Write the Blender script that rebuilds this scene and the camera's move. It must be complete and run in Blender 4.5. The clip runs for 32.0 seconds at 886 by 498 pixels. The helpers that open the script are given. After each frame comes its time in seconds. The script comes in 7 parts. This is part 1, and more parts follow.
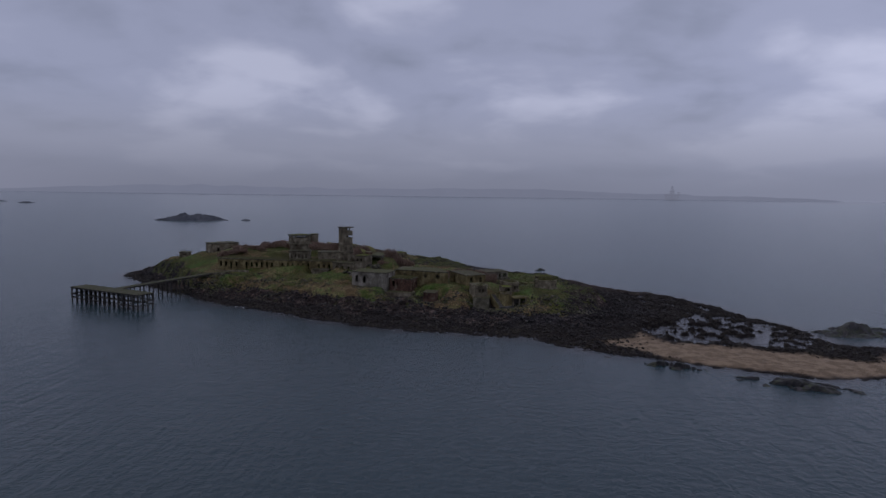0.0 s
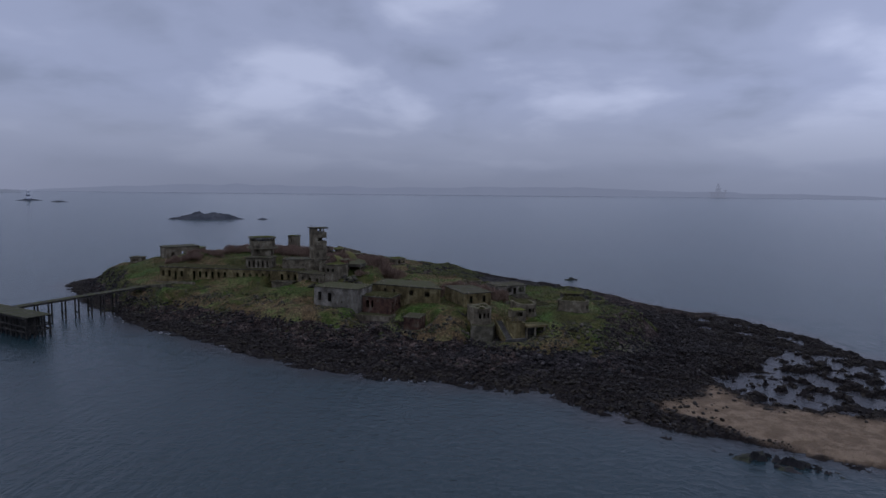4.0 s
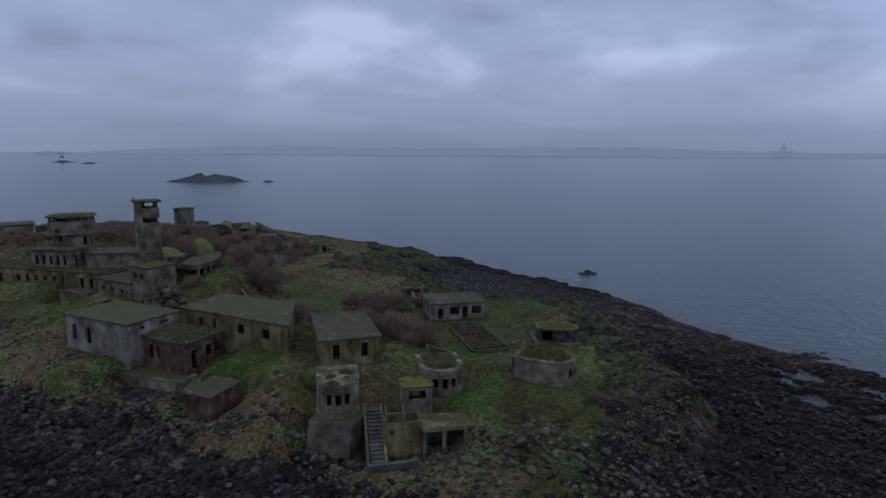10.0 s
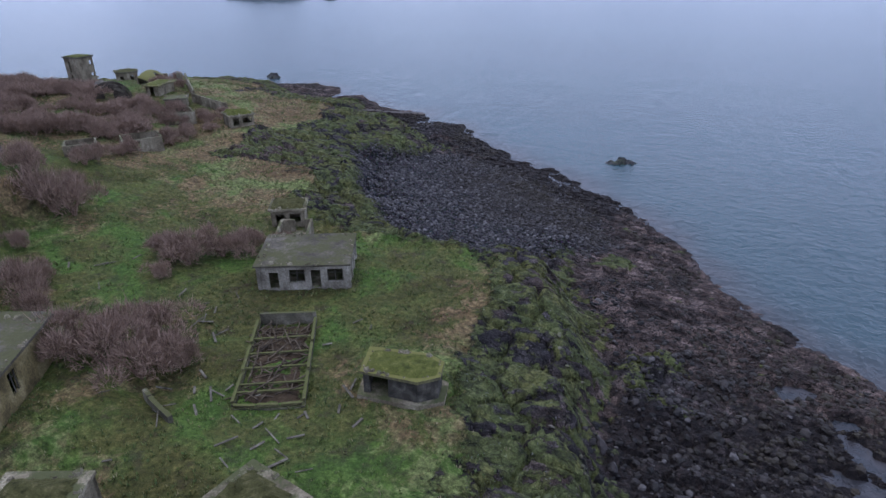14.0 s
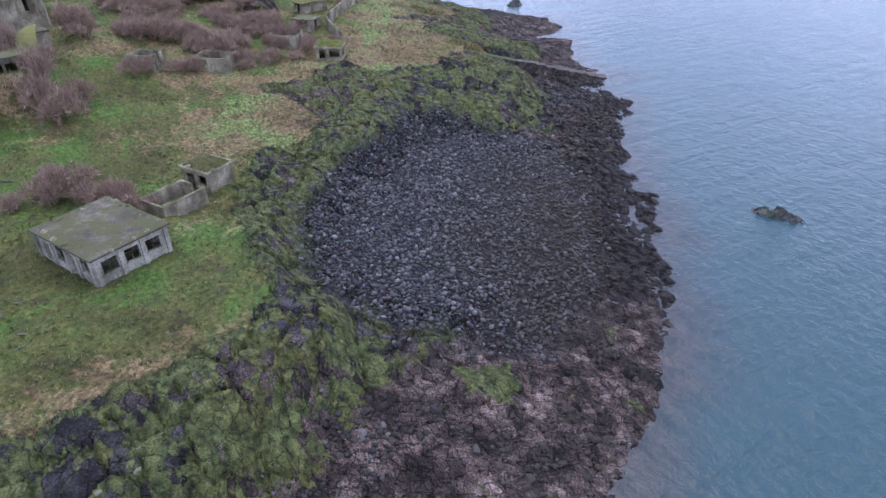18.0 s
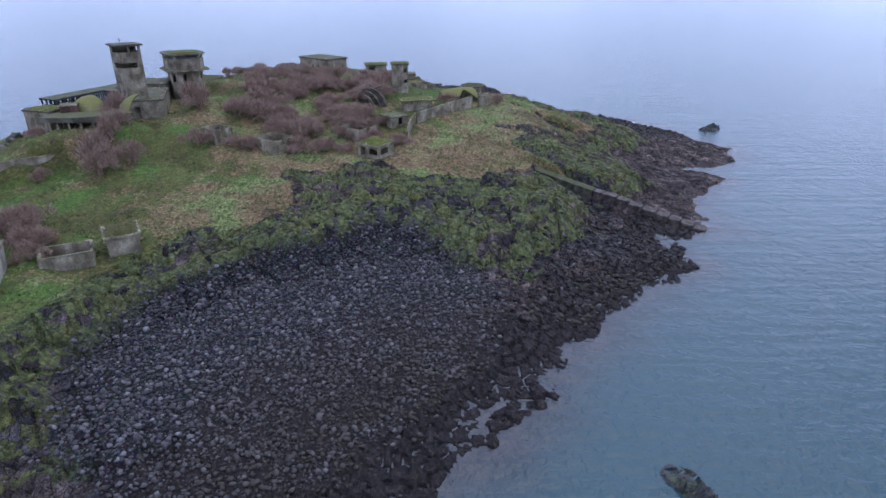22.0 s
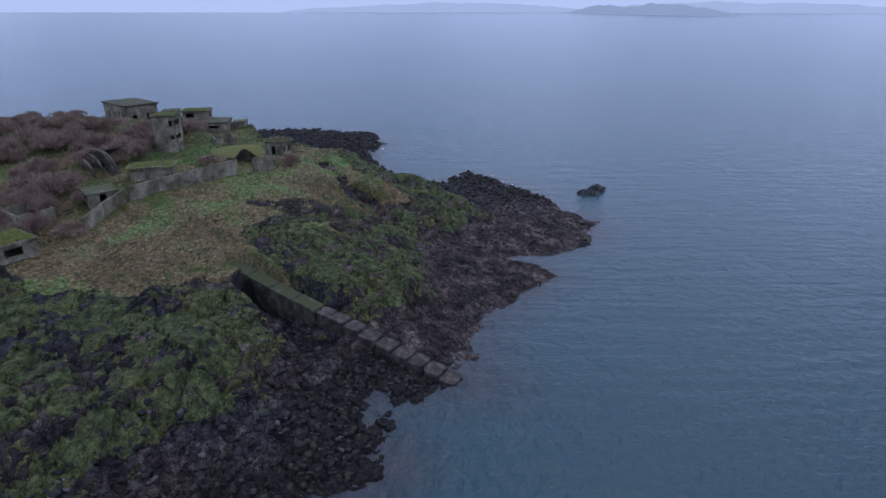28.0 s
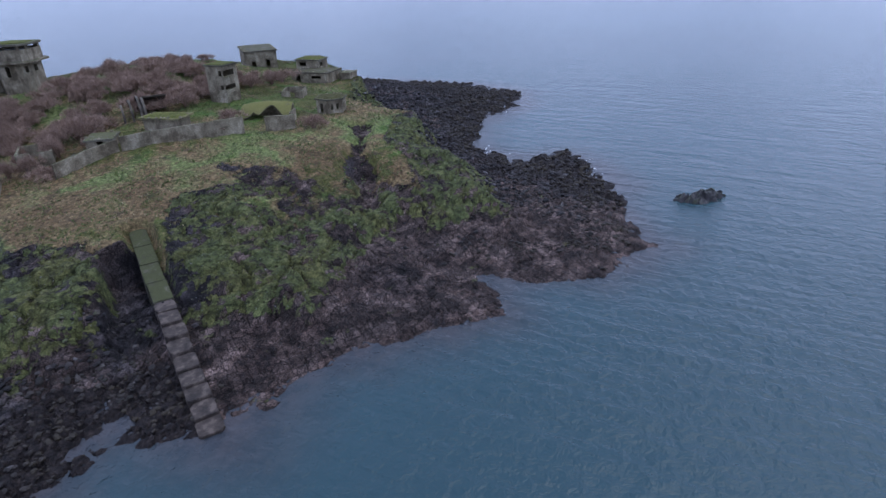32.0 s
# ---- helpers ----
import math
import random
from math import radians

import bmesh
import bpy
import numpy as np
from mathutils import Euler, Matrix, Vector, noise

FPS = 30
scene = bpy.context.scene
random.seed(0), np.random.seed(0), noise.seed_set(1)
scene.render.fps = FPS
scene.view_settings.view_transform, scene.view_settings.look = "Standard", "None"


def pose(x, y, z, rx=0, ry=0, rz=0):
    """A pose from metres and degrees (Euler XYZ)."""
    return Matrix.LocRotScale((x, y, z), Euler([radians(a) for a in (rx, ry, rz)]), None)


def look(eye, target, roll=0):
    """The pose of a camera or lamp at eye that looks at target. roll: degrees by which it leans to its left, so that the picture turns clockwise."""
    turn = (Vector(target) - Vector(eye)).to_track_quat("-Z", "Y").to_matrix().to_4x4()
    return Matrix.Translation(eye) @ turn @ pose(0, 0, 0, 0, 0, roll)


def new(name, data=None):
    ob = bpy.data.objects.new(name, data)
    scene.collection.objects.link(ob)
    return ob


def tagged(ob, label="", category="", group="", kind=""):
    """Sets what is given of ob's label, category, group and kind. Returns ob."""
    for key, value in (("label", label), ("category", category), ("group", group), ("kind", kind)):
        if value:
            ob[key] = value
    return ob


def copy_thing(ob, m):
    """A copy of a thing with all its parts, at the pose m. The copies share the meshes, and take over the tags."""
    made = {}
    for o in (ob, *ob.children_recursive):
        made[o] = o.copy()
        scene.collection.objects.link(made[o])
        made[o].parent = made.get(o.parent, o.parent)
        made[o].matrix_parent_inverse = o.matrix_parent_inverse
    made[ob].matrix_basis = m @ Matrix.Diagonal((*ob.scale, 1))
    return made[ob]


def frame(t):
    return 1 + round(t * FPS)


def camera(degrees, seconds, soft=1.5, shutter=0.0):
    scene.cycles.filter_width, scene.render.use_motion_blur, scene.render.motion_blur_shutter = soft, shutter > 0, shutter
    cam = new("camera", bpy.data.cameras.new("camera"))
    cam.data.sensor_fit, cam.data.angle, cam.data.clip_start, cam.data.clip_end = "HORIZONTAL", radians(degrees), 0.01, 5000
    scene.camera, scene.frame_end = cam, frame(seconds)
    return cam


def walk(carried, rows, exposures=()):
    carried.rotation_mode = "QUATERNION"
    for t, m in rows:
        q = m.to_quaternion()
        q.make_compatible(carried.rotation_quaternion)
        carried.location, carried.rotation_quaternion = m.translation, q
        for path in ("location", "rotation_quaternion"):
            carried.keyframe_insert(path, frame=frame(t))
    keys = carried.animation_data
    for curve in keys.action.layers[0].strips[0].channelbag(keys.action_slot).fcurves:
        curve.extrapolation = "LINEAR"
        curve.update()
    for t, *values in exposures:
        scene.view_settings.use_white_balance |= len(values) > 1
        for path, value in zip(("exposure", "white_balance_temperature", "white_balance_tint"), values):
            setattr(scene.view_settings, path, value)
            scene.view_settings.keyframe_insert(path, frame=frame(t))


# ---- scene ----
cam = camera(72.28, 32.0)
PATH = [
    (0, (2.80, 0.26, 39.40), (-1.73, 49.83, 34.64), 0.80),
    (0.5, (4.00, 7.14, 38.41), (-0.88, 56.69, 33.79), 0.91),
    (1, (5.07, 14.08, 37.69), (-0.16, 63.60, 33.16), 1.00),
    (1.5, (5.99, 20.94, 37.31), (0.40, 70.42, 32.79), 1.01),
    (2, (6.66, 27.78, 37.18), (0.73, 77.22, 32.62), 0.96),
    (2.5, (7.27, 34.45, 37.21), (0.93, 83.83, 32.54), 0.88),
    (3, (7.90, 41.18, 37.22), (1.20, 90.50, 32.46), 0.79),
    (3.5, (8.78, 47.92, 37.11), (1.60, 97.16, 32.25), 0.69),
    (5.5, (12.75, 75.15, 35.31), (4.14, 124.17, 30.49), 0.49),
    (6, (13.62, 81.95, 34.90), (4.76, 130.93, 30.15), 0.54),
    (6.5, (14.69, 88.62, 34.75), (5.53, 137.54, 29.97), 0.45),
    (7, (15.81, 95.51, 34.67), (6.36, 144.37, 29.85), 0.39),
    (7.5, (16.96, 102.13, 34.71), (7.13, 150.91, 29.81), 0.36),
    (8, (18.15, 108.57, 34.63), (8.06, 157.30, 29.80), 0.42),
    (8.5, (19.35, 114.91, 34.42), (8.90, 163.57, 29.64), 0.48),
    (9, (20.63, 121.66, 34.40), (9.87, 170.25, 29.61), 0.51),
    (9.5, (22.08, 128.53, 34.39), (10.99, 176.88, 28.12), 0.37),
    (10, (23.44, 135.44, 34.40), (12.00, 183.44, 26.36), 0.35),
    (10.5, (24.67, 142.04, 34.55), (12.75, 189.60, 24.75), 0.30),
    (11, (26.16, 148.92, 34.72), (13.56, 195.90, 23.14), 0.31),
    (11.5, (27.81, 155.65, 34.94), (14.35, 201.94, 21.66), 0.29),
    (12, (29.65, 162.46, 35.36), (15.36, 207.93, 20.24), 0.31),
    (12.5, (31.33, 168.88, 35.57), (16.25, 213.52, 18.85), 0.28),
    (13, (33.14, 175.54, 36.03), (17.33, 219.27, 17.65), 0.55),
    (13.5, (35.14, 182.49, 36.45), (18.28, 225.07, 16.39), 0.09),
    (14, (37.37, 190.09, 36.64), (19.56, 231.47, 14.95), -0.16),
    (14.5, (39.46, 197.08, 36.84), (20.79, 237.22, 13.60), -0.52),
    (15, (41.75, 204.21, 37.24), (22.28, 242.95, 12.34), -0.84),
    (15.5, (44.30, 210.63, 37.32), (23.94, 247.93, 10.97), -1.42),
    (17.5, (55.55, 234.11, 36.91), (23.09, 260.82, 9.84), -0.32),
    (18, (58.78, 240.40, 36.86), (22.69, 262.18, 9.97), -0.05),
    (18.5, (61.68, 246.55, 36.77), (22.96, 263.80, 10.26), 0.02),
    (19, (63.76, 252.96, 36.76), (22.87, 265.65, 10.93), 0.38),
    (19.5, (64.83, 258.96, 36.72), (22.64, 267.78, 11.39), 0.57),
    (20, (65.17, 265.34, 36.91), (22.06, 270.34, 12.09), 0.71),
    (20.5, (64.72, 271.48, 36.88), (20.85, 273.87, 13.01), 0.59),
    (21, (63.48, 277.89, 36.69), (18.94, 278.77, 13.98), 0.40),
    (21.5, (61.83, 283.64, 36.60), (16.77, 283.90, 14.93), 0.30),
    (22, (59.20, 289.63, 36.42), (13.62, 290.05, 15.88), 0.31),
    (22.5, (55.83, 295.69, 36.04), (9.86, 297.32, 16.44), 0.01),
    (23, (52.67, 301.73, 36.00), (6.43, 304.62, 17.20), -0.05),
    (23.5, (50.32, 306.96, 36.43), (3.52, 309.57, 19.02), -0.23),
    (24, (48.56, 311.40, 36.84), (1.21, 313.79, 20.97), -0.13),
    (24.5, (46.91, 314.98, 37.07), (-0.71, 317.16, 21.97), -0.15),
    (25, (44.75, 318.05, 37.11), (-2.96, 320.19, 22.31), 0.17),
    (25.5, (42.08, 320.64, 37.01), (-5.56, 322.45, 21.95), 0.11),
    (27.5, (27.60, 328.67, 36.26), (-19.07, 328.14, 18.31), -0.38),
    (28, (23.81, 330.72, 35.80), (-22.64, 330.42, 17.29), 0.01),
    (28.5, (19.77, 333.81, 36.19), (-26.24, 333.18, 16.63), -0.66),
    (29, (15.91, 337.74, 36.34), (-29.68, 336.79, 15.83), -0.91),
    (29.5, (12.38, 342.06, 36.29), (-32.82, 340.36, 15.00), -1.18),
    (30, (8.72, 347.11, 35.95), (-36.06, 342.45, 14.20), -1.49),
    (30.5, (5.52, 352.52, 35.55), (-38.68, 344.88, 13.46), -1.98),
    (31, (2.38, 357.86, 35.02), (-41.12, 347.10, 12.85), -2.06),
    (31.5, (-0.93, 362.53, 34.72), (-42.82, 346.42, 12.69), -1.90),
    (32, (-4.63, 366.71, 34.64), (-44.28, 345.59, 12.69), -1.86),
]
walk(cam, [(t, look(eye, target, roll)) for t, eye, target, roll in PATH], [
    (0.0, -0.5, 7150, 12), (1.2, -0.47, 7000, 11), (2.0, -0.45, 6750, 9), (3.0, -0.43, 6700, 9), (6.0, -0.3, 6600, 8), (9.0, -0.30, 6330, 6), (11.0, -0.05, 6200, 6), (13.0, 0.75, 6250, 8),
    (15.0, 1.5, 6350, 8), (17.5, 1.95, 6340, 10), (19.0, 2.0, 6300, 10), (21.0, 1.88, 6170, 10), (22.0, 1.5, 6080, 9), (23.5, 1.12, 5980, 8), (25.0, 0.42, 5780, 5), (28.0, 0.67, 5800, 6), (30.0, 1.02, 5950, 7), (32.0, 1.18, 6050, 8)])


# ---- sky and light ----
def node(tree, kind, **inputs):
    n = tree.nodes.new(kind)
    for key, value in inputs.items():
        n.inputs[key.replace("_", " ")].default_value = value
    return n


def math_node(tree, op, a, b=None, clamp=False):
    n = tree.nodes.new("ShaderNodeMath")
    n.operation, n.use_clamp = op, clamp
    for i, v in enumerate((a, b)):
        if v is None:
            continue
        if isinstance(v, (int, float)):
            n.inputs[i].default_value = v
        else:
            tree.links.new(v, n.inputs[i])
    return n.outputs[0]


def ramp(tree, fac, stops, ease="EASE"):
    n = tree.nodes.new("ShaderNodeValToRGB")
    n.color_ramp.interpolation = ease
    while len(n.color_ramp.elements) < len(stops):
        n.color_ramp.elements.new(0.5)
    for e, (p, c) in zip(n.color_ramp.elements, stops):
        e.position, e.color = p, (*c, 1)
    tree.links.new(fac, n.inputs[0])
    return n.outputs[0]


def mixed(tree, fac, a, b, blend="MIX"):
    n = tree.nodes.new("ShaderNodeMix")
    n.data_type, n.blend_type = "RGBA", blend
    for i, v in ((0, fac), (6, a), (7, b)):
        if isinstance(v, (int, float)):
            n.inputs[i].default_value = v
        elif isinstance(v, tuple):
            n.inputs[i].default_value = (*v, 1)
        else:
            tree.links.new(v, n.inputs[i])
    return n.outputs[2]


def make_world():
    world = bpy.data.worlds.new("overcast_sky")
    scene.world = world
    world.use_nodes = True
    t = world.node_tree
    bg = t.nodes["Background"]
    sky = t.nodes.new("ShaderNodeTexSky")
    sky.sky_type, sky.sun_disc = "NISHITA", False
    sky.sun_elevation, sky.sun_rotation = radians(66), radians(-55)
    co = t.nodes.new("ShaderNodeTexCoord")
    sep = t.nodes.new("ShaderNodeSeparateXYZ")
    t.links.new(co.outputs["Generated"], sep.inputs[0])
    # clouds lie on a flat layer: the direction is divided by its height
    high = math_node(t, "ADD", math_node(t, "MAXIMUM", sep.outputs[2], 0.0), 0.26)
    flat = t.nodes.new("ShaderNodeCombineXYZ")
    t.links.new(math_node(t, "DIVIDE", sep.outputs[0], high), flat.inputs[0])
    t.links.new(math_node(t, "DIVIDE", sep.outputs[1], high), flat.inputs[1])
    big = node(t, "ShaderNodeTexNoise", Scale=1.15, Detail=5.0, Roughness=0.42, Distortion=0.35)
    t.links.new(flat.outputs[0], big.inputs["Vector"])
    fine = node(t, "ShaderNodeTexNoise", Scale=3.2, Detail=5.0, Roughness=0.5, Distortion=0.3)
    t.links.new(flat.outputs[0], fine.inputs["Vector"])
    cloud = math_node(t, "ADD", math_node(t, "MULTIPLY", big.outputs[0], 0.8), math_node(t, "MULTIPLY", fine.outputs[0], 0.2))
    layer = ramp(t, cloud, [(0.37, (0.29, 0.345, 0.53)), (0.49, (0.39, 0.455, 0.70)), (0.61, (0.58, 0.655, 0.94))])
    haze = ramp(t, sep.outputs[2], [(0.0, (0.30, 0.34, 0.51)), (0.035, (0.29, 0.33, 0.49)), (0.10, (0.35, 0.395, 0.57)), (0.2, (0.39, 0.445, 0.63))])
    north_haze = ramp(t, sep.outputs[2], [(0.0, (0.245, 0.285, 0.425)), (0.025, (0.248, 0.288, 0.43)), (0.07, (0.325, 0.37, 0.535)), (0.2, (0.39, 0.445, 0.63))])
    west = ramp(t, math_node(t, "MULTIPLY", sep.outputs[0], -1.0), [(0.5, (0, 0, 0)), (0.85, (1, 1, 1))])
    haze = mixed(t, west, north_haze, haze)
    veil = ramp(t, sep.outputs[2], [(0.0, (1, 1, 1)), (0.05, (0.8, 0.8, 0.8)), (0.16, (0, 0, 0))])
    # the cloud is thinner towards the east and west
    thin = ramp(t, math_node(t, "ADD", math_node(t, "MULTIPLY", sep.outputs[0], 0.5), 0.5), [(0.0, (1.0, 1.0, 1.0)), (0.33, (0.95, 0.95, 0.95)), (0.5, (0.99, 0.99, 0.99)), (0.78, (1.14, 1.14, 1.14))])
    tone = mixed(t, 1.0, mixed(t, veil, layer, haze), thin, "MULTIPLY")
    add = mixed(t, 0.003, tone, sky.outputs[0], "ADD")
    t.links.new(add, bg.inputs["Color"])
    bg.inputs["Strength"].default_value = 1.0


make_world()
sun_data = bpy.data.lights.new("sun", "SUN")
sun_data.energy, sun_data.angle, sun_data.color = 0.5, radians(50), (1.0, 0.96, 0.9)
sun = new("sun", sun_data)
sun.matrix_world = look((0, 0, 100), (20, -14, 40))


# ---- materials ----
def material(name):
    m = bpy.data.materials.new(name)
    m.use_nodes = True
    return m, m.node_tree, m.node_tree.nodes["Principled BSDF"]


def place_of(t, local=False):
    if local:
        return t.nodes.new("ShaderNodeTexCoord").outputs["Object"]
    return t.nodes.new("ShaderNodeNewGeometry").outputs["Position"]


def noise_at(t, where, scale, detail=4.0, rough=0.55, stretch=None, distort=0.0):
    if stretch:
        m = t.nodes.new("ShaderNodeMapping")
        m.inputs["Scale"].default_value = stretch
        t.links.new(where, m.inputs[0])
        where = m.outputs[0]
    n = node(t, "ShaderNodeTexNoise", Scale=scale, Detail=detail, Roughness=rough, Distortion=distort)
    t.links.new(where, n.inputs["Vector"])
    return n.outputs[0]


def cells_at(t, where, scale, feature="F1"):
    n = t.nodes.new("ShaderNodeTexVoronoi")
    n.feature = feature
    n.inputs["Scale"].default_value = scale
    t.links.new(where, n.inputs["Vector"])
    return n


def bump_from(t, bsdf, height, strength, distance):
    b = node(t, "ShaderNodeBump", Strength=strength, Distance=distance)
    t.links.new(height, b.inputs["Height"])
    t.links.new(b.outputs[0], bsdf.inputs["Normal"])


def weathered(name, dark, mid, light, scale=0.6, rough=0.9, lichen=None, lichen_amount=0.5, streaks=True, vary=0.25):
    """Stained mineral surface: blotches, fine grain, vertical streaks, and growth on what faces up."""
    m, t, b = material(name)
    where = place_of(t)
    big, grain = noise_at(t, where, scale, 5), noise_at(t, where, scale * 14, 4)
    col = ramp(t, big, [(0.36, dark), (0.5, mid), (0.65, light)])
    if streaks:
        run = noise_at(t, where, 1.0, 5, 0.65, (1.1, 1.1, 0.35))
        col = mixed(t, 0.42, col, ramp(t, run, [(0.38, (0.38, 0.36, 0.32)), (0.56, (1.05, 1.05, 1.05))]), "MULTIPLY")
    col = mixed(t, 0.5, col, ramp(t, grain, [(0.38, (0.5, 0.5, 0.5)), (0.62, (1.25, 1.25, 1.25))]), "MULTIPLY")
    info = t.nodes.new("ShaderNodeObjectInfo")
    col = mixed(t, vary, col, ramp(t, info.outputs["Random"], [(0.0, (0.5, 0.5, 0.5)), (1.0, (1.2, 1.2, 1.2))]), "MULTIPLY")
    if lichen:
        geo = t.nodes.new("ShaderNodeNewGeometry")
        sep = t.nodes.new("ShaderNodeSeparateXYZ")
        t.links.new(geo.outputs["Normal"], sep.inputs[0])
        up = math_node(t, "MULTIPLY", math_node(t, "SUBTRACT", sep.outputs[2], 0.15, True), 1.3, True)
        patch = ramp(t, noise_at(t, where, scale * 1.1, 9, 0.74), [(0.55 - 0.24 * lichen_amount, (0, 0, 0)), (0.66 - 0.24 * lichen_amount, (0.95, 0.95, 0.95))], "LINEAR")
        grow = math_node(t, "MULTIPLY", up, patch)
        green = mixed(t, noise_at(t, where, 3.0, 4), lichen, tuple(0.55 * c for c in lichen))
        col = mixed(t, grow, col, green)
    t.links.new(col, b.inputs["Base Color"])
    b.inputs["Roughness"].default_value = rough
    b.inputs["Specular IOR Level"].default_value = 0.3
    bump_from(t, b, math_node(t, "ADD", math_node(t, "MULTIPLY", big, 1.5), grain), 0.5, 0.06)
    return m


MOSS, YELLOW_MOSS = (0.072, 0.078, 0.027), (0.145, 0.138, 0.034)
concrete = weathered("weathered_concrete", (0.105, 0.084, 0.054), (0.192, 0.160, 0.108), (0.305, 0.263, 0.188), 0.5, lichen=MOSS, lichen_amount=0.5)
render_grey = weathered("pale_cement_render", (0.150, 0.130, 0.100), (0.26, 0.232, 0.185), (0.37, 0.335, 0.275), 0.45, lichen=MOSS, lichen_amount=0.3)
brown_render = weathered("brown_stained_render", (0.105, 0.080, 0.034), (0.195, 0.152, 0.066), (0.29, 0.236, 0.118), 0.5, lichen=MOSS)
roof_felt = weathered("old_roof_felt", (0.046, 0.038, 0.027), (0.078, 0.066, 0.048), (0.128, 0.110, 0.085), 0.4, lichen=(0.070, 0.068, 0.024), lichen_amount=0.55, streaks=False)
roof_green = weathered("mossy_roof", (0.055, 0.048, 0.035), (0.088, 0.078, 0.055), (0.145, 0.13, 0.098), 0.5, lichen=(0.078, 0.080, 0.024), lichen_amount=0.75, streaks=False)
yellow_slab = weathered("yellow_lichen_slab", (0.085, 0.076, 0.045), (0.135, 0.122, 0.055), (0.20, 0.18, 0.085), 0.6, lichen=YELLOW_MOSS, lichen_amount=1.0, streaks=False)
old_brick = weathered("red_brickwork", (0.072, 0.038, 0.027), (0.130, 0.066, 0.044), (0.185, 0.14, 0.10), 0.7, lichen=MOSS, lichen_amount=0.2, vary=0.45)
pier_timber = weathered("dark_wet_timber", (0.022, 0.02, 0.018), (0.045, 0.04, 0.034), (0.08, 0.07, 0.058), 0.8, rough=0.7)
grey_wood = weathered("bleached_wood", (0.07, 0.06, 0.045), (0.12, 0.105, 0.08), (0.19, 0.17, 0.135), 1.2)
white_paint = weathered("white_paint", (0.55, 0.55, 0.53), (0.7, 0.7, 0.68), (0.8, 0.8, 0.78), 0.3)
dark_paint = weathered("dark_paint", (0.03, 0.025, 0.025), (0.05, 0.04, 0.04), (0.07, 0.06, 0.06), 0.3)
dark_rock = weathered("dark_wet_rock", (0.012, 0.011, 0.012), (0.028, 0.025, 0.026), (0.055, 0.05, 0.05), 0.5, rough=0.55, lichen=(0.04, 0.055, 0.015), lichen_amount=0.25, streaks=False)
rust = weathered("rusted_steel", (0.05, 0.03, 0.02), (0.09, 0.05, 0.03), (0.13, 0.08, 0.05), 0.9)


def stone_material(name, stops, rough, mossy=0.0):
    """Stones: one tone each, with grain."""
    m, t, b = material(name)
    geo, info = t.nodes.new("ShaderNodeNewGeometry"), t.nodes.new("ShaderNodeObjectInfo")
    each = math_node(t, "FRACT", math_node(t, "ADD", geo.outputs["Random Per Island"], info.outputs["Random"]))
    where = place_of(t)
    col = ramp(t, each, stops, "LINEAR")
    grain = noise_at(t, where, 6, 4)
    col = mixed(t, 0.6, col, ramp(t, grain, [(0.3, (0.5, 0.5, 0.5)), (0.7, (1.25, 1.25, 1.25))]), "MULTIPLY")
    sep = t.nodes.new("ShaderNodeSeparateXYZ")
    t.links.new(geo.outputs["Position"], sep.inputs[0])
    weed = math_node(t, "SUBTRACT", 1.0, math_node(t, "MULTIPLY", math_node(t, "SUBTRACT", sep.outputs[2], 0.45), 0.7, True))
    weed = math_node(t, "MULTIPLY", weed, ramp(t, noise_at(t, where, 0.25, 3), [(0.35, (0.25, 0.25, 0.25)), (0.55, (1, 1, 1))]))
    col = mixed(t, weed, col, mixed(t, grain, (0.014, 0.011, 0.008), (0.04, 0.03, 0.018)))
    if mossy:
        up = t.nodes.new("ShaderNodeSeparateXYZ")
        t.links.new(geo.outputs["Normal"], up.inputs[0])
        grow = math_node(t, "MULTIPLY", math_node(t, "MULTIPLY", up.outputs[2], mossy, True), ramp(t, noise_at(t, where, 0.8, 4), [(0.42, (0, 0, 0)), (0.6, (1, 1, 1))]))
        col = mixed(t, grow, col, (0.085, 0.11, 0.03))
    t.links.new(col, b.inputs["Base Color"])
    b.inputs["Roughness"].default_value = rough
    b.inputs["Specular IOR Level"].default_value = 0.22
    bump_from(t, b, grain, 0.5, 0.05)
    return m


boulder_mat = stone_material("dark_boulders", [(0, (0.005, 0.0046, 0.005)), (0.5, (0.0135, 0.0113, 0.0115)), (0.88, (0.033, 0.027, 0.026)), (1, (0.10, 0.09, 0.088))], 0.65)
black_boulder = stone_material("black_weedy_boulders", [(0, (0.005, 0.0045, 0.005)), (0.5, (0.013, 0.011, 0.0125)), (0.9, (0.030, 0.026, 0.029)), (1, (0.09, 0.084, 0.086))], 0.7)
dark_boulder = stone_material("brown_black_boulders", [(0, (0.007, 0.006, 0.006)), (0.5, (0.018, 0.0148, 0.0145)), (0.9, (0.042, 0.035, 0.033)), (1, (0.10, 0.09, 0.088))], 0.65)
cobble_mat = stone_material("grey_cobbles", [(0, (0.015, 0.0135, 0.0145)), (0.5, (0.046, 0.041, 0.042)), (0.9, (0.084, 0.075, 0.076)), (1, (0.14, 0.13, 0.13))], 0.65)
scree_mat = stone_material("lichened_stones", [(0, (0.025, 0.022, 0.018)), (0.5, (0.060, 0.051, 0.040)), (1, (0.15, 0.13, 0.105))], 0.8, 0.5)


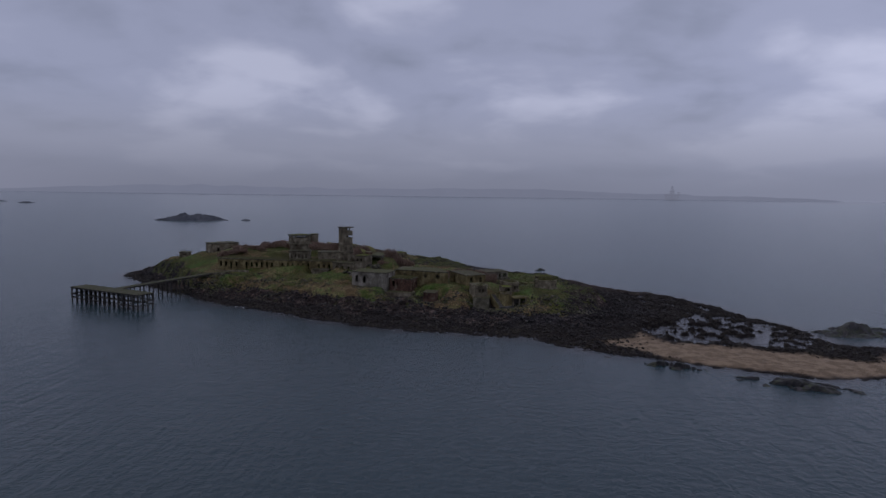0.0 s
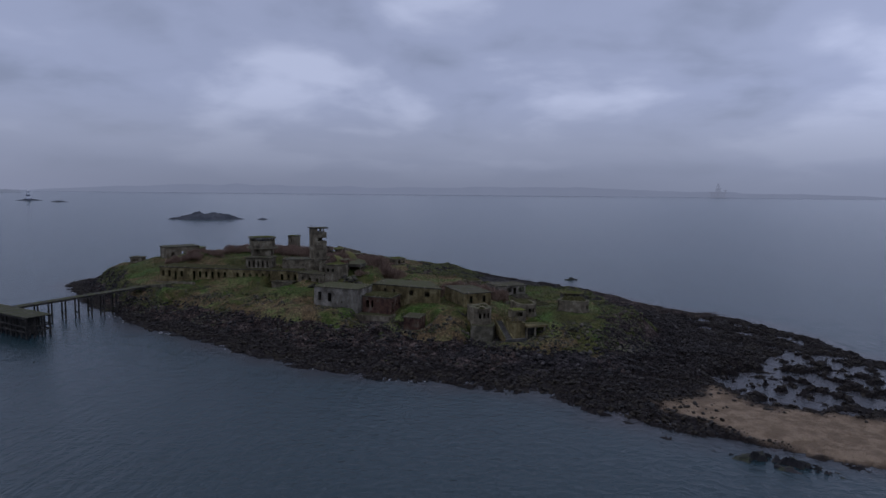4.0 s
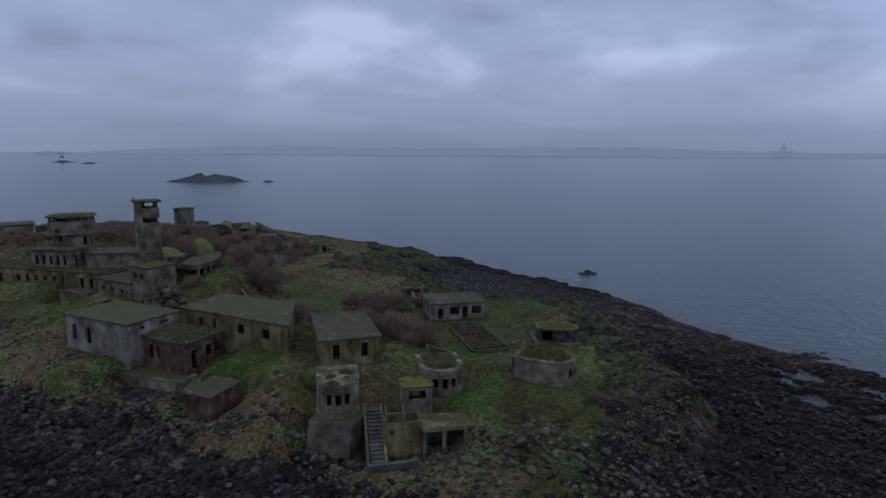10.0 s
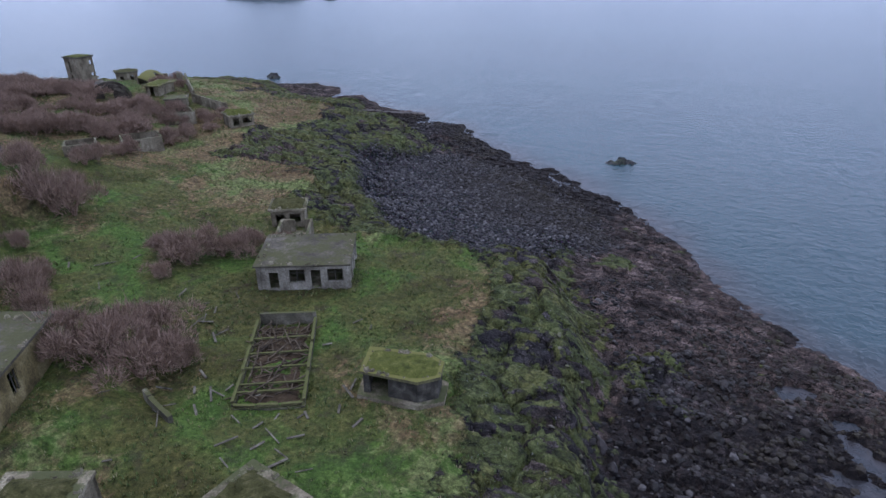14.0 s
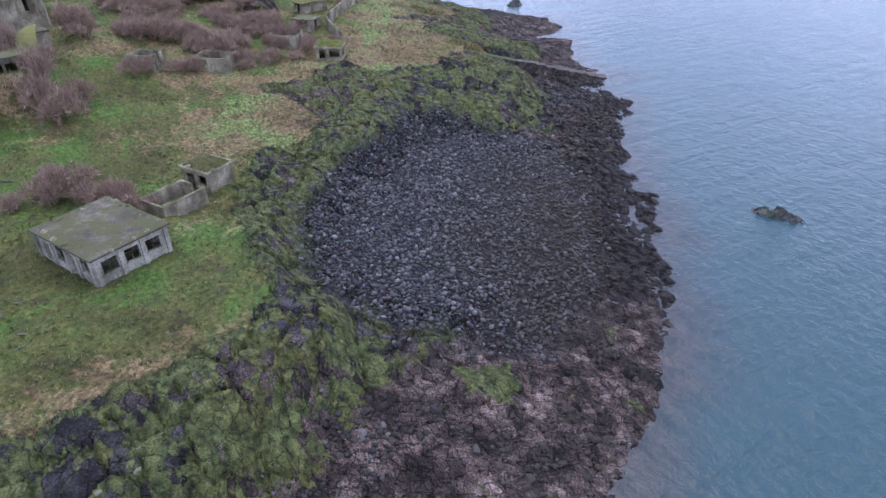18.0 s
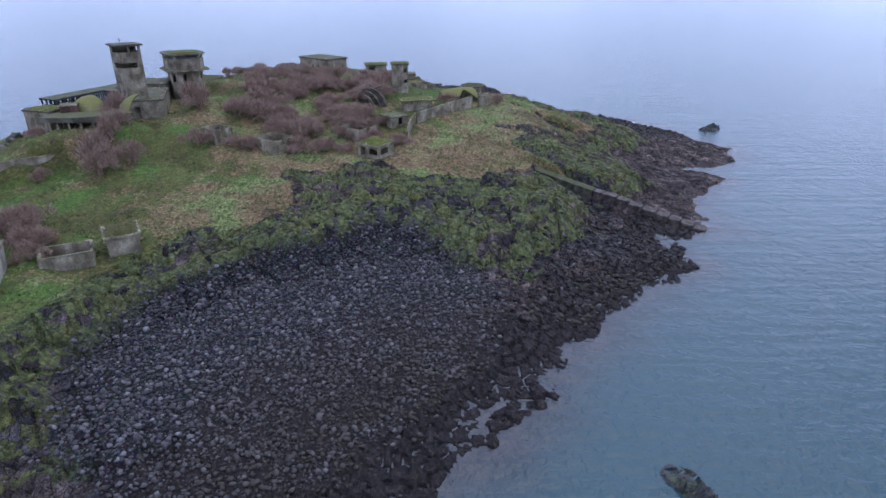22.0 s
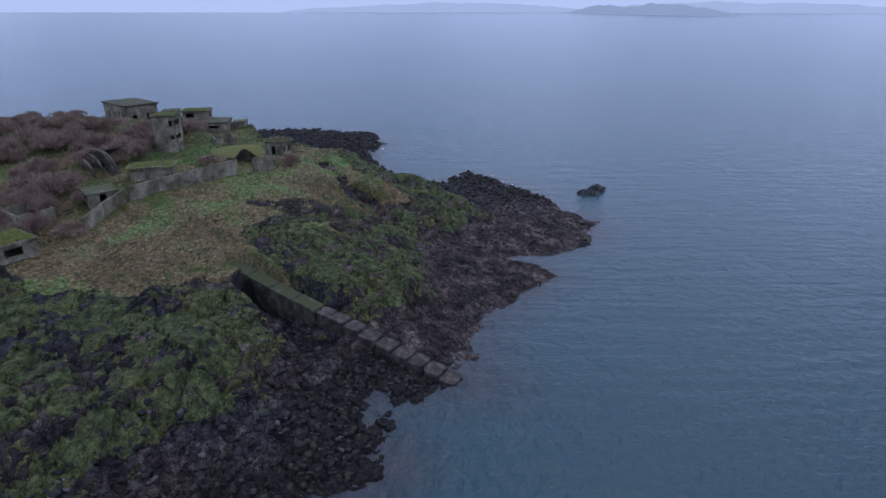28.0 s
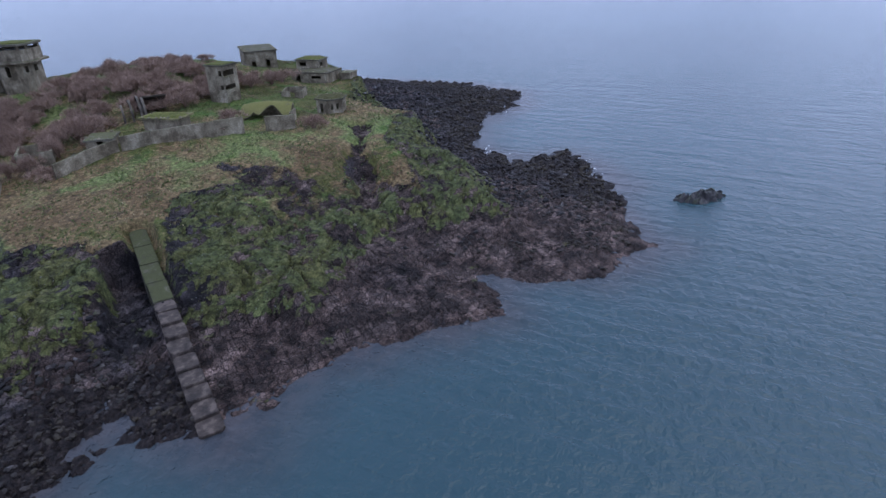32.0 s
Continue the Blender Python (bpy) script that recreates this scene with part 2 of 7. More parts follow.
def ground_material():
    """Turf, dry grass, green rock, cobble, sand and weed by the zone masks of the mesh; bedrock is jointed in slabs of their own tone."""
    m, t, b = material("island_ground")
    where = place_of(t)
    zones = []
    for key in ("zone_turf", "zone_shore", "zone_rock"):
        za, sa = t.nodes.new("ShaderNodeAttribute"), t.nodes.new("ShaderNodeSeparateColor")
        za.attribute_name = key
        t.links.new(za.outputs["Color"], sa.inputs[0])
        zones.append(sa)
    sa, sb, sc = zones
    n1, n2, n3 = noise_at(t, where, 0.35, 6, 0.65), noise_at(t, where, 2.2, 6, 0.7), noise_at(t, where, 8, 5, 0.7)
    bent = t.nodes.new("ShaderNodeVectorMath")
    bent.operation = "ADD"
    shift = node(t, "ShaderNodeTexNoise", Scale=0.9, Detail=5.0, Roughness=0.6)
    t.links.new(where, shift.inputs["Vector"])
    t.links.new(where, bent.inputs[0])
    t.links.new(shift.outputs["Color"], bent.inputs[1])
    beds = t.nodes.new("ShaderNodeMapping")
    beds.inputs["Rotation"].default_value, beds.inputs["Scale"].default_value = (0, 0, radians(10)), (0.62, 1.0, 0.5)
    t.links.new(bent.outputs[0], beds.inputs[0])
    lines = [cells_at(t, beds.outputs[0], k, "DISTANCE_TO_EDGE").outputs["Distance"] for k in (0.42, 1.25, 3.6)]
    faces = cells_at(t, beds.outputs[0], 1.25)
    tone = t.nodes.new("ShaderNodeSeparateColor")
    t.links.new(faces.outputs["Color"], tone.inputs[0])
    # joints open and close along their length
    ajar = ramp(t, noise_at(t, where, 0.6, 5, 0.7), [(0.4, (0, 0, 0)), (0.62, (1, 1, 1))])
    # dark joints, whose colour also paints in the shade down in the cracks
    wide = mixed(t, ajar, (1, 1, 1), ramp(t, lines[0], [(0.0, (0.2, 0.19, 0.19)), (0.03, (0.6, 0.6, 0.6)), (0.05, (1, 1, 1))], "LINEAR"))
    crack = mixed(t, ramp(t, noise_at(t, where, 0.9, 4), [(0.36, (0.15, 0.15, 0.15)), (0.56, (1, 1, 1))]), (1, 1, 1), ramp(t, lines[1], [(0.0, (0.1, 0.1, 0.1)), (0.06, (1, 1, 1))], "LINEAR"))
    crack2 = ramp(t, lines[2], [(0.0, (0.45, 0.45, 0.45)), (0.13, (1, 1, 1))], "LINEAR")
    # bedrock: grey, red-brown or near black by large patches
    patch = noise_at(t, where, 0.07, 4, 0.6, None, 0.6)
    rock = ramp(t, n1, [(0.39, (0.017, 0.0155, 0.017)), (0.5, (0.036, 0.031, 0.033)), (0.61, (0.074, 0.065, 0.067))])
    brown = ramp(t, n1, [(0.39, (0.034, 0.0235, 0.0205)), (0.5, (0.074, 0.053, 0.045)), (0.61, (0.135, 0.102, 0.090))])
    rock = mixed(t, ramp(t, math_node(t, "ADD", patch, math_node(t, "MULTIPLY", math_node(t, "ADD", sc.outputs[2], sc.outputs[1], True), 0.22)), [(0.45, (0, 0, 0)), (0.62, (1, 1, 1))]), rock, brown)
    rock = mixed(t, 0.9, rock, ramp(t, tone.outputs[0], [(0.0, (0.5, 0.5, 0.5)), (1.0, (1.45, 1.42, 1.4))], "LINEAR"), "MULTIPLY")
    rock = mixed(t, 0.8, rock, ramp(t, sc.outputs[0], [(0.0, (0.6, 0.6, 0.62)), (1.0, (1.35, 1.3, 1.3))], "LINEAR"), "MULTIPLY")
    rock = mixed(t, 0.85, rock, ramp(t, n3, [(0.39, (0.35, 0.35, 0.35)), (0.61, (1.55, 1.55, 1.55))]), "MULTIPLY")
    # the flat ledges are jointed in long blocks
    court = t.nodes.new("ShaderNodeMapping")
    court.inputs["Rotation"].default_value = (0, 0, radians(-59))
    t.links.new(bent.outputs[0], court.inputs[0])
    block = node(t, "ShaderNodeTexBrick", Color1=(0.55, 0.55, 0.55, 1), Color2=(1.3, 1.3, 1.3, 1), Mortar=(0.12, 0.11, 0.11, 1), Scale=1.0, Mortar_Size=0.045, Mortar_Smooth=0.4, Brick_Width=1.9, Row_Height=0.95)
    t.links.new(court.outputs[0], block.inputs["Vector"])
    rock = mixed(t, math_node(t, "MULTIPLY", sc.outputs[2], 0.8), rock, mixed(t, 1.0, rock, block.outputs["Color"], "MULTIPLY"))
    speck = ramp(t, noise_at(t, where, 4.5, 6, 0.8), [(0.61, (0, 0, 0)), (0.67, (1, 1, 1))])
    rock = mixed(t, math_node(t, "MULTIPLY", speck, 0.6), rock, (0.15, 0.138, 0.138))
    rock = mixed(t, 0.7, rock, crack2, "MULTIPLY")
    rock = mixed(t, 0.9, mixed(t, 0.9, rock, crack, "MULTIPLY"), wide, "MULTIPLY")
    # turf: lush green, thin brown wear and straw
    turf = ramp(t, n2, [(0.33, (0.036, 0.041, 0.013)), (0.5, (0.083, 0.090, 0.029)), (0.67, (0.150, 0.148, 0.056))])
    turf = mixed(t, 0.55, turf, ramp(t, n1, [(0.35, (0.55, 0.70, 0.55)), (0.6, (1.1, 1.08, 0.95))]), "MULTIPLY")
    dry = ramp(t, n2, [(0.36, (0.070, 0.053, 0.028)), (0.5, (0.152, 0.114, 0.060)), (0.63, (0.27, 0.205, 0.115))])
    spread_of = noise_at(t, where, 0.30, 8, 0.76, None, 0.7)
    dryness = math_node(t, "ADD", sa.outputs[1], math_node(t, "MULTIPLY", math_node(t, "SUBTRACT", spread_of, 0.5), 3.4))
    turf = mixed(t, ramp(t, dryness, [(0.45, (0, 0, 0)), (0.80, (1, 1, 1))]), turf, dry)
    earth = ramp(t, noise_at(t, where, 0.40, 7, 0.68), [(0.55, (0, 0, 0)), (0.66, (1, 1, 1))])
    turf = mixed(t, math_node(t, "MULTIPLY", earth, 0.75), turf, mixed(t, n3, (0.022, 0.018, 0.011), (0.085, 0.066, 0.040)))
    lush = ramp(t, noise_at(t, where, 0.095, 7, 0.64, None, 0.6), [(0.40, (0.66, 0.57, 0.5)), (0.48, (0.92, 0.86, 0.78)), (0.53, (0.86, 0.98, 0.78)), (0.59, (0.74, 1.24, 0.72))])
    turf = mixed(t, 0.85, turf, lush, "MULTIPLY")
    turf = mixed(t, 0.36, turf, ramp(t, n3, [(0.39, (0.4, 0.4, 0.4)), (0.61, (1.5, 1.45, 1.45))]), "MULTIPLY")
    # moss and lichen over the bedrock, slab by slab
    moss = ramp(t, noise_at(t, where, 1.1, 8, 0.7), [(0.36, (0.026, 0.030, 0.012)), (0.49, (0.062, 0.073, 0.026)), (0.62, (0.113, 0.126, 0.047))])
    moss = mixed(t, ramp(t, noise_at(t, where, 0.22, 5, 0.6), [(0.42, (0, 0, 0)), (0.62, (1, 1, 1))]), moss, mixed(t, 0.8, moss, (1.15, 0.98, 0.9), "MULTIPLY"))
    moss = mixed(t, 0.5, moss, ramp(t, n3, [(0.39, (0.4, 0.4, 0.4)), (0.61, (1.5, 1.5, 1.5))]), "MULTIPLY")
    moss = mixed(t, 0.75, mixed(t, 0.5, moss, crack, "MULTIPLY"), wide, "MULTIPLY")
    mossy = math_node(t, "ADD", math_node(t, "MULTIPLY", sa.outputs[2], 0.78), math_node(t, "MULTIPLY", math_node(t, "SUBTRACT", noise_at(t, where, 0.26, 7, 0.66), 0.5), 2.5))
    mossy = math_node(t, "ADD", mossy, math_node(t, "MULTIPLY", math_node(t, "SUBTRACT", tone.outputs[1], 0.5), 0.5))
    col = mixed(t, ramp(t, mossy, [(0.42, (0, 0, 0)), (0.58, (1, 1, 1))]), rock, moss)
    whiten = ramp(t, noise_at(t, where, 2.6, 7, 0.78), [(0.62, (0, 0, 0)), (0.66, (1, 1, 1))])
    col = mixed(t, math_node(t, "MULTIPLY", math_node(t, "MULTIPLY", whiten, math_node(t, "MAXIMUM", sa.outputs[2], math_node(t, "MULTIPLY", sc.outputs[2], 0.6))), 0.75), col, (0.26, 0.26, 0.26))
    cob = cells_at(t, where, 3.2)
    cobble = mixed(t, 0.6, (0.060, 0.056, 0.062), cob.outputs["Color"], "MULTIPLY")
    cobble = mixed(t, 0.85, cobble, ramp(t, cob.outputs["Distance"], [(0.2, (1.2, 1.2, 1.2)), (0.55, (0.1, 0.1, 0.1))]), "MULTIPLY")
    col = mixed(t, sb.outputs[1], col, cobble)
    weed = ramp(t, n2, [(0.38, (0.007, 0.0055, 0.006)), (0.55, (0.019, 0.014, 0.013)), (0.64, (0.046, 0.035, 0.030))])
    weedy = math_node(t, "ADD", sb.outputs[2], math_node(t, "MULTIPLY", math_node(t, "SUBTRACT", noise_at(t, where, 0.5, 8, 0.75), 0.5), 2.4))
    col = mixed(t, ramp(t, weedy, [(0.45, (0, 0, 0)), (0.65, (1, 1, 1))]), col, weed)
    sand = ramp(t, n1, [(0.39, (0.20, 0.140, 0.090)), (0.62, (0.33, 0.24, 0.16))])
    col = mixed(t, sb.outputs[0], col, sand)
    grassy = math_node(t, "ADD", sa.outputs[0], math_node(t, "MULTIPLY", math_node(t, "SUBTRACT", noise_at(t, where, 0.33, 8, 0.75), 0.5), 2.6))
    gmask = ramp(t, grassy, [(0.42, (0, 0, 0)), (0.58, (1, 1, 1))])
    col = mixed(t, gmask, col, turf)
    t.links.new(col, b.inputs["Base Color"])
    wet = math_node(t, "MULTIPLY", math_node(t, "ADD", sb.outputs[2], sb.outputs[0], True), 0.12)
    t.links.new(math_node(t, "SUBTRACT", 0.85, wet), b.inputs["Roughness"])
    b.inputs["Specular IOR Level"].default_value = 0.16
    bare = math_node(t, "SUBTRACT", 1.0, gmask)
    h = math_node(t, "MULTIPLY", bare, math_node(t, "ADD", math_node(t, "MULTIPLY", crack, 1.0), math_node(t, "ADD", math_node(t, "MULTIPLY", wide, 1.5), math_node(t, "MULTIPLY", tone.outputs[0], 0.8))))
    h = math_node(t, "ADD", h, math_node(t, "ADD", math_node(t, "MULTIPLY", n2, 1.6), n3))
    bump_from(t, b, h, 0.9, 0.2)
    return m


def sea_material():
    m, t, b = material("grey_sea_water")
    where = place_of(t)
    near = noise_at(t, where, 0.012, 4, 0.5)
    sep = t.nodes.new("ShaderNodeSeparateXYZ")
    t.links.new(where, sep.inputs[0])
    north = math_node(t, "MULTIPLY", math_node(t, "SUBTRACT", sep.outputs[1], 120.0), 1 / 160, True)
    south_col, north_col = mixed(t, near, (0.0165, 0.036, 0.044), (0.024, 0.046, 0.055)), mixed(t, near, (0.0135, 0.037, 0.045), (0.019, 0.050, 0.060))
    shoal = t.nodes.new("ShaderNodeAttribute")
    shoal.attribute_name = "shoal"
    under = mixed(t, ramp(t, noise_at(t, where, 0.35, 6, 0.7), [(0.4, (0, 0, 0)), (0.6, (1, 1, 1))]), (0.020, 0.022, 0.026), (0.038, 0.034, 0.036))
    t.links.new(mixed(t, shoal.outputs["Fac"], mixed(t, north, south_col, north_col), under), b.inputs["Base Color"])
    b.inputs["Roughness"].default_value = 0.17
    b.inputs["IOR"].default_value = 1.33
    swell = noise_at(t, where, 0.20, 3, 0.5, (0.7, 1.3, 1), 0.5)
    chop = noise_at(t, where, 0.8, 4, 0.6, (1.0, 1.0, 1), 0.3)
    far = noise_at(t, where, 0.03, 3, 0.5, (0.6, 1.5, 1))
    turned = t.nodes.new("ShaderNodeMapping")
    turned.inputs["Rotation"].default_value, turned.inputs["Scale"].default_value = (0, 0, 0), (1.0, 0.15, 1.0)
    t.links.new(where, turned.inputs[0])
    crests = noise_at(t, turned.outputs[0], 0.42, 3, 0.5, None, 0.4)
    h = math_node(t, "ADD", math_node(t, "MULTIPLY", crests, 0.95), math_node(t, "ADD", math_node(t, "ADD", math_node(t, "MULTIPLY", swell, 0.6), math_node(t, "MULTIPLY", chop, 0.75)), math_node(t, "MULTIPLY", far, 0.7)))
    bump_from(t, b, h, 0.72, 0.5)
    return m


def haze_material(name, colour):
    """Distant land seen through mist: haze put into the colour, pale, hardly any contrast."""
    m, t, b = material(name)
    n = noise_at(t, place_of(t), 0.01, 4)
    t.links.new(mixed(t, n, colour, tuple(0.85 * c for c in colour)), b.inputs["Base Color"])
    b.inputs["Roughness"].default_value = 1.0
    b.inputs["Specular IOR Level"].default_value = 0.0
    return m


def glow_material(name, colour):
    """Far-off land seen only as lit mist: the haze is painted as emission."""
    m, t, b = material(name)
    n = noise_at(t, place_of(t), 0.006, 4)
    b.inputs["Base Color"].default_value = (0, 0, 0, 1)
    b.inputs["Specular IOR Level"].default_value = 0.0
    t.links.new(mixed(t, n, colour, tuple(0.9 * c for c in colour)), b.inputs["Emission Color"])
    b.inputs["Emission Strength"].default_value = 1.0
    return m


def plant_material(name, stops, rough=0.8):
    m, t, b = material(name)
    geo, info = t.nodes.new("ShaderNodeNewGeometry"), t.nodes.new("ShaderNodeObjectInfo")
    each = math_node(t, "FRACT", math_node(t, "ADD", geo.outputs["Random Per Island"], math_node(t, "MULTIPLY", info.outputs["Random"], 0.35)))
    t.links.new(ramp(t, each, stops, "LINEAR"), b.inputs["Base Color"])
    b.inputs["Roughness"].default_value = rough
    return m


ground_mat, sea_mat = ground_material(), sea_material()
twig_mat = plant_material("bare_twigs", [(0, (0.1032, 0.0624, 0.0432)), (0.5, (0.198, 0.126, 0.0888)), (1, (0.33, 0.228, 0.1704))])
deck_mat = weathered("mossy_deck_boards", (0.05, 0.045, 0.032), (0.085, 0.078, 0.052), (0.13, 0.12, 0.085), 0.6, lichen=MOSS, lichen_amount=0.6, streaks=False)
foam_mat = weathered("sea_foam", (0.55, 0.57, 0.6), (0.7, 0.72, 0.74), (0.8, 0.8, 0.8), 1.0, streaks=False)
tuft_mat = plant_material("grass_tufts", [(0, (0.030, 0.052, 0.012)), (0.4, (0.062, 0.100, 0.02)), (0.75, (0.11, 0.14, 0.035)), (1, (0.20, 0.165, 0.075))])


# ---- numbers for the land ----
def value_noise(x, y, seed=0):
    xi, yi = np.floor(x), np.floor(y)
    fx, fy = x - xi, y - yi
    fx, fy = fx * fx * (3 - 2 * fx), fy * fy * (3 - 2 * fy)

    def at(a, b):
        s = np.sin(a * 127.1 + b * 311.7 + seed * 74.7) * 43758.5453
        return s - np.floor(s)

    return (at(xi, yi) * (1 - fx) + at(xi + 1, yi) * fx) * (1 - fy) + (at(xi, yi + 1) * (1 - fx) + at(xi + 1, yi + 1) * fx) * fy


def fbm(x, y, octaves=4, seed=0):
    out, amp, total = 0, 1.0, 0
    for k in range(octaves):
        out, total = out + amp * value_noise(x * 2**k + 17 * k, y * 2**k - 9 * k, seed + k), total + amp
        amp *= 0.5
    return out / total


def blocks(x, y, seed=0):
    """Jointed rock: a level of its own for each cell, and the gap to the next cell."""
    xi, yi = np.floor(x), np.floor(y)
    d1, d2, lev = np.full(x.shape, 9.0), np.full(x.shape, 9.0), np.zeros(x.shape)
    for a in (-1, 0, 1):
        for b in (-1, 0, 1):
            cx, cy = xi + a, yi + b
            h1 = np.sin(cx * 127.1 + cy * 311.7 + seed) * 43758.5453
            h2 = np.sin(cx * 269.5 + cy * 183.3 + seed) * 43758.5453
            h3 = np.sin(cx * 41.3 + cy * 93.7 + seed) * 43758.5453
            d = np.hypot(cx + h1 - np.floor(h1) - x, cy + h2 - np.floor(h2) - y)
            near = d < d1
            d2 = np.where(near, d1, np.minimum(d2, d))
            lev = np.where(near, h3 - np.floor(h3), lev)
            d1 = np.where(near, d, d1)
    return lev, d2 - d1


def inside_by(x, y, loop):
    """Distance to a closed line, positive inside it."""
    best, odd = np.full(x.shape, 1e9), np.zeros(x.shape, bool)
    for (ax, ay), (bx, by) in zip(loop, loop[1:] + loop[:1]):
        ex, ey = bx - ax, by - ay
        k = np.clip(((x - ax) * ex + (y - ay) * ey) / (ex * ex + ey * ey), 0, 1)
        best = np.minimum(best, np.hypot(x - ax - k * ex, y - ay - k * ey))
        if ay != by:
            odd ^= ((ay > y) != (by > y)) & (x < ex * (y - ay) / (by - ay) + ax)
    return np.where(odd, best, -best)


def smooth(lo, hi, v):
    k = np.clip((v - lo) / (hi - lo), 0, 1)
    return k * k * (3 - 2 * k)


def to_segment(x, y, a, b):
    ex, ey = b[0] - a[0], b[1] - a[1]
    k = np.clip(((x - a[0]) * ex + (y - a[1]) * ey) / (ex * ex + ey * ey), 0, 1)
    return np.hypot(x - a[0] - k * ex, y - a[1] - k * ey)


SHORE = [(-128, 222), (-112, 212), (-96, 199), (-76, 190), (-55, 179), (-38, 171), (-20, 167), (0, 165), (12, 163), (21, 155), (30, 150.5), (38, 148.5), (47, 145),
         (58, 142), (68, 139), (76, 136), (90, 141), (108, 147), (120, 156), (116, 166), (98, 165), (92, 170), (93, 176), (91, 188), (81, 206), (77.5, 223), (69, 239), (58, 248), (50, 254), (43, 262.5), (36, 276), (30, 284), (12, 299), (-2, 309), (-16, 325), (-26, 323),
         (-29, 333), (-40, 333), (-56, 346), (-62, 341), (-68, 354), (-79, 358), (-90, 351), (-99, 347), (-108.5, 342), (-114, 334.5), (-104.5, 331), (-111, 317), (-122, 313.5), (-136, 310), (-147, 313), (-163, 308), (-169, 290), (-162, 252), (-144, 238)]
PLATEAU = [(-114, 222), (-88, 213), (-66, 205), (-45, 200), (-30, 200), (-18, 196), (2, 193.5), (21, 193), (32, 199), (36, 211), (31, 226), (29, 240),
           (22, 253), (10, 252), (-1, 255), (-9, 266), (-15, 274), (-21, 284), (-14, 297), (-26, 308), (-36, 312), (-46, 326), (-68, 323), (-79, 334),
           (-88, 322), (-103, 309), (-106, 294), (-122, 284), (-140, 266), (-147, 254), (-132, 240)]
BAY = [(-36, 276), (-14, 266), (-2, 257), (10, 254), (22, 258), (30, 268), (24, 281), (8, 295), (-6, 298), (-16, 290)]
SAND = [(28, 162), (37, 167), (43, 174), (47, 169), (50, 164), (64, 161.5), (78, 157), (92, 152), (104, 162), (117, 164), (119, 152), (102, 143), (88, 136.5), (75, 133), (58, 138.5), (47, 141.5), (39, 150), (31, 156)]
FLAT_POOL = [(43, 181), (56, 192), (72, 206), (85, 192), (91, 174), (84, 160), (58, 162), (49, 165), (45, 174)]
CHANNELS = [((49.5, 243.5), (58, 235.5)), ((58, 235.5), (70, 227)), ((52.5, 233.5), (56, 225)), ((56, 226), (67, 219)), ((70, 227), (74, 212)), ((66, 207), (76, 199))]
# mossy rock standing clear of the turf, and one bare strip
MOSS = [[(-36, 265), (-19, 270), (-17, 280), (-15.5, 293), (-16.5, 304), (-28, 312), (-37, 305), (-36, 290), (-39, 277)], [(27, 259.5), (27.7, 265), (31.5, 265.5), (34, 261.5), (31, 259)],
        [(-51.5, 304), (-57, 312), (-56, 323), (-48.5, 325.6), (-42.4, 322), (-37.3, 320), (-38.9, 315.3)], [(-97, 307), (-100, 313), (-93, 322), (-80, 333), (-75, 326), (-81, 317.6)],
        [(-36.9, 298.3), (-39.2, 302.6), (-40.5, 307.2), (-35.9, 313), (-31, 313), (-29, 309.7), (-28.8, 304.8)]]
BARE = [(-62, 301.5), (-67, 309), (-63, 332), (-56, 325), (-59, 311)]
GULLY = ((-40.6, 308.6), (-22.6, 332.4))
LAGOON = [(-147, 313.5), (-140, 324), (-125, 331), (-116, 333), (-107, 329.5), (-112, 319), (-122, 315), (-134, 311.5)]
LEDGE = ((-53.0, 306.0), (-66.0, 314.0))
LEVELS = []  # round footings: x, y, radius, height


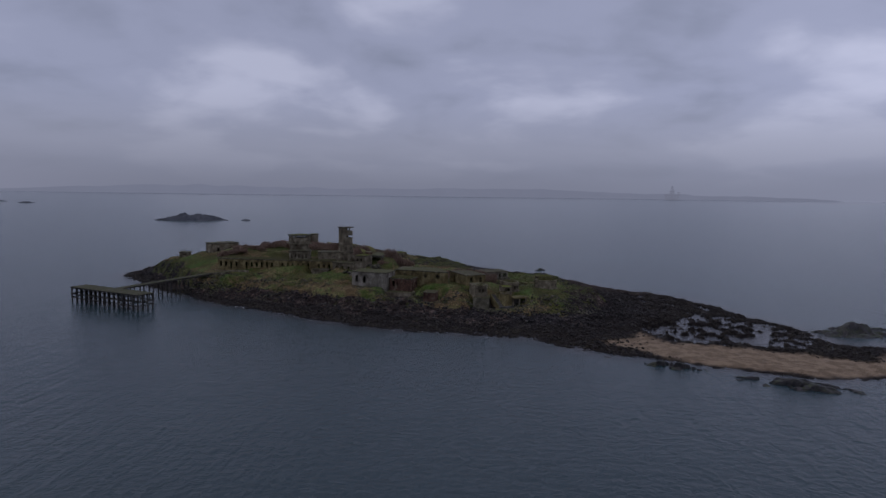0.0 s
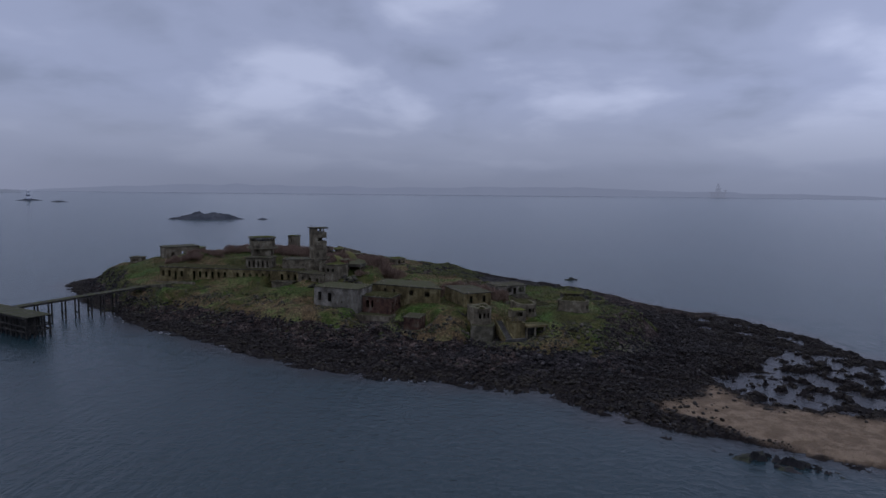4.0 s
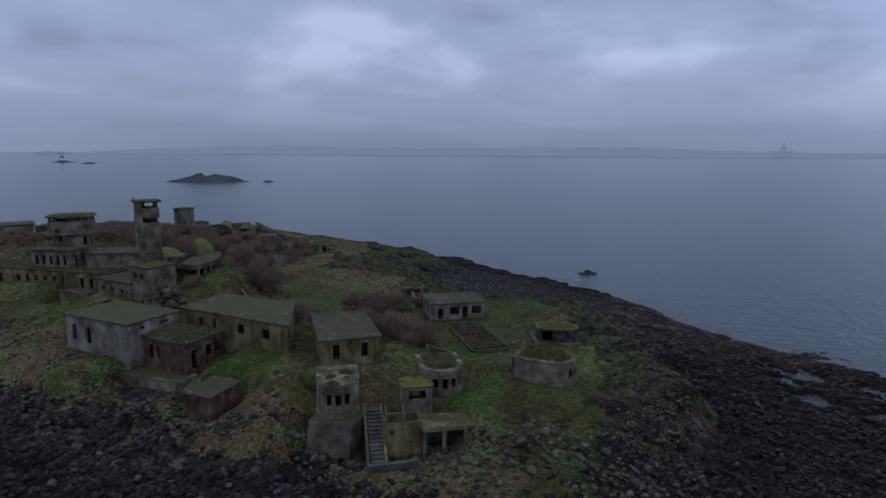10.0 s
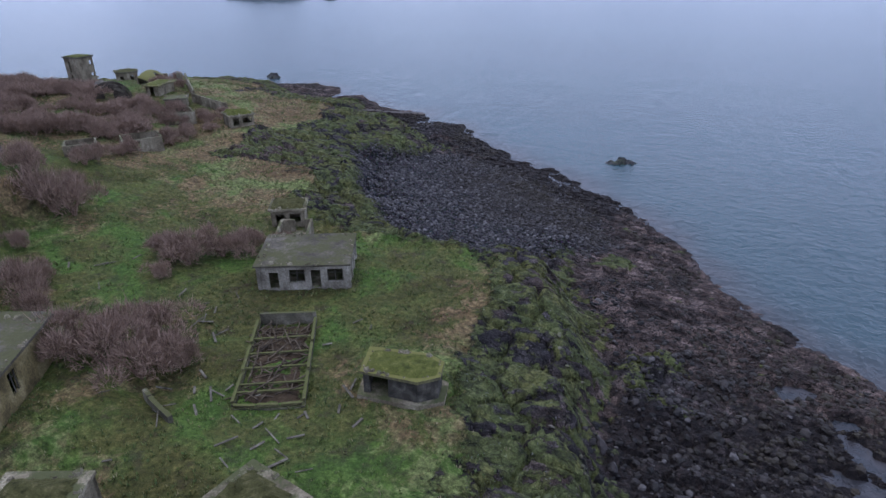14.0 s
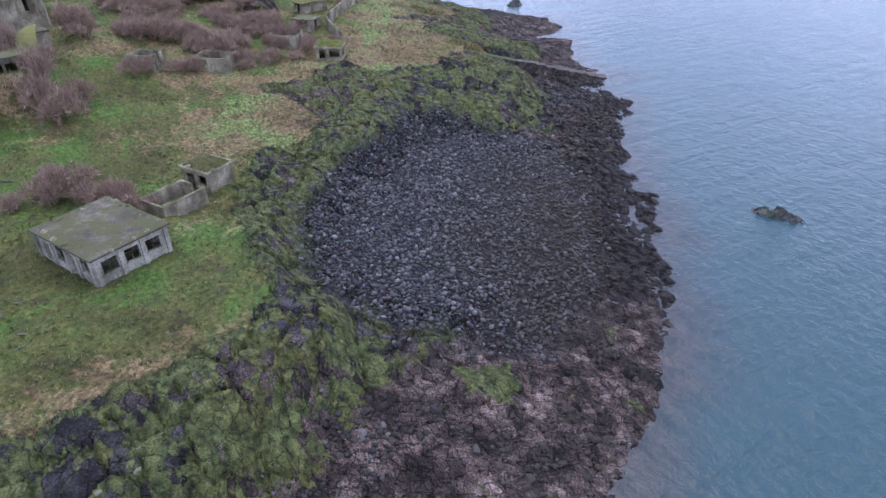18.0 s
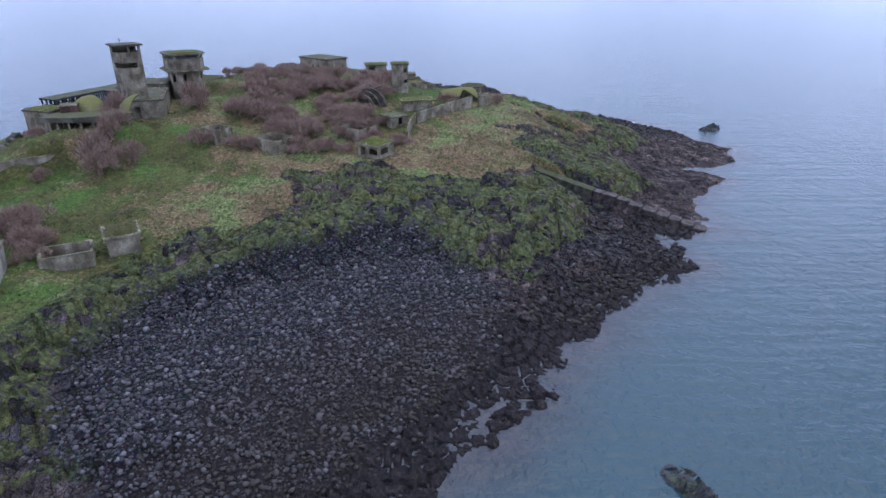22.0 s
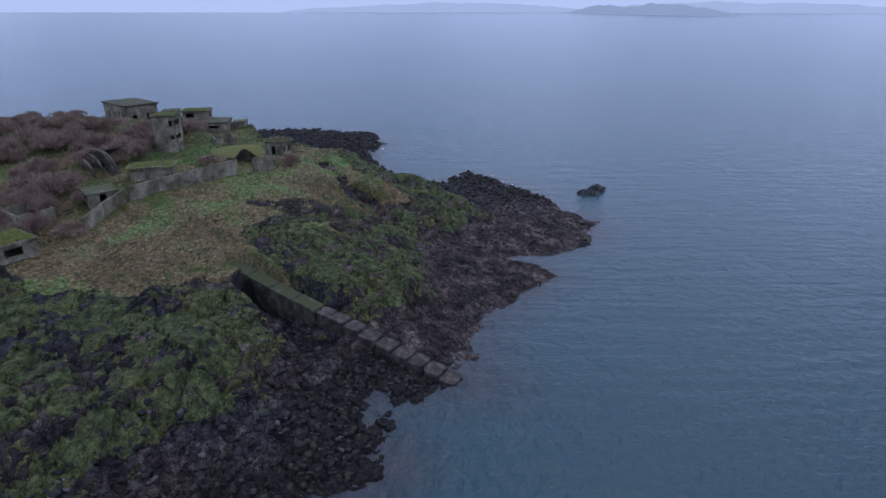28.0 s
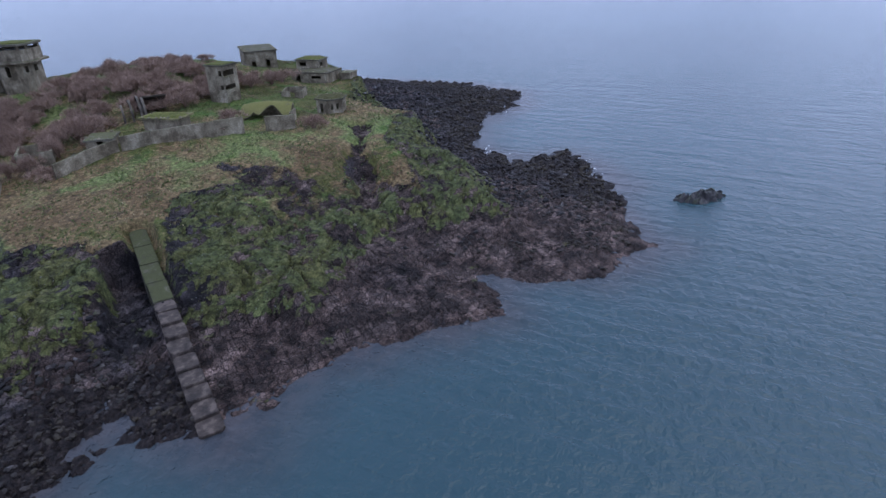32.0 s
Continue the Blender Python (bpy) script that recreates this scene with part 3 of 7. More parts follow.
def land(x, y):
    """Height of the ground without small detail, and the distances that it is made from."""
    wob = 3.0 * (fbm(x * 0.11, y * 0.11, 3, 5) - 0.5)
    ds = inside_by(x, y, SHORE) + 5.0 * (fbm(x * 0.16, y * 0.16, 4, 2) - 0.5)
    dp = inside_by(x, y, PLATEAU) + 2 * wob
    plate = 5.9 + 6.6 * np.exp(-((to_segment(x, y, (-58, 235), (-116, 258)) / 21) ** 2)) + 5.6 * np.exp(-(np.hypot(x + 78, y - 283) / 33) ** 2)
    plate += 1.7 * np.exp(-(np.hypot(x + 8, y - 206) / 15) ** 2) + 1.0 * np.exp(-(np.hypot(x - 18, y - 208) / 12) ** 2) - 1.3 * np.exp(-(np.hypot(x + 6, y - 249) / 14) ** 2) - 1.7 * np.exp(-(np.hypot(x + 18, y - 296) / 17) ** 2)
    plate += 0.8 * (fbm(x * 0.09, y * 0.09, 3, 8) - 0.5)
    plate += 2.0 * np.exp(-(to_segment(x, y, (-90, 240), (-104, 247)) / 11) ** 2) - 2.7 * smooth(306, 324, y) * smooth(-86, -70, x)
    plate = np.minimum(plate, 13.8)
    frac = np.clip(ds, 0, None) / (np.clip(ds, 0, None) + np.clip(-dp, 0.01, None))
    beach = 0.15 + 2.7 * frac**1.3
    flat = smooth(24, 40, x) * smooth(250, 235, y)
    beach = beach * (1 - flat) + (0.30 + 2.1 * frac**2.0) * flat
    wide = 4.5 + 5.5 * smooth(222, 200, y) * smooth(30, 15, x)
    up = smooth(-wide, 1.5, dp)
    z = beach + (plate - beach) * up
    z = np.where(ds < 0, np.maximum(-3.0, 0.12 + 0.30 * ds), z)
    # the shallow lagoon behind the north-west reef
    pool = smooth(-0.5, 2.5, inside_by(x, y, LAGOON) + 5 * (fbm(x * 0.2, y * 0.2, 4, 14) - 0.5))
    z = z + (np.minimum(z, -0.35 + 1.5 * smooth(0.62, 0.72, fbm(x * 0.3, y * 0.3, 3, 15))) - z) * pool
    # pools and channels on the tidal flat, with rocks standing out of them
    wet = smooth(-1.5, 2.0, inside_by(x, y, FLAT_POOL) + 6 * (fbm(x * 0.16, y * 0.16, 4, 61) - 0.5))
    for a, b in CHANNELS:
        wet = np.maximum(wet, smooth(3.0, 1.2, to_segment(x, y, a, b) + 5 * (fbm(x * 0.2, y * 0.2, 4, 63) - 0.5)))
    z = z + (np.minimum(z, -0.22 + 1.5 * smooth(0.56, 0.72, fbm(x * 0.34, y * 0.34, 4, 64))) - z) * wet
    bar = smooth(-2.0, 6.5, inside_by(x, y, SAND))
    z = np.where(flat > 0, np.maximum(z, (0.75 * bar - 0.25) * flat), z)
    # weed-grown ledges with pools between them
    z = z + smooth(0, 6, ds) * smooth(2.2, 0.8, z) * (1 - bar) * (1 - wet) * (0.18 + 0.4 * flat) * 1.1 * (fbm(x * 0.10 + 0.05 * y, y * 0.24, 4, 77) - 0.44 - 0.08 * flat)
    # the gully beside the slip, and the slip's own bed
    cleft = smooth(2.9, 1.9, to_segment(x, y, *GULLY))
    z = z + (np.minimum(z, 0.3 + 0.075 * np.clip(ds, 0, 30)) - z) * cleft
    k = np.clip(((x + 46.6) * 19.0 + (y - 302.5) * 32.1) / (19.0**2 + 32.1**2), 0, 1)
    bed = smooth(2.0, 1.1, to_segment(x, y, (-45.2, 305.0), (-27.6, 334.6)))
    z = z + (np.minimum(z, 6.15 - 7.0 * k) - z) * bed
    for cx, cy, r, level in LEVELS:
        k = smooth(r + 3.5, r, np.hypot(x - cx, y - cy))
        z = z + (level - z) * k
    return z, ds, dp


def ground_detail(x, y, rock=False):
    z, ds, dp = land(x, y)
    rim = 1.5 + 7.5 * np.maximum(smooth(15, 24, x), smooth(248, 256, y) * smooth(-50, -36, x)) + 4.0 * smooth(308, 318, y) * smooth(-40, -52, x)
    bank = smooth(228, 216, y) * smooth(-4, -14, x)
    rim = rim + 4.5 * bank * smooth(-40, -55, x)
    edge = dp + 7 * (fbm(x * 0.14, y * 0.14, 4, 19) - 0.5)
    turf = smooth(rim - 3.5, rim + 4.0, edge)
    cleft = smooth(3.6, 2.6, to_segment(x, y, *GULLY))
    turf = turf * (1 - cleft)
    green = (1 - 0.75 * smooth(214, 202, y)) * smooth(-9.5, -2.5, dp) * smooth(rim + 5, rim - 1, edge) * smooth(1.3, 2.6, z) * (1 - cleft)
    # the south bank is grown over down to the boulders
    grown = smooth(226, 214, y) * smooth(34, 22, x) * smooth(-124, -108, x) * smooth(1.6, 3.0, z - 1.5 * smooth(-12, -26, x) + 2.2 * (fbm(x * 0.18, y * 0.18, 3, 83) - 0.5)) * smooth(-15, -9, dp)
    knoll = smooth(0.56, 0.66, fbm(x * 0.10, y * 0.10, 3, 71)) * smooth(-24, -16, dp) * smooth(-3, -8, dp) * smooth(0.9, 1.7, z) * smooth(16, 24, x) * smooth(215, 228, y)
    green = np.maximum(green, knoll)
    # a broken scar down the north slope, and rock ledges breaking through the turf above the slip
    scar = np.minimum(to_segment(x, y, (-89, 307), (-77, 314)), to_segment(x, y, (-77, 314), (-67, 323)))
    scar = 0.8 * smooth(2.4, 0.4, scar + 5.0 * (fbm(x * 0.3, y * 0.3, 4, 73) - 0.5))
    ledge = smooth(2.8, 0.8, to_segment(x, y, *LEDGE) + 4.0 * (fbm(x * 0.22, y * 0.22, 3, 74) - 0.5))
    turf = turf * (1 - scar) * (1 - 0.8 * ledge)
    green = np.maximum(green * (1 - scar), 0.75 * ledge)
    turf = np.maximum(turf, 0.72 * grown)
    ragged = 5.0 * (fbm(x * 0.2, y * 0.2, 4, 87) - 0.5)
    for loop in MOSS:
        k = smooth(-1.2, 1.6, inside_by(x, y, loop) + ragged)
        turf, green = turf * (1 - 0.92 * k), np.maximum(green, 0.82 * k)
    k = smooth(-1.0, 1.0, inside_by(x, y, BARE) + ragged)
    turf, green = turf * (1 - 0.55 * k), green * (1 - 0.25 * k)
    bay = smooth(-2, 3, inside_by(x, y, BAY)) * smooth(0.5, -2, dp)
    sand = smooth(0.0, 4.0, inside_by(x, y, SAND) + 5 * (fbm(x * 0.3, y * 0.3, 3, 12) - 0.5)) * smooth(0.0, 0.3, z)
    shelf = np.maximum(smooth(-98, -84, x) * smooth(0.0, -1.5, ((x + 46.6) * 32.1 - (y - 302.5) * 19.0) / 37.3) * smooth(316, 324, y), smooth(20, 30, x) * smooth(234, 246, y) * smooth(290, 276, y))
    low = np.clip(smooth(1.6, 0.5, z + 1.6 * (fbm(x * 0.12, y * 0.12, 3, 31) - 0.5)), 0, 1) * (1 - sand) * (1 - 0.75 * shelf)
    low = np.maximum(low, 0.75 * smooth(2.2, 1.0, z) * bay)
    low = np.maximum(low, 0.8 * smooth(22, 32, x) * smooth(244, 230, y) * smooth(2.6, 1.6, z) * (1 - sand))
    # tilted beds: long steps along one bearing, broken by joints
    along, across = 0.98 * x - 0.17 * y, 0.17 * x + 0.98 * y
    bend = 1.2 * (fbm(x * 0.1, y * 0.1, 2, 3) - 0.5)
    lev1, gap1 = blocks(along * 0.16 + bend, across * 0.42, 3.1)
    lev2, gap2 = blocks(along * 0.55, across * 0.8, 9.4)
    rocky = (1 - turf) * (1 - bay) * (1 - 0.9 * sand) * smooth(-6, 0, ds)
    knob = green * (fbm(x * 0.16, y * 0.16, 4, 41) - 0.45)
    z = z + rocky * (1 - 0.3 * shelf) * (1 - 0.72 * green) * (1.0 * (lev1 - 0.45) * smooth(0, 0.2, gap1) * (0.45 + 0.55 * smooth(0.4, 2, z)) + (0.36 - 0.1 * shelf) * (lev2 - 0.5) - (0.34 - 0.1 * shelf) * (1 - smooth(0.04, 0.16, gap2)))
    lev3, gap3 = blocks(along * 0.24 + 3 + bend, across * 0.32 + 0.6 * bend, 5.7)
    z = z + 1.0 * knoll - 1.5 * scar
    cut = -0.95 * (1 - smooth(0.02, 0.09, gap3)) - 0.16 * (1 - smooth(0.03, 0.11, gap2))
    fine = 0.30 * (fbm(x * 0.4, y * 0.4, 3, 43) - 0.5)
    z = z + 2.2 * knob + green * (1 - 0.8 * turf) * (0.42 * (lev3 - 0.5) + 0.16 * (lev2 - 0.5) + fine + 0.75 * cut)
    z = z + turf * (0.35 * (fbm(x * 0.35, y * 0.35, 4, 21) - 0.5) + 0.25 * (fbm(x * 1.3, y * 1.3, 2, 22) - 0.5))
    z = z + 0.35 * bay * (fbm(x * 0.5, y * 0.5, 3, 23) - 0.5)
    dryness = 0.20 + smooth(0.35, 0.65, fbm(x * 0.085, y * 0.085, 4, 51)) * 0.62
    dryness += 0.55 * np.exp(-(to_segment(x, y, (-24, 264), (-52, 296)) / 10) ** 2) + 0.42 * np.exp(-(to_segment(x, y, (-58, 300), (-98, 305)) / 8) ** 2)
    dryness += 0.10 * grown * smooth(6, -1, dp) + 0.24 * smooth(224, 208, y) * smooth(4, -20, x) + 0.34 * smooth(290, 300, y) * smooth(-30, -44, x)
    dryness -= 0.6 * np.exp(-(np.hypot(x + 18, y - 240) / 12) ** 2) + 0.5 * np.exp(-(np.hypot(x - 10, y - 212) / 14) ** 2) + 0.6 * np.exp(-(np.hypot(x - 8, y - 242) / 8) ** 2)
    zones = np.stack([turf, np.clip(dryness, 0, 1), np.clip(green * (0.55 + 0.75 * lev3), 0, 1)], -1), np.stack([sand, bay, low], -1)
    if rock:
        return z, ds, dp, *zones, np.stack([lev3, bank, shelf], -1)
    return z, ds, dp, *zones


def height_at(x, y):
    z = ground_detail(np.array([float(x)]), np.array([float(y)]))[0]
    return float(z[0])


def mesh_from(name, verts, faces, mat, smooth_shade=False):
    me = bpy.data.meshes.new(name)
    me.from_pydata([tuple(v) for v in verts] if isinstance(verts, list) else verts.tolist(), [], faces if isinstance(faces, list) else faces.tolist())
    if mat:
        me.materials.append(mat)
    if smooth_shade:
        me.polygons.foreach_set("use_smooth", np.ones(len(me.polygons), bool))
    me.update()
    return me


def grid_mesh(name, xs, ys, zfun, mat, smooth_shade=True):
    gx, gy = np.meshgrid(xs, ys)
    z, keep, paints = zfun(gx.ravel(), gy.ravel())
    verts = np.stack([gx.ravel(), gy.ravel(), z], -1)
    n, m = len(xs), len(ys)
    i = (np.arange(m - 1)[:, None] * n + np.arange(n - 1)[None]).ravel()
    quads = np.stack([i, i + 1, i + n + 1, i + n], -1)
    quads = quads[keep[quads].any(1)]
    used = np.unique(quads)
    index = np.zeros(len(verts), int)
    index[used] = np.arange(len(used))
    me = mesh_from(name, verts[used], index[quads], mat, smooth_shade)
    if "zone_turf" in paints:  # turf is soft, rock is faceted
        me.polygons.foreach_set("use_smooth", paints["zone_turf"][quads][..., (0, 2)].sum(-1).mean(1) > 0.35)
    for key, values in paints.items():
        layer = me.color_attributes.new(key, "FLOAT_COLOR", "POINT")
        layer.data.foreach_set("color", np.concatenate([values[used], np.ones((len(used), 1))], 1).astype(np.float32).ravel())
    return me


def bm_box(bm, lo, hi, bevel=0.0):
    vs = [bm.verts.new((x, y, z)) for z in (lo[2], hi[2]) for y in (lo[1], hi[1]) for x in (lo[0], hi[0])]
    fs = [bm.faces.new([vs[i] for i in f]) for f in ((0, 2, 3, 1), (4, 5, 7, 6), (0, 1, 5, 4), (2, 6, 7, 3), (0, 4, 6, 2), (1, 3, 7, 5))]
    if bevel:
        bmesh.ops.bevel(bm, geom=list({e for f in fs for e in f.edges}), offset=bevel, segments=1, affect="EDGES")
    return vs


def part(name, bm, mat, parent, label="", at=None):
    me = bpy.data.meshes.new(name)
    bmesh.ops.recalc_face_normals(bm, faces=bm.faces)
    bm.to_mesh(me)
    bm.free()
    me.materials.append(mat)
    ob = new(name, me)
    ob.parent = parent
    if at is not None:
        ob.matrix_basis = at
    return tagged(ob, label)


def thing(name, x, y, z, label, category, group="", turn=0.0, kind=""):
    ob = new(name)
    ob.matrix_world = pose(x, y, z, 0, 0, turn)
    return tagged(ob, label, category, group, kind)


# ---- land, sea and distance ----
LEVELS += [(-41, 204.5, 8, 6.5), (-24, 211, 9, 7.6), (-7.5, 207, 8, 7.8), (-29, 204, 5, 6.0), (-2, 196, 3.5, 5.8), (6, 198, 3, 6.2), (7, 203, 5, 6.6), (19, 207.5, 5, 7.0),
           (20, 223.5, 5, 6.6), (6, 223, 7, 5.9), (1, 238, 7, 5.6), (-12, 249.5, 3, 5.0), (-42, 277, 4, 8.3), (-58, 234, 6, 11.8), (-74, 236, 7, 12.0), (-84.5, 279.5, 4, 11.8),
           (-118, 259, 8, 11.2), (-35.5, 221.5, 4, 9.9), (-40.5, 226.5, 4, 12.2), (-43.5, 231.5, 5.5, 12.9), (-43.0, 221.0, 2.5, 11.4), (-94, 298, 4, 9.6), (-118, 277, 7, 9.2), (-137, 258, 4, 8.6), (-76, 217.5, 4, 7.4), (-95, 219, 4, 7.4), (-19, 195.8, 3, 3.3), (-64, 222.5, 3.5, 6.9), (7.5, 192.0, 3.5, 3.0), (2.5, 191.5, 2.5, 2.8), (-1.8, 190.6, 2.6, 2.2), (-29.5, 199.2, 3.5, 4.0)]


def island_height(x, y):
    z, ds, dp, turf, shore, rock = ground_detail(x, y, True)
    return z, ds > -9, {"zone_turf": turf, "zone_shore": shore, "zone_rock": rock}


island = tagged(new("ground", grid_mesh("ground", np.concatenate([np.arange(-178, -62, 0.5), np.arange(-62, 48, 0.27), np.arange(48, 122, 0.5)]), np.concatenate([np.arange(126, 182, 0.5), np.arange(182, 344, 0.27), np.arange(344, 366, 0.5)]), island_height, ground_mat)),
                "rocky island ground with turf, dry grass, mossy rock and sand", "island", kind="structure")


def make_sea():
    """The sea: wide cells far out, small ones round the island, which carry how shallow it is."""
    far = np.array([240, 420, 700, 1200, 2100, 3400, 4850.0])
    xs, ys = np.concatenate([-30 - far[::-1], np.arange(-200, 131, 2.2), -30 + far]), np.concatenate([240 - far[::-1], np.arange(112, 385, 2.2), 240 + far])

    def sheet(x, y):
        near = (x > -205) & (x < 135) & (y > 108) & (y < 390)
        depth = np.full(x.shape, -60.0)
        depth[near] = inside_by(x[near], y[near], SHORE) + 7 * (fbm(x[near] * 0.12, y[near] * 0.12, 4, 29) - 0.5)
        shoal = smooth(-8.5, 0.5, depth)
        return np.zeros(x.shape), np.ones(x.shape, bool), {"shoal": np.stack([shoal, shoal, shoal], -1)}

    tagged(new("water", grid_mesh("water", xs, ys, sheet, sea_mat)), "grey-green wind-rippled sea around the island", "sea", kind="structure")


make_sea()


def far_land(name, label, x0, y0, x1, y1, high, seed, mat, steps=60, deep=0.15, spikes=0.35):
    """A low distant shore between two places: a ridge with an uneven skyline."""
    length = math.hypot(x1 - x0, y1 - y0)
    dx, dy = (x1 - x0) / length, (y1 - y0) / length
    verts, faces = [], []
    rows = 7
    for i in range(steps + 1):
        s = i / steps
        crest = high * math.sin(math.pi * s) ** 0.6 * (0.55 + spikes * float(fbm(np.array([s * 5.0]), np.array([seed * 3.1]), 4, seed)[0]) * 2 - spikes * 0.5)
        for j in range(rows):
            v = j / (rows - 1)
            rise = math.sin(math.pi * v) * (0.85 + 0.3 * float(value_noise(np.array([s * 40.0]), np.array([v * 5.0]), seed)[0]))
            off = (v - 0.5) * deep * length
            verts.append((x0 + dx * length * s - dy * off, y0 + dy * length * s + dx * off, crest * rise - 0.6))
    for i in range(steps):
        for j in range(rows - 1):
            a = i * rows + j
            faces.append((a, a + rows, a + rows + 1, a + 1))
    return tagged(new(name, mesh_from(name, verts, faces, mat)), label, "distant land", kind="structure")


# the coasts glow in the colour of the haze before them
coast_mat = glow_material("coast_haze_glow", (0.228, 0.266, 0.398))
west_coast_mat = glow_material("pale_coast_haze_glow", (0.262, 0.300, 0.44))
near_coast_mat = glow_material("island_haze_glow", (0.195, 0.228, 0.335))
# black rock, made paler and bluer to paint in the haze before it
skerry_mat = weathered("haze_tinted_black_rock", (0.055, 0.062, 0.075), (0.075, 0.082, 0.098), (0.10, 0.105, 0.12), 0.05, streaks=False)
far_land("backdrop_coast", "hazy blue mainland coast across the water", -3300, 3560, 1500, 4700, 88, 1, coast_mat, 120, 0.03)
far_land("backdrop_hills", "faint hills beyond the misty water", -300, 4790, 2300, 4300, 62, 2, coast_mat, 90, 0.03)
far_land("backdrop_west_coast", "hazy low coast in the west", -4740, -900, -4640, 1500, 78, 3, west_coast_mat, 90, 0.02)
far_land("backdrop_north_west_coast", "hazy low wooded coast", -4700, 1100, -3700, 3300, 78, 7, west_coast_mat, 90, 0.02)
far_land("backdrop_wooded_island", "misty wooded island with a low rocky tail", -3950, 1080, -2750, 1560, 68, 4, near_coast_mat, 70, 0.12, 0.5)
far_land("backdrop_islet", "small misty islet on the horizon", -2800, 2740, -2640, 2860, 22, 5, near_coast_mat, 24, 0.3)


def skerry(name, label, x0, y0, x1, y1, high, seed, deep=0.3, mat=None, broken=0.0):
    length = math.hypot(x1 - x0, y1 - y0)
    mx, my, turn = (x0 + x1) / 2, (y0 + y1) / 2, math.atan2(y1 - y0, x1 - x0)
    n = 56
    gx, gy = np.meshgrid(np.linspace(-0.5, 0.5, n), np.linspace(-0.5, 0.5, n // 2))
    u, v = gx.ravel(), gy.ravel()
    lev, gap = blocks(u * 16, v * 8, seed)
    core = np.clip(1 - np.hypot(u * 2.0, v * 2.0), -0.2, 1)
    z = high * (core * (0.35 + 1.1 * fbm(u * 7 + 3, v * 4, 4, seed)) + 0.22 * (lev - 0.5) * smooth(0, 0.3, gap) * smooth(-0.1, 0.3, core)) - 0.05 * high
    z = z - broken * high * smooth(0.42, 0.58, fbm(u * 9 + 5, v * 5, 4, seed + 2))
    xs, ys = u * length, v * length * deep
    c, s = math.cos(turn), math.sin(turn)
    verts = np.stack([mx + c * xs - s * ys, my + s * xs + c * ys, z], -1)
    m = n // 2
    i = (np.arange(m - 1)[:, None] * n + np.arange(n - 1)[None]).ravel()
    quads = np.stack([i, i + 1, i + n + 1, i + n], -1)
    return tagged(new(name, mesh_from(name, verts, quads, mat or dark_rock)), label, "rock", kind="structure")


skerry("rock_skerry", "low dark rocky skerry in open water", -412, 692, -324, 718, 11.5, 3.0, 0.4, skerry_mat)
skerry("rock_reef", "tiny dark reef beside the skerry", -312, 716, -300, 722, 2.2, 4.0, 0.5, skerry_mat)
skerry("rock_lighthouse_base", "low dark rock that carries the lighthouse", -1235, 1340, -1185, 1375, 6, 5.0, 0.5, skerry_mat)
skerry("rock_low_reef", "long low reef near the lighthouse", -1075, 1268, -1030, 1275, 4, 6.0, 0.4, skerry_mat)
skerry("rock_awash", "weed-covered rock awash off the shore", 21.2, 308.2, 27.2, 310.8, 1.4, 7.0, 0.6, None, 0.35)
skerry("rock_spit", "long dark rock beyond the sand spit", 93, 180, 122, 189, 3.2, 9.0, 0.5, None, 0.3)
skerry("rock_strip", "low dark rocks along the south side of the sand", 35, 144, 51, 137.5, 1.5, 10.0, 0.3, None, 0.8)
skerry("rock_strip", "low dark rocks awash south of the sand spit", 53, 134, 78, 126, 1.7, 11.0, 0.34, None, 0.85)
skerry("rock_offshore", "dark rock with foam off the point", -102.5, 364.6, -95.0, 357.6, 2.4, 8.0, 0.5, None, 0.3)


def rings_mesh(name, profile, mat, parent, sides=24, label="", at=None):
    bm = bmesh.new()
    loops = []
    for r, z in profile:
        loops.append([bm.verts.new((r * math.cos(2 * math.pi * k / sides), r * math.sin(2 * math.pi * k / sides), z)) for k in range(sides)])
    for a, b in zip(loops, loops[1:]):
        for k in range(sides):
            bm.faces.new((a[k], a[(k + 1) % sides], b[(k + 1) % sides], b[k]))
    bm.faces.new(loops[0][::-1])
    bm.faces.new(loops[-1])
    return part(name, bm, mat, parent, label, at)


# the lighthouse paints carry the haze in their base colour
hazy_white, hazy_dark = haze_material("haze_tinted_white", (0.86, 0.88, 0.90)), haze_material("haze_tinted_dark", (0.13, 0.15, 0.19))
light_house = thing("lighthouse", -1210, 1356, 1.5, "white lighthouse tower with a dark band on a rock", "lighthouse")
rings_mesh("base", [(7, 0), (6.4, 3), (6.2, 3.4)], hazy_dark, light_house)
rings_mesh("tower_lower", [(5.2, 3.4), (4.6, 9)], hazy_white, light_house)
rings_mesh("band", [(4.6, 9), (4.2, 13)], hazy_dark, light_house, label="dark red painted band")
rings_mesh("tower_upper", [(4.2, 13), (3.7, 19)], hazy_white, light_house)
rings_mesh("gallery", [(4.4, 19), (4.4, 19.8)], hazy_dark, light_house)
rings_mesh("lantern", [(2.4, 19.8), (2.4, 23), (0.4, 25)], hazy_white, light_house)

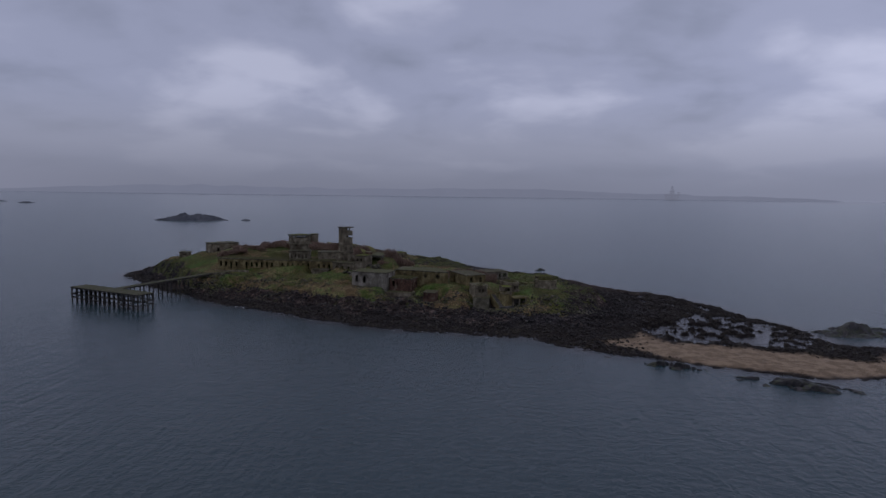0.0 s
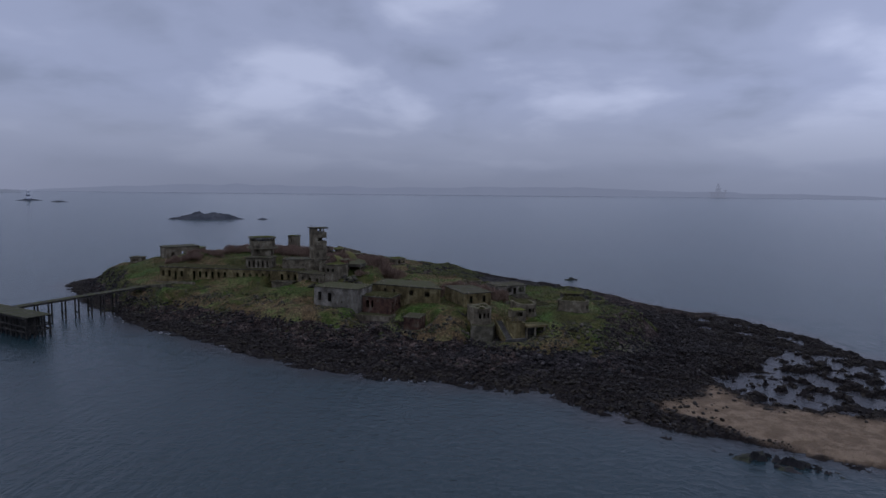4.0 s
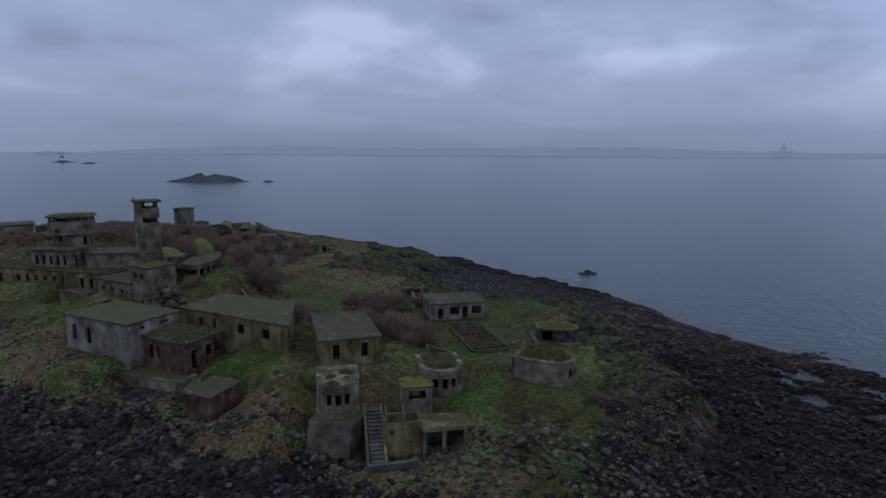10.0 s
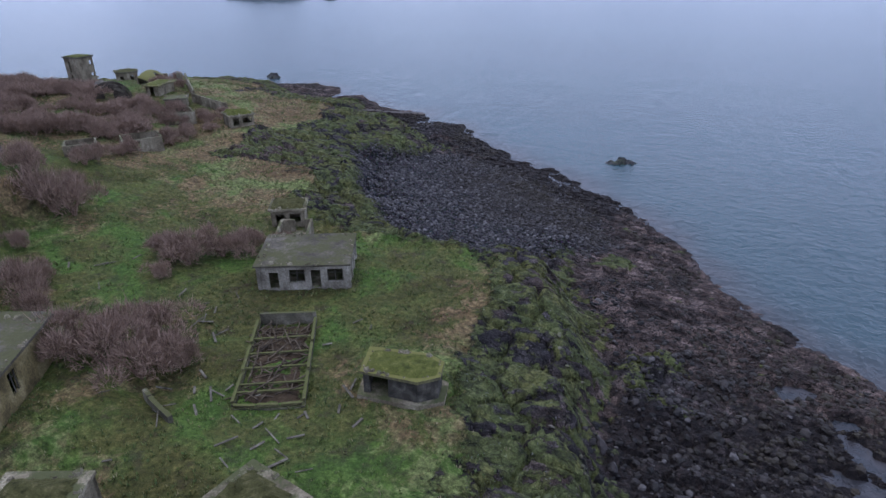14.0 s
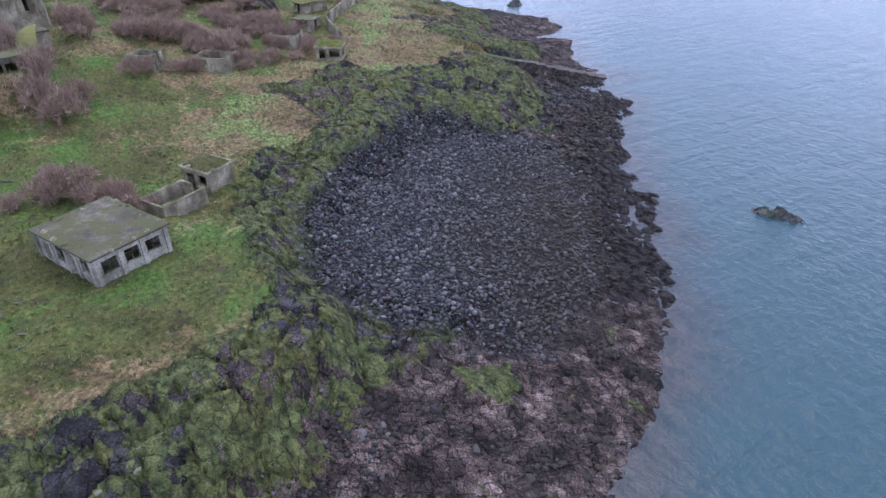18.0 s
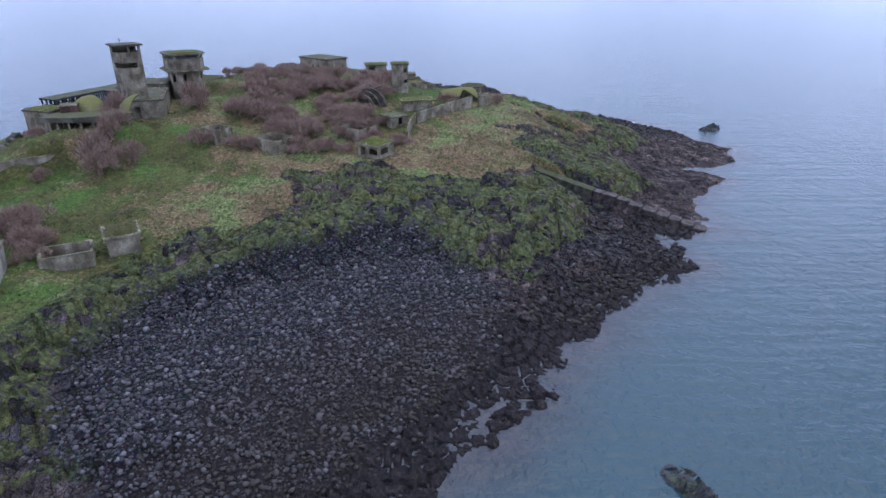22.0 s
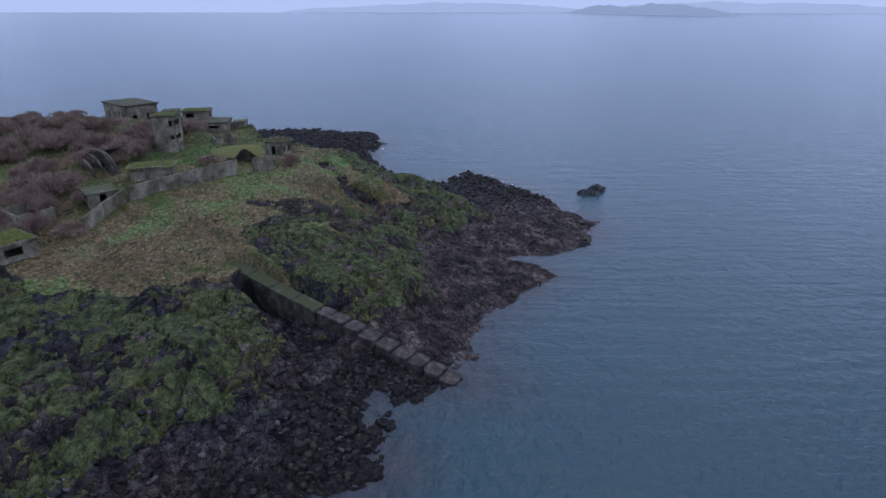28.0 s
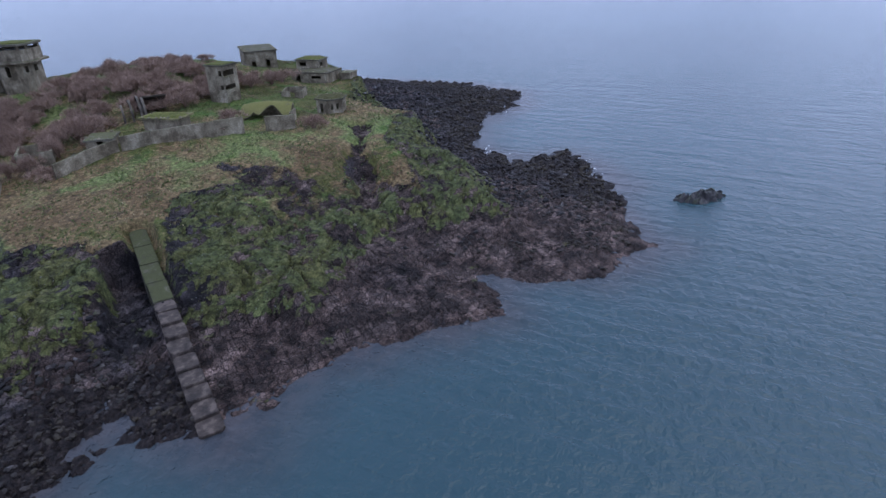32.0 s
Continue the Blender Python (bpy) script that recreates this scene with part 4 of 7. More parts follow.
# the rig's steel glows in the haze colour instead of being lit
rig_mat = glow_material("steel_haze_glow", (0.205, 0.235, 0.345))
rig = thing("drilling_rig", 1180, 4300, 0, "misty drilling rig with a derrick on the horizon", "oil rig", turn=20)
for sx in (-26, 26):
    bm = bmesh.new()
    bm_box(bm, (sx - 7, -38, 1), (sx + 7, 38, 9), 1)
    part("pontoon", bm, rig_mat, rig)
    for sy in (-28, 0, 28):
        rings_mesh("column", [(5, 8), (5, 30)], rig_mat, rig, 12, at=pose(sx, sy, 0))
bm = bmesh.new()
bm_box(bm, (-36, -40, 29), (36, 40, 38), 1)
part("deck", bm, rig_mat, rig)
bm = bmesh.new()
for k in range(7):
    w, z = 11 - 1.35 * k, 38 + 8 * k
    for sx, sy in ((-1, -1), (1, -1), (1, 1), (-1, 1)):
        bm_box(bm, (sx * w - 0.9, sy * w - 0.9, z), (sx * w + 0.9, sy * w + 0.9, z + 8.2))
    bm_box(bm, (-w, -w, z + 7.2), (w, w, z + 8.2))
part("derrick", bm, rig_mat, rig)
for sx, sy, h in ((-30, -30, 22), (30, 28, 26), (30, -32, 14)):
    bm = bmesh.new()
    bm_box(bm, (sx - 2, sy - 2, 38), (sx + 2, sy + 2, 38 + h))
    bm_box(bm, (sx - 14, sy - 1, 38 + h - 3), (sx + 14, sy + 1, 38 + h))
    part("crane", bm, rig_mat, rig)


# ---- ruined buildings ----
def beam(bm, a, b, w, h=None):
    """A straight squared timber between two places."""
    a, b = Vector(a), Vector(b)
    d = (b - a).normalized()
    side = d.cross(Vector((0, 0, 1)))
    side = side.normalized() if side.length > 1e-3 else Vector((1, 0, 0))
    up = side.cross(d) * (h or w) / 2
    side = side * w / 2
    prism(bm, [a - side - up, a + side - up, a + side + up, a - side + up], [b - side - up, b + side - up, b + side + up, b - side + up])


def prism(bm, lo, hi):
    """A solid between two outlines of the same count (x, y, z)."""
    a, b = [bm.verts.new(p) for p in lo], [bm.verts.new(p) for p in hi]
    n = len(a)
    bm.faces.new(a[::-1])
    bm.faces.new(b)
    for i in range(n):
        bm.faces.new((a[i], a[(i + 1) % n], b[(i + 1) % n], b[i]))


def panel(bm, a, b, z0, z1, thick, holes=(), trim=0.0):
    """An upright wall from a to b with its outside on the right, cut through by holes (from, to, sill, head in metres)."""
    a, b = Vector(a), Vector(b)
    d = (b - a).normalized()
    n = Vector((-d.y, d.x)) * thick
    length = (b - a).length - trim
    us = sorted({0.0, length, *(round(min(max(u, 0), length), 3) for h in holes for u in h[:2])})
    vs = sorted({z0, z1, *(round(min(max(v, z0), z1), 3) for h in holes for v in h[2:])})
    solid = {(i, j): not any(h[0] < (us[i] + us[i + 1]) / 2 < h[1] and h[2] < (vs[j] + vs[j + 1]) / 2 < h[3] for h in holes)
             for i in range(len(us) - 1) for j in range(len(vs) - 1)}
    made = {}

    def vert(i, j, back):
        if (i, j, back) not in made:
            p = a + d * us[i] + (n if back else Vector((0, 0)))
            made[i, j, back] = bm.verts.new((p.x, p.y, vs[j]))
        return made[i, j, back]

    for (i, j), full in solid.items():
        if not full:
            continue
        bm.faces.new([vert(i, j, 0), vert(i + 1, j, 0), vert(i + 1, j + 1, 0), vert(i, j + 1, 0)])
        bm.faces.new([vert(i, j + 1, 1), vert(i + 1, j + 1, 1), vert(i + 1, j, 1), vert(i, j, 1)])
        for (k, m), (p, q) in (((i - 1, j), ((i, j), (i, j + 1))), ((i + 1, j), ((i + 1, j + 1), (i + 1, j))), ((i, j - 1), ((i + 1, j), (i, j))), ((i, j + 1), ((i, j + 1), (i + 1, j + 1)))):
            if not solid.get((k, m), False):
                bm.faces.new([vert(*p, 0), vert(*q, 0), vert(*q, 1), vert(*p, 1)])


def spread(loop, by):
    """A closed line moved outward."""
    out = []
    n = len(loop)
    for i in range(n):
        p, q, r = Vector(loop[i - 1]), Vector(loop[i]), Vector(loop[(i + 1) % n])
        d1, d2 = (q - p).normalized(), (r - q).normalized()
        n1, n2 = Vector((d1.y, -d1.x)), Vector((d2.y, -d2.x))
        m = (n1 + n2)
        m = m / max(m.length_squared, 0.5) * 2
        out.append(q + m * by)
    return out


def slab(bm, loop, z0, z1, worn=0.0):
    lo = [bm.verts.new((p[0], p[1], z0)) for p in loop]
    hi = [bm.verts.new((p[0] + random.uniform(-worn, worn), p[1] + random.uniform(-worn, worn), z1 + random.uniform(-worn, worn) * 0.4)) for p in loop]
    n = len(lo)
    bm.faces.new(lo[::-1])
    bm.faces.new(hi)
    for i in range(n):
        bm.faces.new((lo[i], lo[(i + 1) % n], hi[(i + 1) % n], hi[i]))


def moss_bed(bm, loop, z, high, seed=0, cell=0.32):
    """An uneven cushion of growth over a roof."""
    xs, ys = [p[0] for p in loop], [p[1] for p in loop]
    gx, gy = np.meshgrid(np.arange(min(xs), max(xs) + cell, cell), np.arange(min(ys), max(ys) + cell, cell))
    d = inside_by(gx.ravel(), gy.ravel(), [tuple(p) for p in loop])
    edge = smooth(-0.15, 0.9, d)
    h = z - 0.06 + edge * (0.10 + high * (0.15 + 1.1 * fbm(gx.ravel() * 0.9, gy.ravel() * 0.9, 3, seed) + 0.7 * (value_noise(gx.ravel() * 2.6, gy.ravel() * 2.6, seed) - 0.4)))
    keep = d > -0.12
    vs = [bm.verts.new((x, y, k)) if ok else None for x, y, k, ok in zip(gx.ravel(), gy.ravel(), h, keep)]
    n, m = gx.shape[1], gx.shape[0]
    for j in range(m - 1):
        for i in range(n - 1):
            q = [vs[j * n + i], vs[j * n + i + 1], vs[j * n + n + i + 1], vs[j * n + n + i]]
            if all(q):
                bm.faces.new(q)


def rect(cx, cy, w, d, turn):
    c, s = math.cos(radians(turn)), math.sin(radians(turn))
    return [(cx + c * u - s * v, cy + s * u + c * v) for u, v in ((-w / 2, -d / 2), (w / 2, -d / 2), (w / 2, d / 2), (-w / 2, d / 2))]


dark_planks = weathered("dark_old_planks", (0.03, 0.027, 0.022), (0.062, 0.055, 0.044), (0.11, 0.1, 0.082), 1.1)


def bunker(name, label, loop, z0, z1, holes=None, wall_mat=None, roof_mat=None, thick=0.3, over=0.25, roof_h=0.25, moss=0.0, moss_mat=None, plinth=0.0, piers=None,
           category="ruined building", group="", roof=True, deep=1.6, moss_in=0.0, moss_spots=(), frames=False):
    """A shell of walls on a closed outline (counter-clockwise), with openings through the walls and a slab for a roof."""
    wall_mat, roof_mat, holes = wall_mat or concrete, roof_mat or roof_felt, holes or {}
    ox, oy = sum(p[0] for p in loop) / len(loop), sum(p[1] for p in loop) / len(loop)
    home = thing(name, ox, oy, z0, label, category, group)
    local = [(p[0] - ox, p[1] - oy) for p in loop]
    n, h = len(local), z1 - z0
    for i in range(n):
        bm = bmesh.new()
        a, b = local[i], local[(i + 1) % n]
        panel(bm, a, b, -deep, h, thick, [(u0, u1, v0, v1) for u0, u1, v0, v1 in holes.get(i, ())], thick if n < 6 else 0.0)
        wall = part("wall", bm, wall_mat, home)
        for u0, u1, v0, v1 in holes.get(i, ()):
            d = (Vector(b) - Vector(a)).normalized()
            o = Vector((d.y, -d.x))
            if v0 > 0.4:
                bm = bmesh.new()
                p, q = Vector(a) + d * (u0 - 0.08), Vector(a) + d * (u1 + 0.08)
                slab(bm, [p + o * 0.07, q + o * 0.07, q - o * 0.1, p - o * 0.1], v0 - 0.1, v0 + 0.012)
                part("sill", bm, wall_mat, wall)
            if frames and v0 > 0.4:
                bm = bmesh.new()
                p, q = Vector(a) + d * u0 - o * 0.12, Vector(a) + d * u1 - o * 0.12
                mid = (p + q) / 2
                cross = v0 + 0.7 * (v1 - v0)
                beam(bm, (mid.x, mid.y, v0), (mid.x, mid.y, v1), 0.07)
                beam(bm, (p.x, p.y, cross), (q.x, q.y, cross), 0.06)
                for e in (p + d * 0.035, q - d * 0.035):
                    beam(bm, (e.x, e.y, v0), (e.x, e.y, v1), 0.07)
                part("window_frame", bm, dark_planks, wall, "rotten timber window frame")
        for u in (piers or {}).get(i, ()):
            d = (Vector(b) - Vector(a)).normalized()
            o = Vector((d.y, -d.x))
            p = Vector(a) + d * u
            bm = bmesh.new()
            slab(bm, [p - d * 0.2 + o * 0.14, p + d * 0.2 + o * 0.14, p + d * 0.2, p - d * 0.2], -deep, h - 0.02)
            part("pilaster", bm, wall_mat, home)
    bm = bmesh.new()
    slab(bm, [(p[0] * 0.94, p[1] * 0.94) for p in local], -0.4, 0.06)
    part("floor", bm, concrete, home)
    if plinth:
        bm = bmesh.new()
        slab(bm, spread(local, plinth), -deep, 0.25, 0.05)
        part("plinth", bm, concrete, home)
    if roof:
        bm = bmesh.new()
        slab(bm, spread(local, over), h, h + roof_h, 0.03)
        top = part("roof", bm, roof_mat, home)
        bm = bmesh.new()
        rim = [Vector(p) for p in spread(local, over - 0.12)]
        dice = random.Random(int(abs(ox) * 10))
        for i in range(n):  # crumbled concrete and clumps along the roof's edge
            a, b = rim[i], rim[(i + 1) % n]
            for k in range(int((b - a).length * 1.5)):
                p = a.lerp(b, dice.random()) * dice.uniform(0.86, 1.0)
                r = 0.07 + 0.24 * dice.random() ** 2
                q = [(p.x + r * dice.uniform(0.7, 1.5) * math.cos(g), p.y + r * dice.uniform(0.7, 1.5) * math.sin(g)) for g in (0.3, 1.6, 2.9, 4.1, 5.3)]
                lo = [bm.verts.new((x, y, h + roof_h - 0.04)) for x, y in q]
                hi = [bm.verts.new((p.x + (x - p.x) * 0.6, p.y + (y - p.y) * 0.6, h + roof_h + r * dice.uniform(0.5, 0.9))) for x, y in q]
                bm.faces.new(hi)
                for j in range(5):
                    bm.faces.new((lo[j], lo[(j + 1) % 5], hi[(j + 1) % 5], hi[j]))
        tagged(part("edge_rubble", bm, concrete, top), "crumbled concrete and moss clumps", kind="stuff")
        for k, (u, v, ru, rv) in enumerate(moss_spots):
            bm = bmesh.new()
            moss_bed(bm, [(u + ru * math.cos(g * 0.5236), v + rv * math.sin(g * 0.5236)) for g in range(12)], h + roof_h, moss, k + 7, 0.2)
            part("moss_bed", bm, moss_mat or moss_mat_default, top, "round cushion of moss and grass")
        if moss and not moss_spots:
            bm = bmesh.new()
            moss_bed(bm, [tuple(p) for p in spread(local, over - 0.15 - moss_in)], h + roof_h, moss, len(label))
            part("moss_bed", bm, moss_mat or moss_mat_default, top, "thick cushion of moss and grass")
    return home


def growth_material(name, a, b, c):
    m, t, bs = material(name)
    where = place_of(t)
    n = noise_at(t, where, 1.6, 5, 0.7)
    col = ramp(t, n, [(0.28, a), (0.5, b), (0.72, c)])
    col = mixed(t, 0.5, col, ramp(t, noise_at(t, where, 9, 3), [(0.3, (0.5, 0.5, 0.5)), (0.7, (1.2, 1.2, 1.2))]), "MULTIPLY")
    t.links.new(col, bs.inputs["Base Color"])
    bs.inputs["Roughness"].default_value = 0.95
    bs.inputs["Specular IOR Level"].default_value = 0.1
    bump_from(t, bs, n, 0.8, 0.15)
    return m


moss_mat_default = growth_material("brown_green_moss", (0.026, 0.026, 0.010), (0.055, 0.053, 0.020), (0.105, 0.092, 0.042))
lime_moss = growth_material("lime_green_moss", (0.055, 0.070, 0.013), (0.115, 0.135, 0.024), (0.20, 0.21, 0.05))
bright_moss = growth_material("bright_green_moss", (0.036, 0.044, 0.012), (0.078, 0.084, 0.021), (0.14, 0.138, 0.042))


def rounded(cx, cy, w, d, turn, bow, steps=7):
    """An outline with a straight back and a bowed front."""
    c, s = math.cos(radians(turn)), math.sin(radians(turn))
    pts = [(w / 2, d / 2), (-w / 2, d / 2)]
    for k in range(steps + 1):
        a = math.pi * (1 + k / steps)
        pts.append((w / 2 * math.cos(a), -d / 2 + bow + bow * math.sin(a)))
    return [(cx + c * u - s * v, cy + s * u + c * v) for u, v in pts]


# the white-grey block above the boulder beach
bunker("concrete_block_house", "pale cement-rendered flat-roofed block with two tall empty windows", [(-47.0, 203.2), (-34.6, 200.5), (-32.9, 208.4), (-45.3, 211.1)], 6.5, 11.4,
       {0: [(1.2, 2.2, 1.5, 3.7), (4.1, 5.2, 1.3, 3.6), (7.9, 8.4, 1.3, 1.7)], 1: [(2.0, 2.7, 3.9, 4.3), (5.0, 6.4, 3.9, 4.3)], 3: [(2, 3, 1, 3)]}, render_grey, roof_green, over=0.2, roof_h=0.22)
bunker("concrete_long_house", "long brown-stained concrete building with a mossy flat roof", [(-33.2, 209.8), (-14.1, 205.2), (-18.8, 216.4), (-31.6, 218.6)], 7.7, 11.5,
       {0: [(3.4, 4.1, 1.8, 3.1), (6.0, 6.8, 1.8, 3.1), (10.8, 12.0, 1.7, 3.0), (15.2, 16.6, 1.6, 2.9)], 1: [(1.8, 3.0, 1.6, 3.0), (9.0, 10.2, 0.9, 3.0)]}, brown_render, roof_green, over=0.25,
       piers={0: (9.3, 13.4, 18.6)}, frames=True)
bunker("concrete_gabled_hut", "brown concrete building with a weathered felt roof", [(-7.5, 201.4), (-1.3, 205.1), (-7.4, 215.4), (-14.0, 212.5)], 7.6, 11.2,
       {0: [(1.35, 2.2, 1.25, 3.0), (4.9, 5.75, 1.25, 3.0)], 1: [(5, 6, 1.2, 3)], 3: [(3, 4, 0.1, 2.3)]}, brown_render, roof_felt, over=0.3, roof_h=0.2, piers={0: (0.25, 2.9, 3.9, 6.9)}, frames=True)
bunker("brick_hut", "ruined red-brick hut with a mossy broken roof", [(-33.8, 202.3), (-26.0, 200.5), (-24.9, 206.8), (-32.6, 208.2)], 5.8, 9.5,
       {0: [(1.0, 1.9, 1.0, 2.9), (2.6, 3.1, 1.0, 2.9)], 1: [(0.9, 1.9, 0.1, 2.6), (3.5, 4.5, 1.2, 2.7), (4.9, 6.2, 1.2, 2.7)]}, old_brick, roof_felt, moss=0.5, over=0.2, group="brick huts")
bunker("brick_store", "small red-brick store with a felt roof above the shore", [(-21.0, 193.4), (-17.3, 192.6), (-16.6, 197.8), (-20.5, 198.4)], 3.4, 6.5, {2: [(1, 2, 0.1, 2.1)]},
       old_brick, roof_felt, over=0.25, roof_h=0.16, group="brick huts")
bunker("round_fronted_post", "round-fronted concrete searchlight post with three slots over a buttress", rounded(-3.0, 195.8, 4.6, 6.2, 24, 2.3), 5.9, 9.2,
       {4: [(0.15, 0.75, 1.2, 2.4)], 5: [(0.2, 0.8, 1.2, 2.4)], 6: [(0.2, 0.8, 1.2, 2.4)], 8: [(0.8, 1.7, 0.1, 2.1)]}, concrete, concrete, moss=0.4, over=0.08, plinth=0.15, moss_spots=((0.1, -1.6, 1.0, 0.7), (-1.0, 0.3, 0.7, 0.95), (0.2, 2.0, 1.1, 0.8), (0.9, 0.5, 0.45, 0.4)), group="round posts")
bunker("concrete_kiosk", "small square concrete post with a bright mossy roof", rect(5.5, 197.9, 3.3, 2.9, 24), 6.2, 8.5,
       {0: [(0.7, 2.6, 1.0, 2.0)], 2: [(1, 2, 0.1, 1.9)]}, concrete, yellow_slab, moss=0.12, moss_mat=lime_moss, over=0.12, roof_h=0.2)
bunker("round_fronted_post", "round-fronted concrete post with three windows and a grassy roof", rounded(7.2, 202.3, 5.0, 6.2, 24, 2.5), 6.5, 9.4,
       {4: [(0.3, 0.9, 1.0, 2.1)], 5: [(0.35, 0.95, 1.0, 2.1)], 6: [(0.35, 0.95, 1.0, 2.1)], 7: [(0.35, 0.95, 1.0, 2.1)]}, concrete, concrete, moss=0.5, over=0.08, plinth=0.3, moss_in=0.35, group="round posts")
bunker("round_fronted_post", "round-ended concrete post with a thick moss roof", rounded(19.3, 207.5, 4.6, 7.2, 78, 2.3), 7.0, 9.5,
       {4: [(0.2, 0.8, 0.9, 1.8)], 5: [(0.2, 0.8, 0.9, 1.8)]}, concrete, concrete, moss=0.75, over=0.08, plinth=0.35, moss_in=0.4, group="round posts")
bunker("grass_roofed_bunker", "low concrete bunker with a bright grass roof and dark doorway", [(17.3, 221.5), (21.6, 221.9), (22.8, 223.0), (22.4, 224.6), (21.0, 225.1), (16.6, 224.2)], 6.7, 8.75,
       {0: [(0.5, 2.0, 0.1, 2.0)]}, dark_planks, yellow_slab, moss=0.25, moss_mat=bright_moss, over=0.2, plinth=0.5)
pav = rect(0.8, 238.2, 9.4, 7.4, 26)
bunker("concrete_pavilion", "pale concrete pavilion with pillared open windows and a grey roof", pav, 5.6, 8.3,
       {0: [(1.2, 2.2, 0.1, 2.0), (3.3, 4.9, 0.85, 2.3), (5.5, 6.5, 0.1, 2.2), (7.2, 8.8, 0.85, 2.3)], 1: [(0.7, 2.2, 0.9, 2.2), (2.9, 4.3, 0.9, 2.2), (5.0, 6.4, 0.9, 2.1)],
        3: [(1, 2.2, 0.9, 2.2), (4, 5.2, 0.9, 2.2)]}, render_grey, roof_felt, over=0.25, roof_h=0.18, piers={0: (0.25, 2.8, 5.2, 6.85, 9.1), 1: (0.25, 2.5, 4.65, 7.1)}, frames=True)
bunker("rubble_hut", "small broken concrete hut with grass on its roof", rect(-10.6, 250.3, 4.2, 3.6, 30), 4.9, 7.3, {0: [(0.6, 1.7, 0.1, 1.9), (2.3, 3.7, 0.8, 1.9)]}, concrete, concrete,
       moss=0.4, over=0.3, group="small huts")
bunker("roofless_hut", "roofless concrete hut with broken low walls", rect(-6.5, 245.6, 4.0, 5.6, 28), 5.0, 6.7, {2: [(1, 2.2, 0.1, 1.9)]}, concrete, roof=False, group="small huts")
bunker("grass_roofed_box", "small square concrete box with grass on its roof", rect(-42.6, 279.0, 4.4, 4.2, 58), 8.3, 10.3, {0: [(0.5, 1.6, 0.3, 1.7), (2.3, 4.0, 0.6, 1.6)], 1: [(0.6, 2.6, 0.6, 1.6)]},
       concrete, concrete, moss=0.5, moss_mat=bright_moss, over=0.25, group="small huts")
bunker("stone_house", "tall concrete house with narrow windows and a shallow roof", rect(-118.7, 257.2, 11.4, 7.2, 50), 11.0, 15.2,
       {0: [(1.6, 2.8, 0.1, 2.5), (5.2, 5.9, 0.6, 2.8), (7.4, 8.1, 0.6, 2.8), (9.6, 10.6, 0.8, 2.4)], 1: [(1.4, 2.4, 0.9, 2.3), (4.6, 5.6, 0.9, 2.4)], 2: [(3, 4.2, 0.8, 2.5), (8, 9.2, 0.8, 2.5)]},
       concrete, roof_felt, over=0.3, roof_h=0.3)
bunker("low_pillbox", "low square pillbox at the head of the pier path", rect(-136.5, 258.5, 4.0, 3.6, 10), 8.5, 10.6, {0: [(0.9, 3.0, 1.0, 1.5)]}, concrete, roof_felt, over=0.3, group="pillboxes")
bunker("wide_pillbox", "wide low gun house with a flat roof", rect(-117.2, 275.6, 6.6, 9.0, 8), 9.2, 11.3, {1: [(1, 2.2, 0.1, 1.9), (5, 7.4, 1.0, 1.6)]}, concrete, roof_felt, over=0.2, group="pillboxes")
bunker("stub_pillbox", "plain concrete stub built against the gun house", rect(-121.0, 281.6, 3.4, 2.8, 8), 8.8, 10.6, {}, concrete, concrete, over=0.05, group="pillboxes")
bunker("upper_pillbox", "mossy lookout box on the gun house", rect(-120.6, 271.8, 4.2, 5.8, 8), 11.1, 13.2, {1: [(0.8, 2.6, 0.8, 1.7)], 2: [(0.8, 2, 0.8, 1.7)]}, concrete, roof_green, moss=0.2, moss_mat=bright_moss, over=0.35, group="pillboxes")
hexa = [(-92.4 + 2.7 * math.cos(math.pi * k / 3 + 0.4), 298.2 + 2.7 * math.sin(math.pi * k / 3 + 0.4)) for k in range(6)]
bunker("hexagonal_pillbox", "six-sided concrete pillbox with small windows and a grassy roof", hexa, 9.5, 11.9, {0: [(0.6, 1.0, 0.8, 1.7), (1.6, 2.0, 0.8, 1.7)], 1: [(0.8, 1.2, 0.8, 1.7), (1.6, 2.0, 0.8, 1.7)], 5: [(0.7, 1.6, 0.1, 1.8)], 4: [(0.9, 1.7, 0.8, 1.6)]},
       concrete, roof_green, moss=0.2, over=0.3, group="pillboxes")
bunker("flat_mossy_shed", "low shed with a flat moss-covered slab roof", [(-68.4, 282.0), (-65.6, 282.6), (-67.2, 288.4), (-70.2, 287.6)], 11.0, 13.0, {0: [(0.8, 1.8, 0.1, 1.8)]}, concrete, yellow_slab, moss=0.12, moss_mat=bright_moss,
       over=0.5, group="small huts")
# barracks row above the boulder bank
row_holes = [(0.8 + 2.05 * k, 1.65 + 2.05 * k, 0.15 if k % 3 == 2 else 1.1, 2.9) for k in range(22) if k % 7 != 4]
bunker("barracks_row", "long row of concrete barracks with many dark window openings", [(-105.5, 225.4), (-59.5, 225.0), (-59.5, 231.6), (-105.5, 233.0)], 8.2, 12.0,
       {0: row_holes, 1: [(1.5, 2.6, 0.1, 2.4)]}, brown_render, roof_felt, moss=0.2, over=0.2, piers={0: (12.4, 24.4, 36.6)}, deep=3.0)
bunker("barracks_wing", "ruined barracks wing with pale door openings and a slatted broken roof", [(-59.0, 222.0), (-50.2, 219.5), (-48.6, 224.9), (-57.6, 227.6)], 8.4, 12.0,
       {0: [(1.2, 2.1, 0.9, 2.6), (3.6, 4.6, 0.1, 2.6), (6.3, 7.2, 0.1, 2.5)]}, concrete, roof_felt, over=0.35, deep=3.0)
